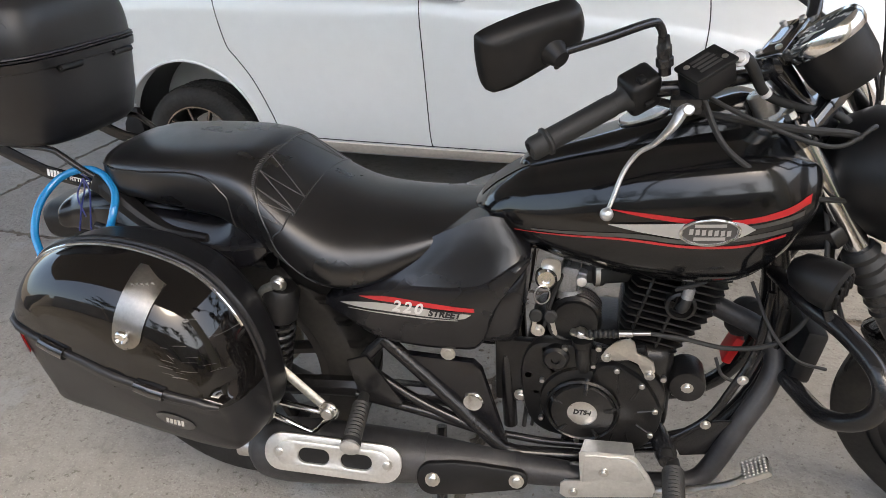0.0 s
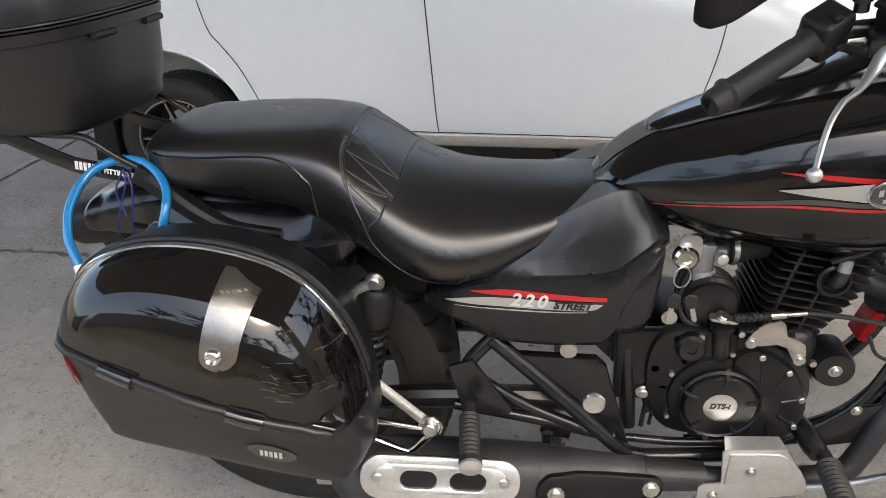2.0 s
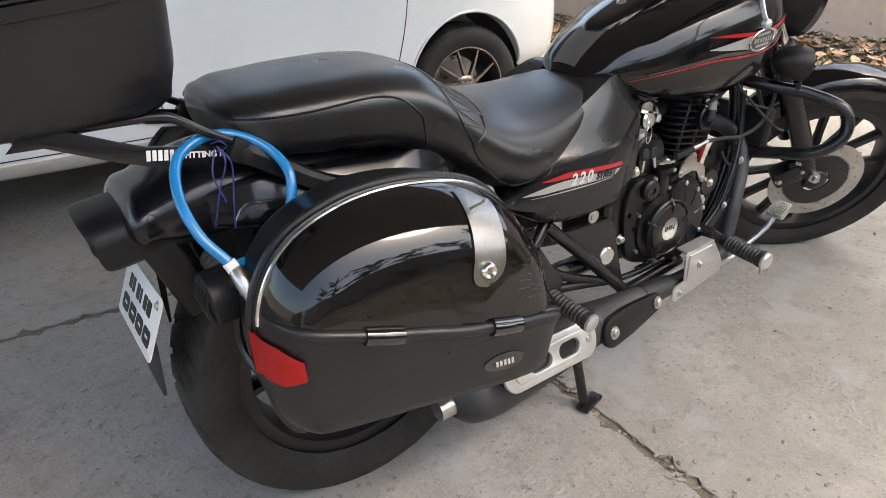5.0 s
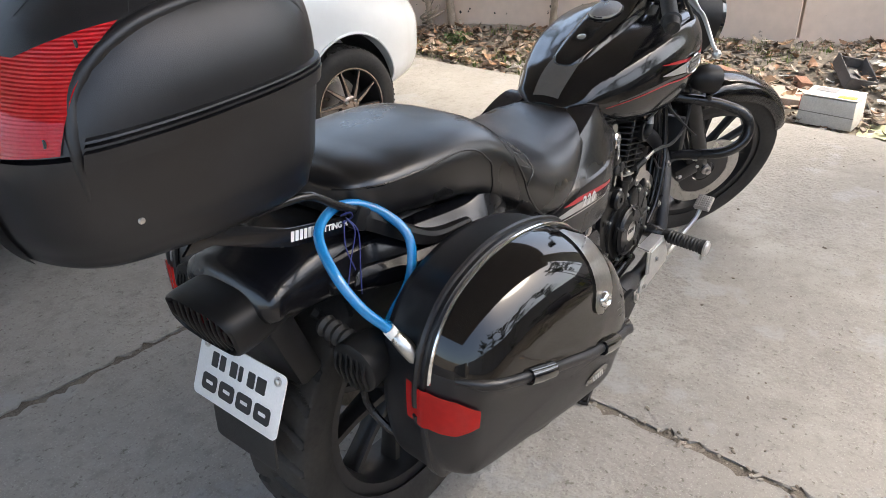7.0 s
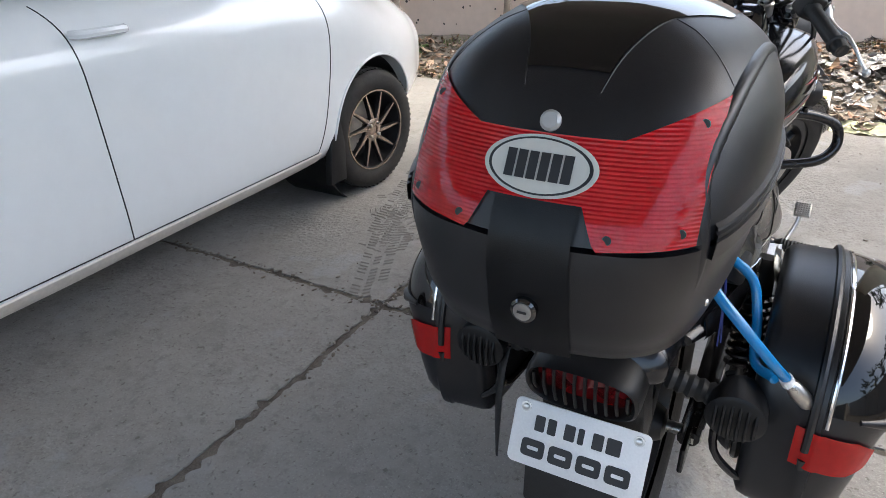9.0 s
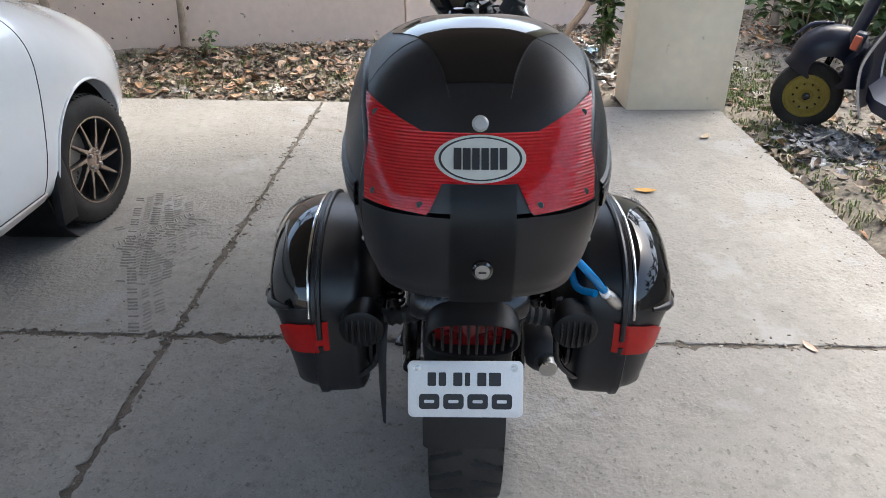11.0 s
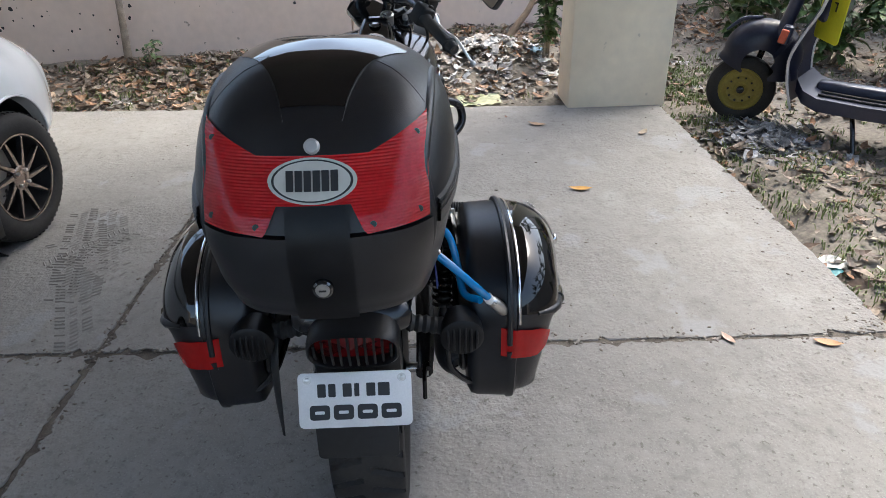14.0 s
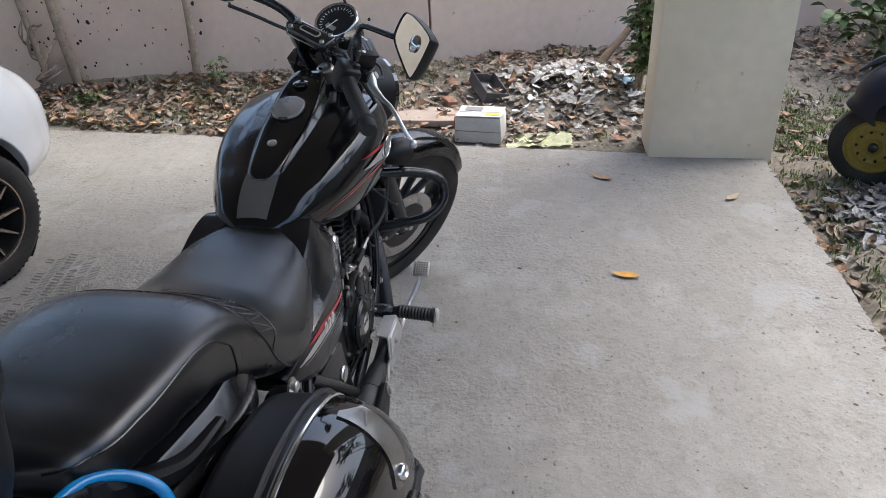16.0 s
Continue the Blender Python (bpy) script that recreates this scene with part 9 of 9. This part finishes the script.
for k in range(520):
    x, y = rnd.uniform(-1.5, 2.7), rnd.uniform(-1.6, 1.4)
    if rnd.random() < 0.35:
        y = -1.62 + abs(rnd.gauss(0, 0.12))
    if rnd.random() < 0.2:
        x = 0.385 + rnd.gauss(0, 0.04)
    r = rnd.uniform(0.0015, 0.0055)
    m = Matrix.Translation((x, y, r * 0.4)) @ Matrix.Rotation(rnd.uniform(0, 6), 4, "Z") @ Matrix.Diagonal((r * rnd.uniform(1, 2.2), r, r * 0.6, 1))
    b = len(verts)
    verts += [(m @ (p * rnd.uniform(0.8, 1.15)))[:] for p in BALL]
    faces += [tuple(b + i for i in f) for f in BALLF]
mesh_stuff("grit", verts, faces, STONE, "fine grit and crumbs on the concrete", "grit")

# grass and weeds
verts, faces = [], []
rnd = random.Random(5)
for k in range(1760):
    x, y = yard_spot(rnd)
    if k > 1560:  # green patch past the pillar
        x, y = rnd.gauss(3.15, 0.35), rnd.gauss(-1.95, 0.22)
    elif k > 1300:  # thicker beside the slab and pillar
        x, y = rnd.uniform(0.6, 3.9), -1.72 - abs(rnd.gauss(0, 0.35))
    elif noise.noise(Vector((x * 1.4, y * 1.4, 12.3))) < -0.05:
        continue
    z = ground_z(x, y)
    for j in range(rnd.randint(5, 12)):
        a, ln = rnd.uniform(0, 6.28), rnd.uniform(0.015, 0.055)
        lean = rnd.uniform(0.3, 1.1)
        bx0, by0 = x + rnd.gauss(0, 0.025), y + rnd.gauss(0, 0.025)
        d = Vector((math.cos(a), math.sin(a), 0))
        sd = Vector((-d.y, d.x, 0)) * rnd.uniform(0.0015, 0.004)
        p0 = Vector((bx0, by0, z - 0.005))
        p1 = p0 + d * ln * 0.4 * lean + Vector((0, 0, ln * 0.75))
        p2 = p0 + d * ln * lean + Vector((0, 0, ln * (1.1 - 0.4 * lean)))
        b = len(verts)
        verts += [(p0 - sd)[:], (p0 + sd)[:], (p1 + sd)[:], (p1 - sd)[:], p2[:]]
        faces += [(b, b + 1, b + 2, b + 3), (b + 3, b + 2, b + 4)]
mesh_stuff("grass", verts, faces, GRASS, "sparse green grass tufts in the dirt", "grass")


def foliage(rnd, stems, leaf, per, droop=0.5):
    """Leaves set along given stems."""
    verts, faces = [], []
    for stem in stems:
        for k in range(per):
            t = rnd.uniform(0.15, 1.0)
            i = min(len(stem) - 2, int(t * (len(stem) - 1)))
            p = Vector(stem[i]).lerp(Vector(stem[i + 1]), t * (len(stem) - 1) - i)
            m = pose(p.x + rnd.gauss(0, 0.02), p.y + rnd.gauss(0, 0.02), p.z + rnd.gauss(0, 0.02), rnd.gauss(0, 30), rnd.uniform(-10, 60) * droop, rnd.uniform(0, 360))
            s = leaf * rnd.uniform(0.6, 1.3)
            rows = [[(q[0] + s * 0.5, q[1], q[2]) for q in r] for r in leaf_rows(s, rnd.uniform(0.38, 0.55), -0.12, 0.25, rnd)]
            add_leaf(verts, faces, m, rows)
    return verts, faces


def mesh_part(name, verts, faces, material, parent, label=""):
    bm = bmesh.new()
    vs = [bm.verts.new(v) for v in verts]
    for f in faces:
        bm.faces.new([vs[i] for i in f])
    return part(name, bm, material, parent, label, smooth=0)


def shrub(x, y, high, wide, stems, per, leaf, label, seed, category="shrub"):
    rnd = random.Random(seed)
    z = ground_z(x, y)
    top = thing("shrub", (x, y, z), label, category, "shrubs in the yard")
    lines, bm = [], bmesh.new()
    for k in range(stems):
        a = rnd.uniform(0, 6.28)
        r = wide * rnd.uniform(0.3, 1.0)
        h = high * rnd.uniform(0.55, 1.0)
        pts = [(x + rnd.gauss(0, 0.02), y + rnd.gauss(0, 0.02), z - 0.02), (x + 0.3 * r * math.cos(a), y + 0.3 * r * math.sin(a), z + 0.45 * h), (x + 0.7 * r * math.cos(a), y + 0.7 * r * math.sin(a), z + 0.8 * h), (x + r * math.cos(a), y + r * math.sin(a), z + h * rnd.uniform(0.85, 1.0))]
        line = [tuple(q) for q in spline(pts, 4)]
        lines.append(line)
        tube(pts, [0.008, 0.006, 0.004, 0.002], 6, 4, bm=bm)
    part("stem", bm, BARK, top, "thin brown stems")
    v, f = foliage(rnd, lines, leaf, per)
    mesh_part("leaves", v, f, GREEN, top, "green leaves")
    return top


def tree(x, y, high, r0, lean, label, seed, limbs=9, per=46, leaf=0.09):
    rnd = random.Random(seed)
    z = ground_z(x, y)
    top = thing("sapling", (x, y, z), label, "tree", "young trees at the wall")
    pts = [(x + lean[0] * t + rnd.gauss(0, 0.012), y + lean[1] * t + rnd.gauss(0, 0.012), z - 0.05 + high * t) for t in (0, 0.15, 0.35, 0.55, 0.8, 1.0)]
    part("trunk", tube(pts, [r0 * 1.3, r0, r0 * 0.92, r0 * 0.8, r0 * 0.5, r0 * 0.2], 12, 6), BARK, top, "pale slender trunk")
    bm, lines = bmesh.new(), []
    for k in range(limbs):
        t = rnd.uniform(0.62, 1.0)
        i = min(4, int(t * 5))
        base = Vector(pts[i]).lerp(Vector(pts[i + 1]), t * 5 - i)
        a, ln = rnd.uniform(0, 6.28), rnd.uniform(0.4, 0.9)
        b = [base, base + Vector((0.4 * ln * math.cos(a), 0.4 * ln * math.sin(a), 0.25 * ln)), base + Vector((ln * math.cos(a), ln * math.sin(a), 0.35 * ln))]
        tube([q[:] for q in b], [r0 * 0.45, r0 * 0.3, r0 * 0.1], 7, 4, bm=bm)
        lines.append([q[:] for q in b])
    part("limbs", bm, BARK, top)
    v, f = foliage(rnd, lines, leaf, per)
    mesh_part("crown", v, f, GREEN, top, "loose green leaves")
    return top


tree(4.05, 2.06, 3.6, 0.024, (-0.02, -0.05), "slender pale sapling growing at the boundary wall", 1)
tree(3.93, 2.98, 3.8, 0.03, (0.02, 0.20), "pale sapling with a vine at the boundary wall", 2)
tree(3.90, 3.14, 3.5, 0.022, (-0.05, 0.34), "thin crooked sapling at the boundary wall", 3)
rnd = random.Random(14)
vine = thing("vine", (3.92, 3.06, 0.05), "dry tangled vine round the sapling feet", "vine")
for k in range(9):
    a = rnd.uniform(0, 6.28)
    pts = [(3.92 + 0.14 * math.cos(a + 0.9 * j) * (1.2 - 0.12 * j) + rnd.gauss(0, 0.02), 3.04 + 0.03 * j + 0.14 * math.sin(a + 0.9 * j) * (1.2 - 0.12 * j), ground_z(3.92, 3.05) - 0.01 + (0.01 + 0.10 * j) * rnd.uniform(0.8, 1.1) * (0.4 if k < 4 else 1)) for j in range(6)]
    part("tendril", tube(pts, 0.006, 6, 4), BARK, vine)
br = thing("branch", (4.15, -0.83, 0.08), "dead crooked branch leaning against the wall", "branch")
z0 = ground_z(4.1, -0.82)
BROWN = mat("brown_bark", (0.16, 0.115, 0.08), 0.9, var=0.35, vscale=18, bump=0.8, bscale=60)
part("main_limb", tube([(4.08, -0.80, z0 - 0.02), (4.16, -0.90, z0 + 0.10), (4.26, -1.02, 0.36), (4.44, -1.15, 0.66), (4.62, -1.22, 1.05)], [0.028, 0.026, 0.023, 0.019, 0.014], 10, 5), BROWN, br, "rough brown bark")
part("side_limb", tube([(4.26, -1.02, 0.36), (4.36, -1.25, 0.42), (4.48, -1.45, 0.40)], [0.012, 0.010, 0.006], 8, 4), BROWN, br)
# the last two stand out of view, added to darken the cases' reflections
for k, (x, y, h, w, st, per, lf) in enumerate(((3.66, -1.05, 0.95, 0.14, 10, 44, 0.075), (4.3, -2.75, 0.75, 0.5, 14, 26, 0.13), (4.9, -3.3, 1.1, 0.6, 14, 26, 0.14), (3.7, -3.15, 0.7, 0.45, 13, 26, 0.13), (3.2, -3.6, 0.8, 0.5, 13, 26, 0.13), (5.2, -3.6, 0.9, 0.5, 12, 26, 0.12), (4.6, -4.1, 1.3, 0.7, 15, 26, 0.15), (3.95, 1.86, 0.18, 0.16, 6, 9, 0.055), (3.55, 2.62, 0.10, 0.14, 8, 12, 0.05), (0.37, -1.29, 0.035, 0.06, 7, 7, 0.035), (2.0, -4.0, 1.0, 0.6, 14, 26, 0.14), (0.8, -4.3, 1.2, 0.7, 14, 26, 0.14))):
    shrub(x, y, h, w, st, per, lf, "leafy green creeper hanging beside the pillar" if k == 0 else ("small green weed rooted in the joint" if k == 9 else "leafy green shrub growing in the yard"), 50 + k)
# those at x below 3 stand unseen, added to break up reflected sky
for k, (x, y) in enumerate(((5.2, -2.9), (4.5, -3.7), (5.6, -4.1), (2.6, -4.4), (-0.3, -4.4), (1.0, -4.6), (-1.7, -4.4), (-3.2, -4.3))):
    tree(x, y, 4.2 if x > 3 else 3.0, 0.035, (0.1, -0.1), "young tree with a thin trunk in the yard", 30 + k, 16, 60, 0.13)

# black mould flecks on the boundary wall, tyre prints in the dust
rnd = random.Random(41)
wa, wb = Vector((4.60, 0.42, 0)), Vector((3.60, 5.2, 0))
wd = (wb - wa).normalized()
wn = Vector((-abs(wd.y), wd.x, 0)).normalized()
verts, faces = [], []
for k in range(130):
    u = rnd.gauss(2.65, 0.42) if k < 95 else rnd.uniform(0.2, 4.4)
    z = rnd.gauss(0.42, 0.20) if k < 95 else rnd.uniform(0.15, 1.2)
    if z < 0.12:
        continue
    at = wa + wd * u + wn * 0.0766
    r = rnd.uniform(0.003, 0.010) * (1.5 if rnd.random() < 0.2 else 1)
    b, m = len(verts), 7
    for j in range(m):
        a, q = 2 * math.pi * j / m, r * rnd.uniform(0.5, 1.3)
        verts.append((at + wd * q * math.cos(a) + Vector((0, 0, z + q * 1.2 * math.sin(a))))[:])
    faces.append(tuple(range(b, b + m)))
mesh_stuff("mould_flecks", verts, faces, INK, "black mould flecks on the boundary wall plaster", "mould")
DUST = mat("floor_dust", (0.235, 0.222, 0.205), 0.95, var=0.15, vscale=20)
verts, faces = [], []
for x0, y0, x1, y1 in ((1.45, 1.37, 0.72, 1.16), (1.50, 1.30, 0.70, 1.08), (1.38, 1.22, 0.94, 1.05), (1.25, 1.10, 0.95, 1.32), (0.92, 1.20, 0.42, 0.99), (1.18, 1.36, 0.85, 1.02)):
    d = Vector((x1 - x0, y1 - y0, 0))
    n = int(d.length / 0.022)
    sd = Vector((-d.y, d.x, 0)).normalized()
    d2 = d.normalized()
    for k in range(n):
        for lane, half in ((-0.042, 0.016), (0.0, 0.012), (0.042, 0.016)):
            if rnd.random() < 0.25:
                continue
            c = Vector((x0, y0, 0.0006)) + d * (k / n) + sd * lane
            slant = d2 * (0.006 if lane < 0 else -0.006)
            a, bb = c - sd * half - slant, c + sd * half + slant
            b = len(verts)
            w = d2 * 0.0045
            verts += [(a - w)[:], (a + w)[:], (bb + w)[:], (bb - w)[:], (a + Vector((0, 0, 0.0034)))[:], (bb + Vector((0, 0, 0.0034)))[:]]
            faces += [(b, b + 4, b + 5, b + 3), (b + 1, b + 2, b + 5, b + 4)]
mesh_stuff("tyre_prints", verts, faces, DUST, "tyre prints in pale dust on the concrete", "tyre prints")

verts, faces = [], []
for k in range(900):
    if k % 2:
        x, y = 0.385 + rnd.gauss(0, 0.016), rnd.uniform(-1.6, 3.0)
        x += 0.02 * y
    else:
        x, y = rnd.uniform(-2.2, 2.75), 0.93 + rnd.gauss(0, 0.016)
        y -= 0.03 * (x + 0.3)
    r = rnd.uniform(0.0015, 0.006)
    m = Matrix.Translation((x, y, r * 0.3)) @ Matrix.Rotation(rnd.uniform(0, 6), 4, "Z") @ Matrix.Diagonal((r * rnd.uniform(1, 2.4), r, r * 0.55, 1))
    b = len(verts)
    verts += [(m @ (p * rnd.uniform(0.8, 1.15)))[:] for p in BALL]
    faces += [tuple(b + i for i in f) for f in BALLF]
mesh_stuff("joint_crumbs", verts, faces, STONE, "broken concrete crumbs along the floor joints", "crumbs")
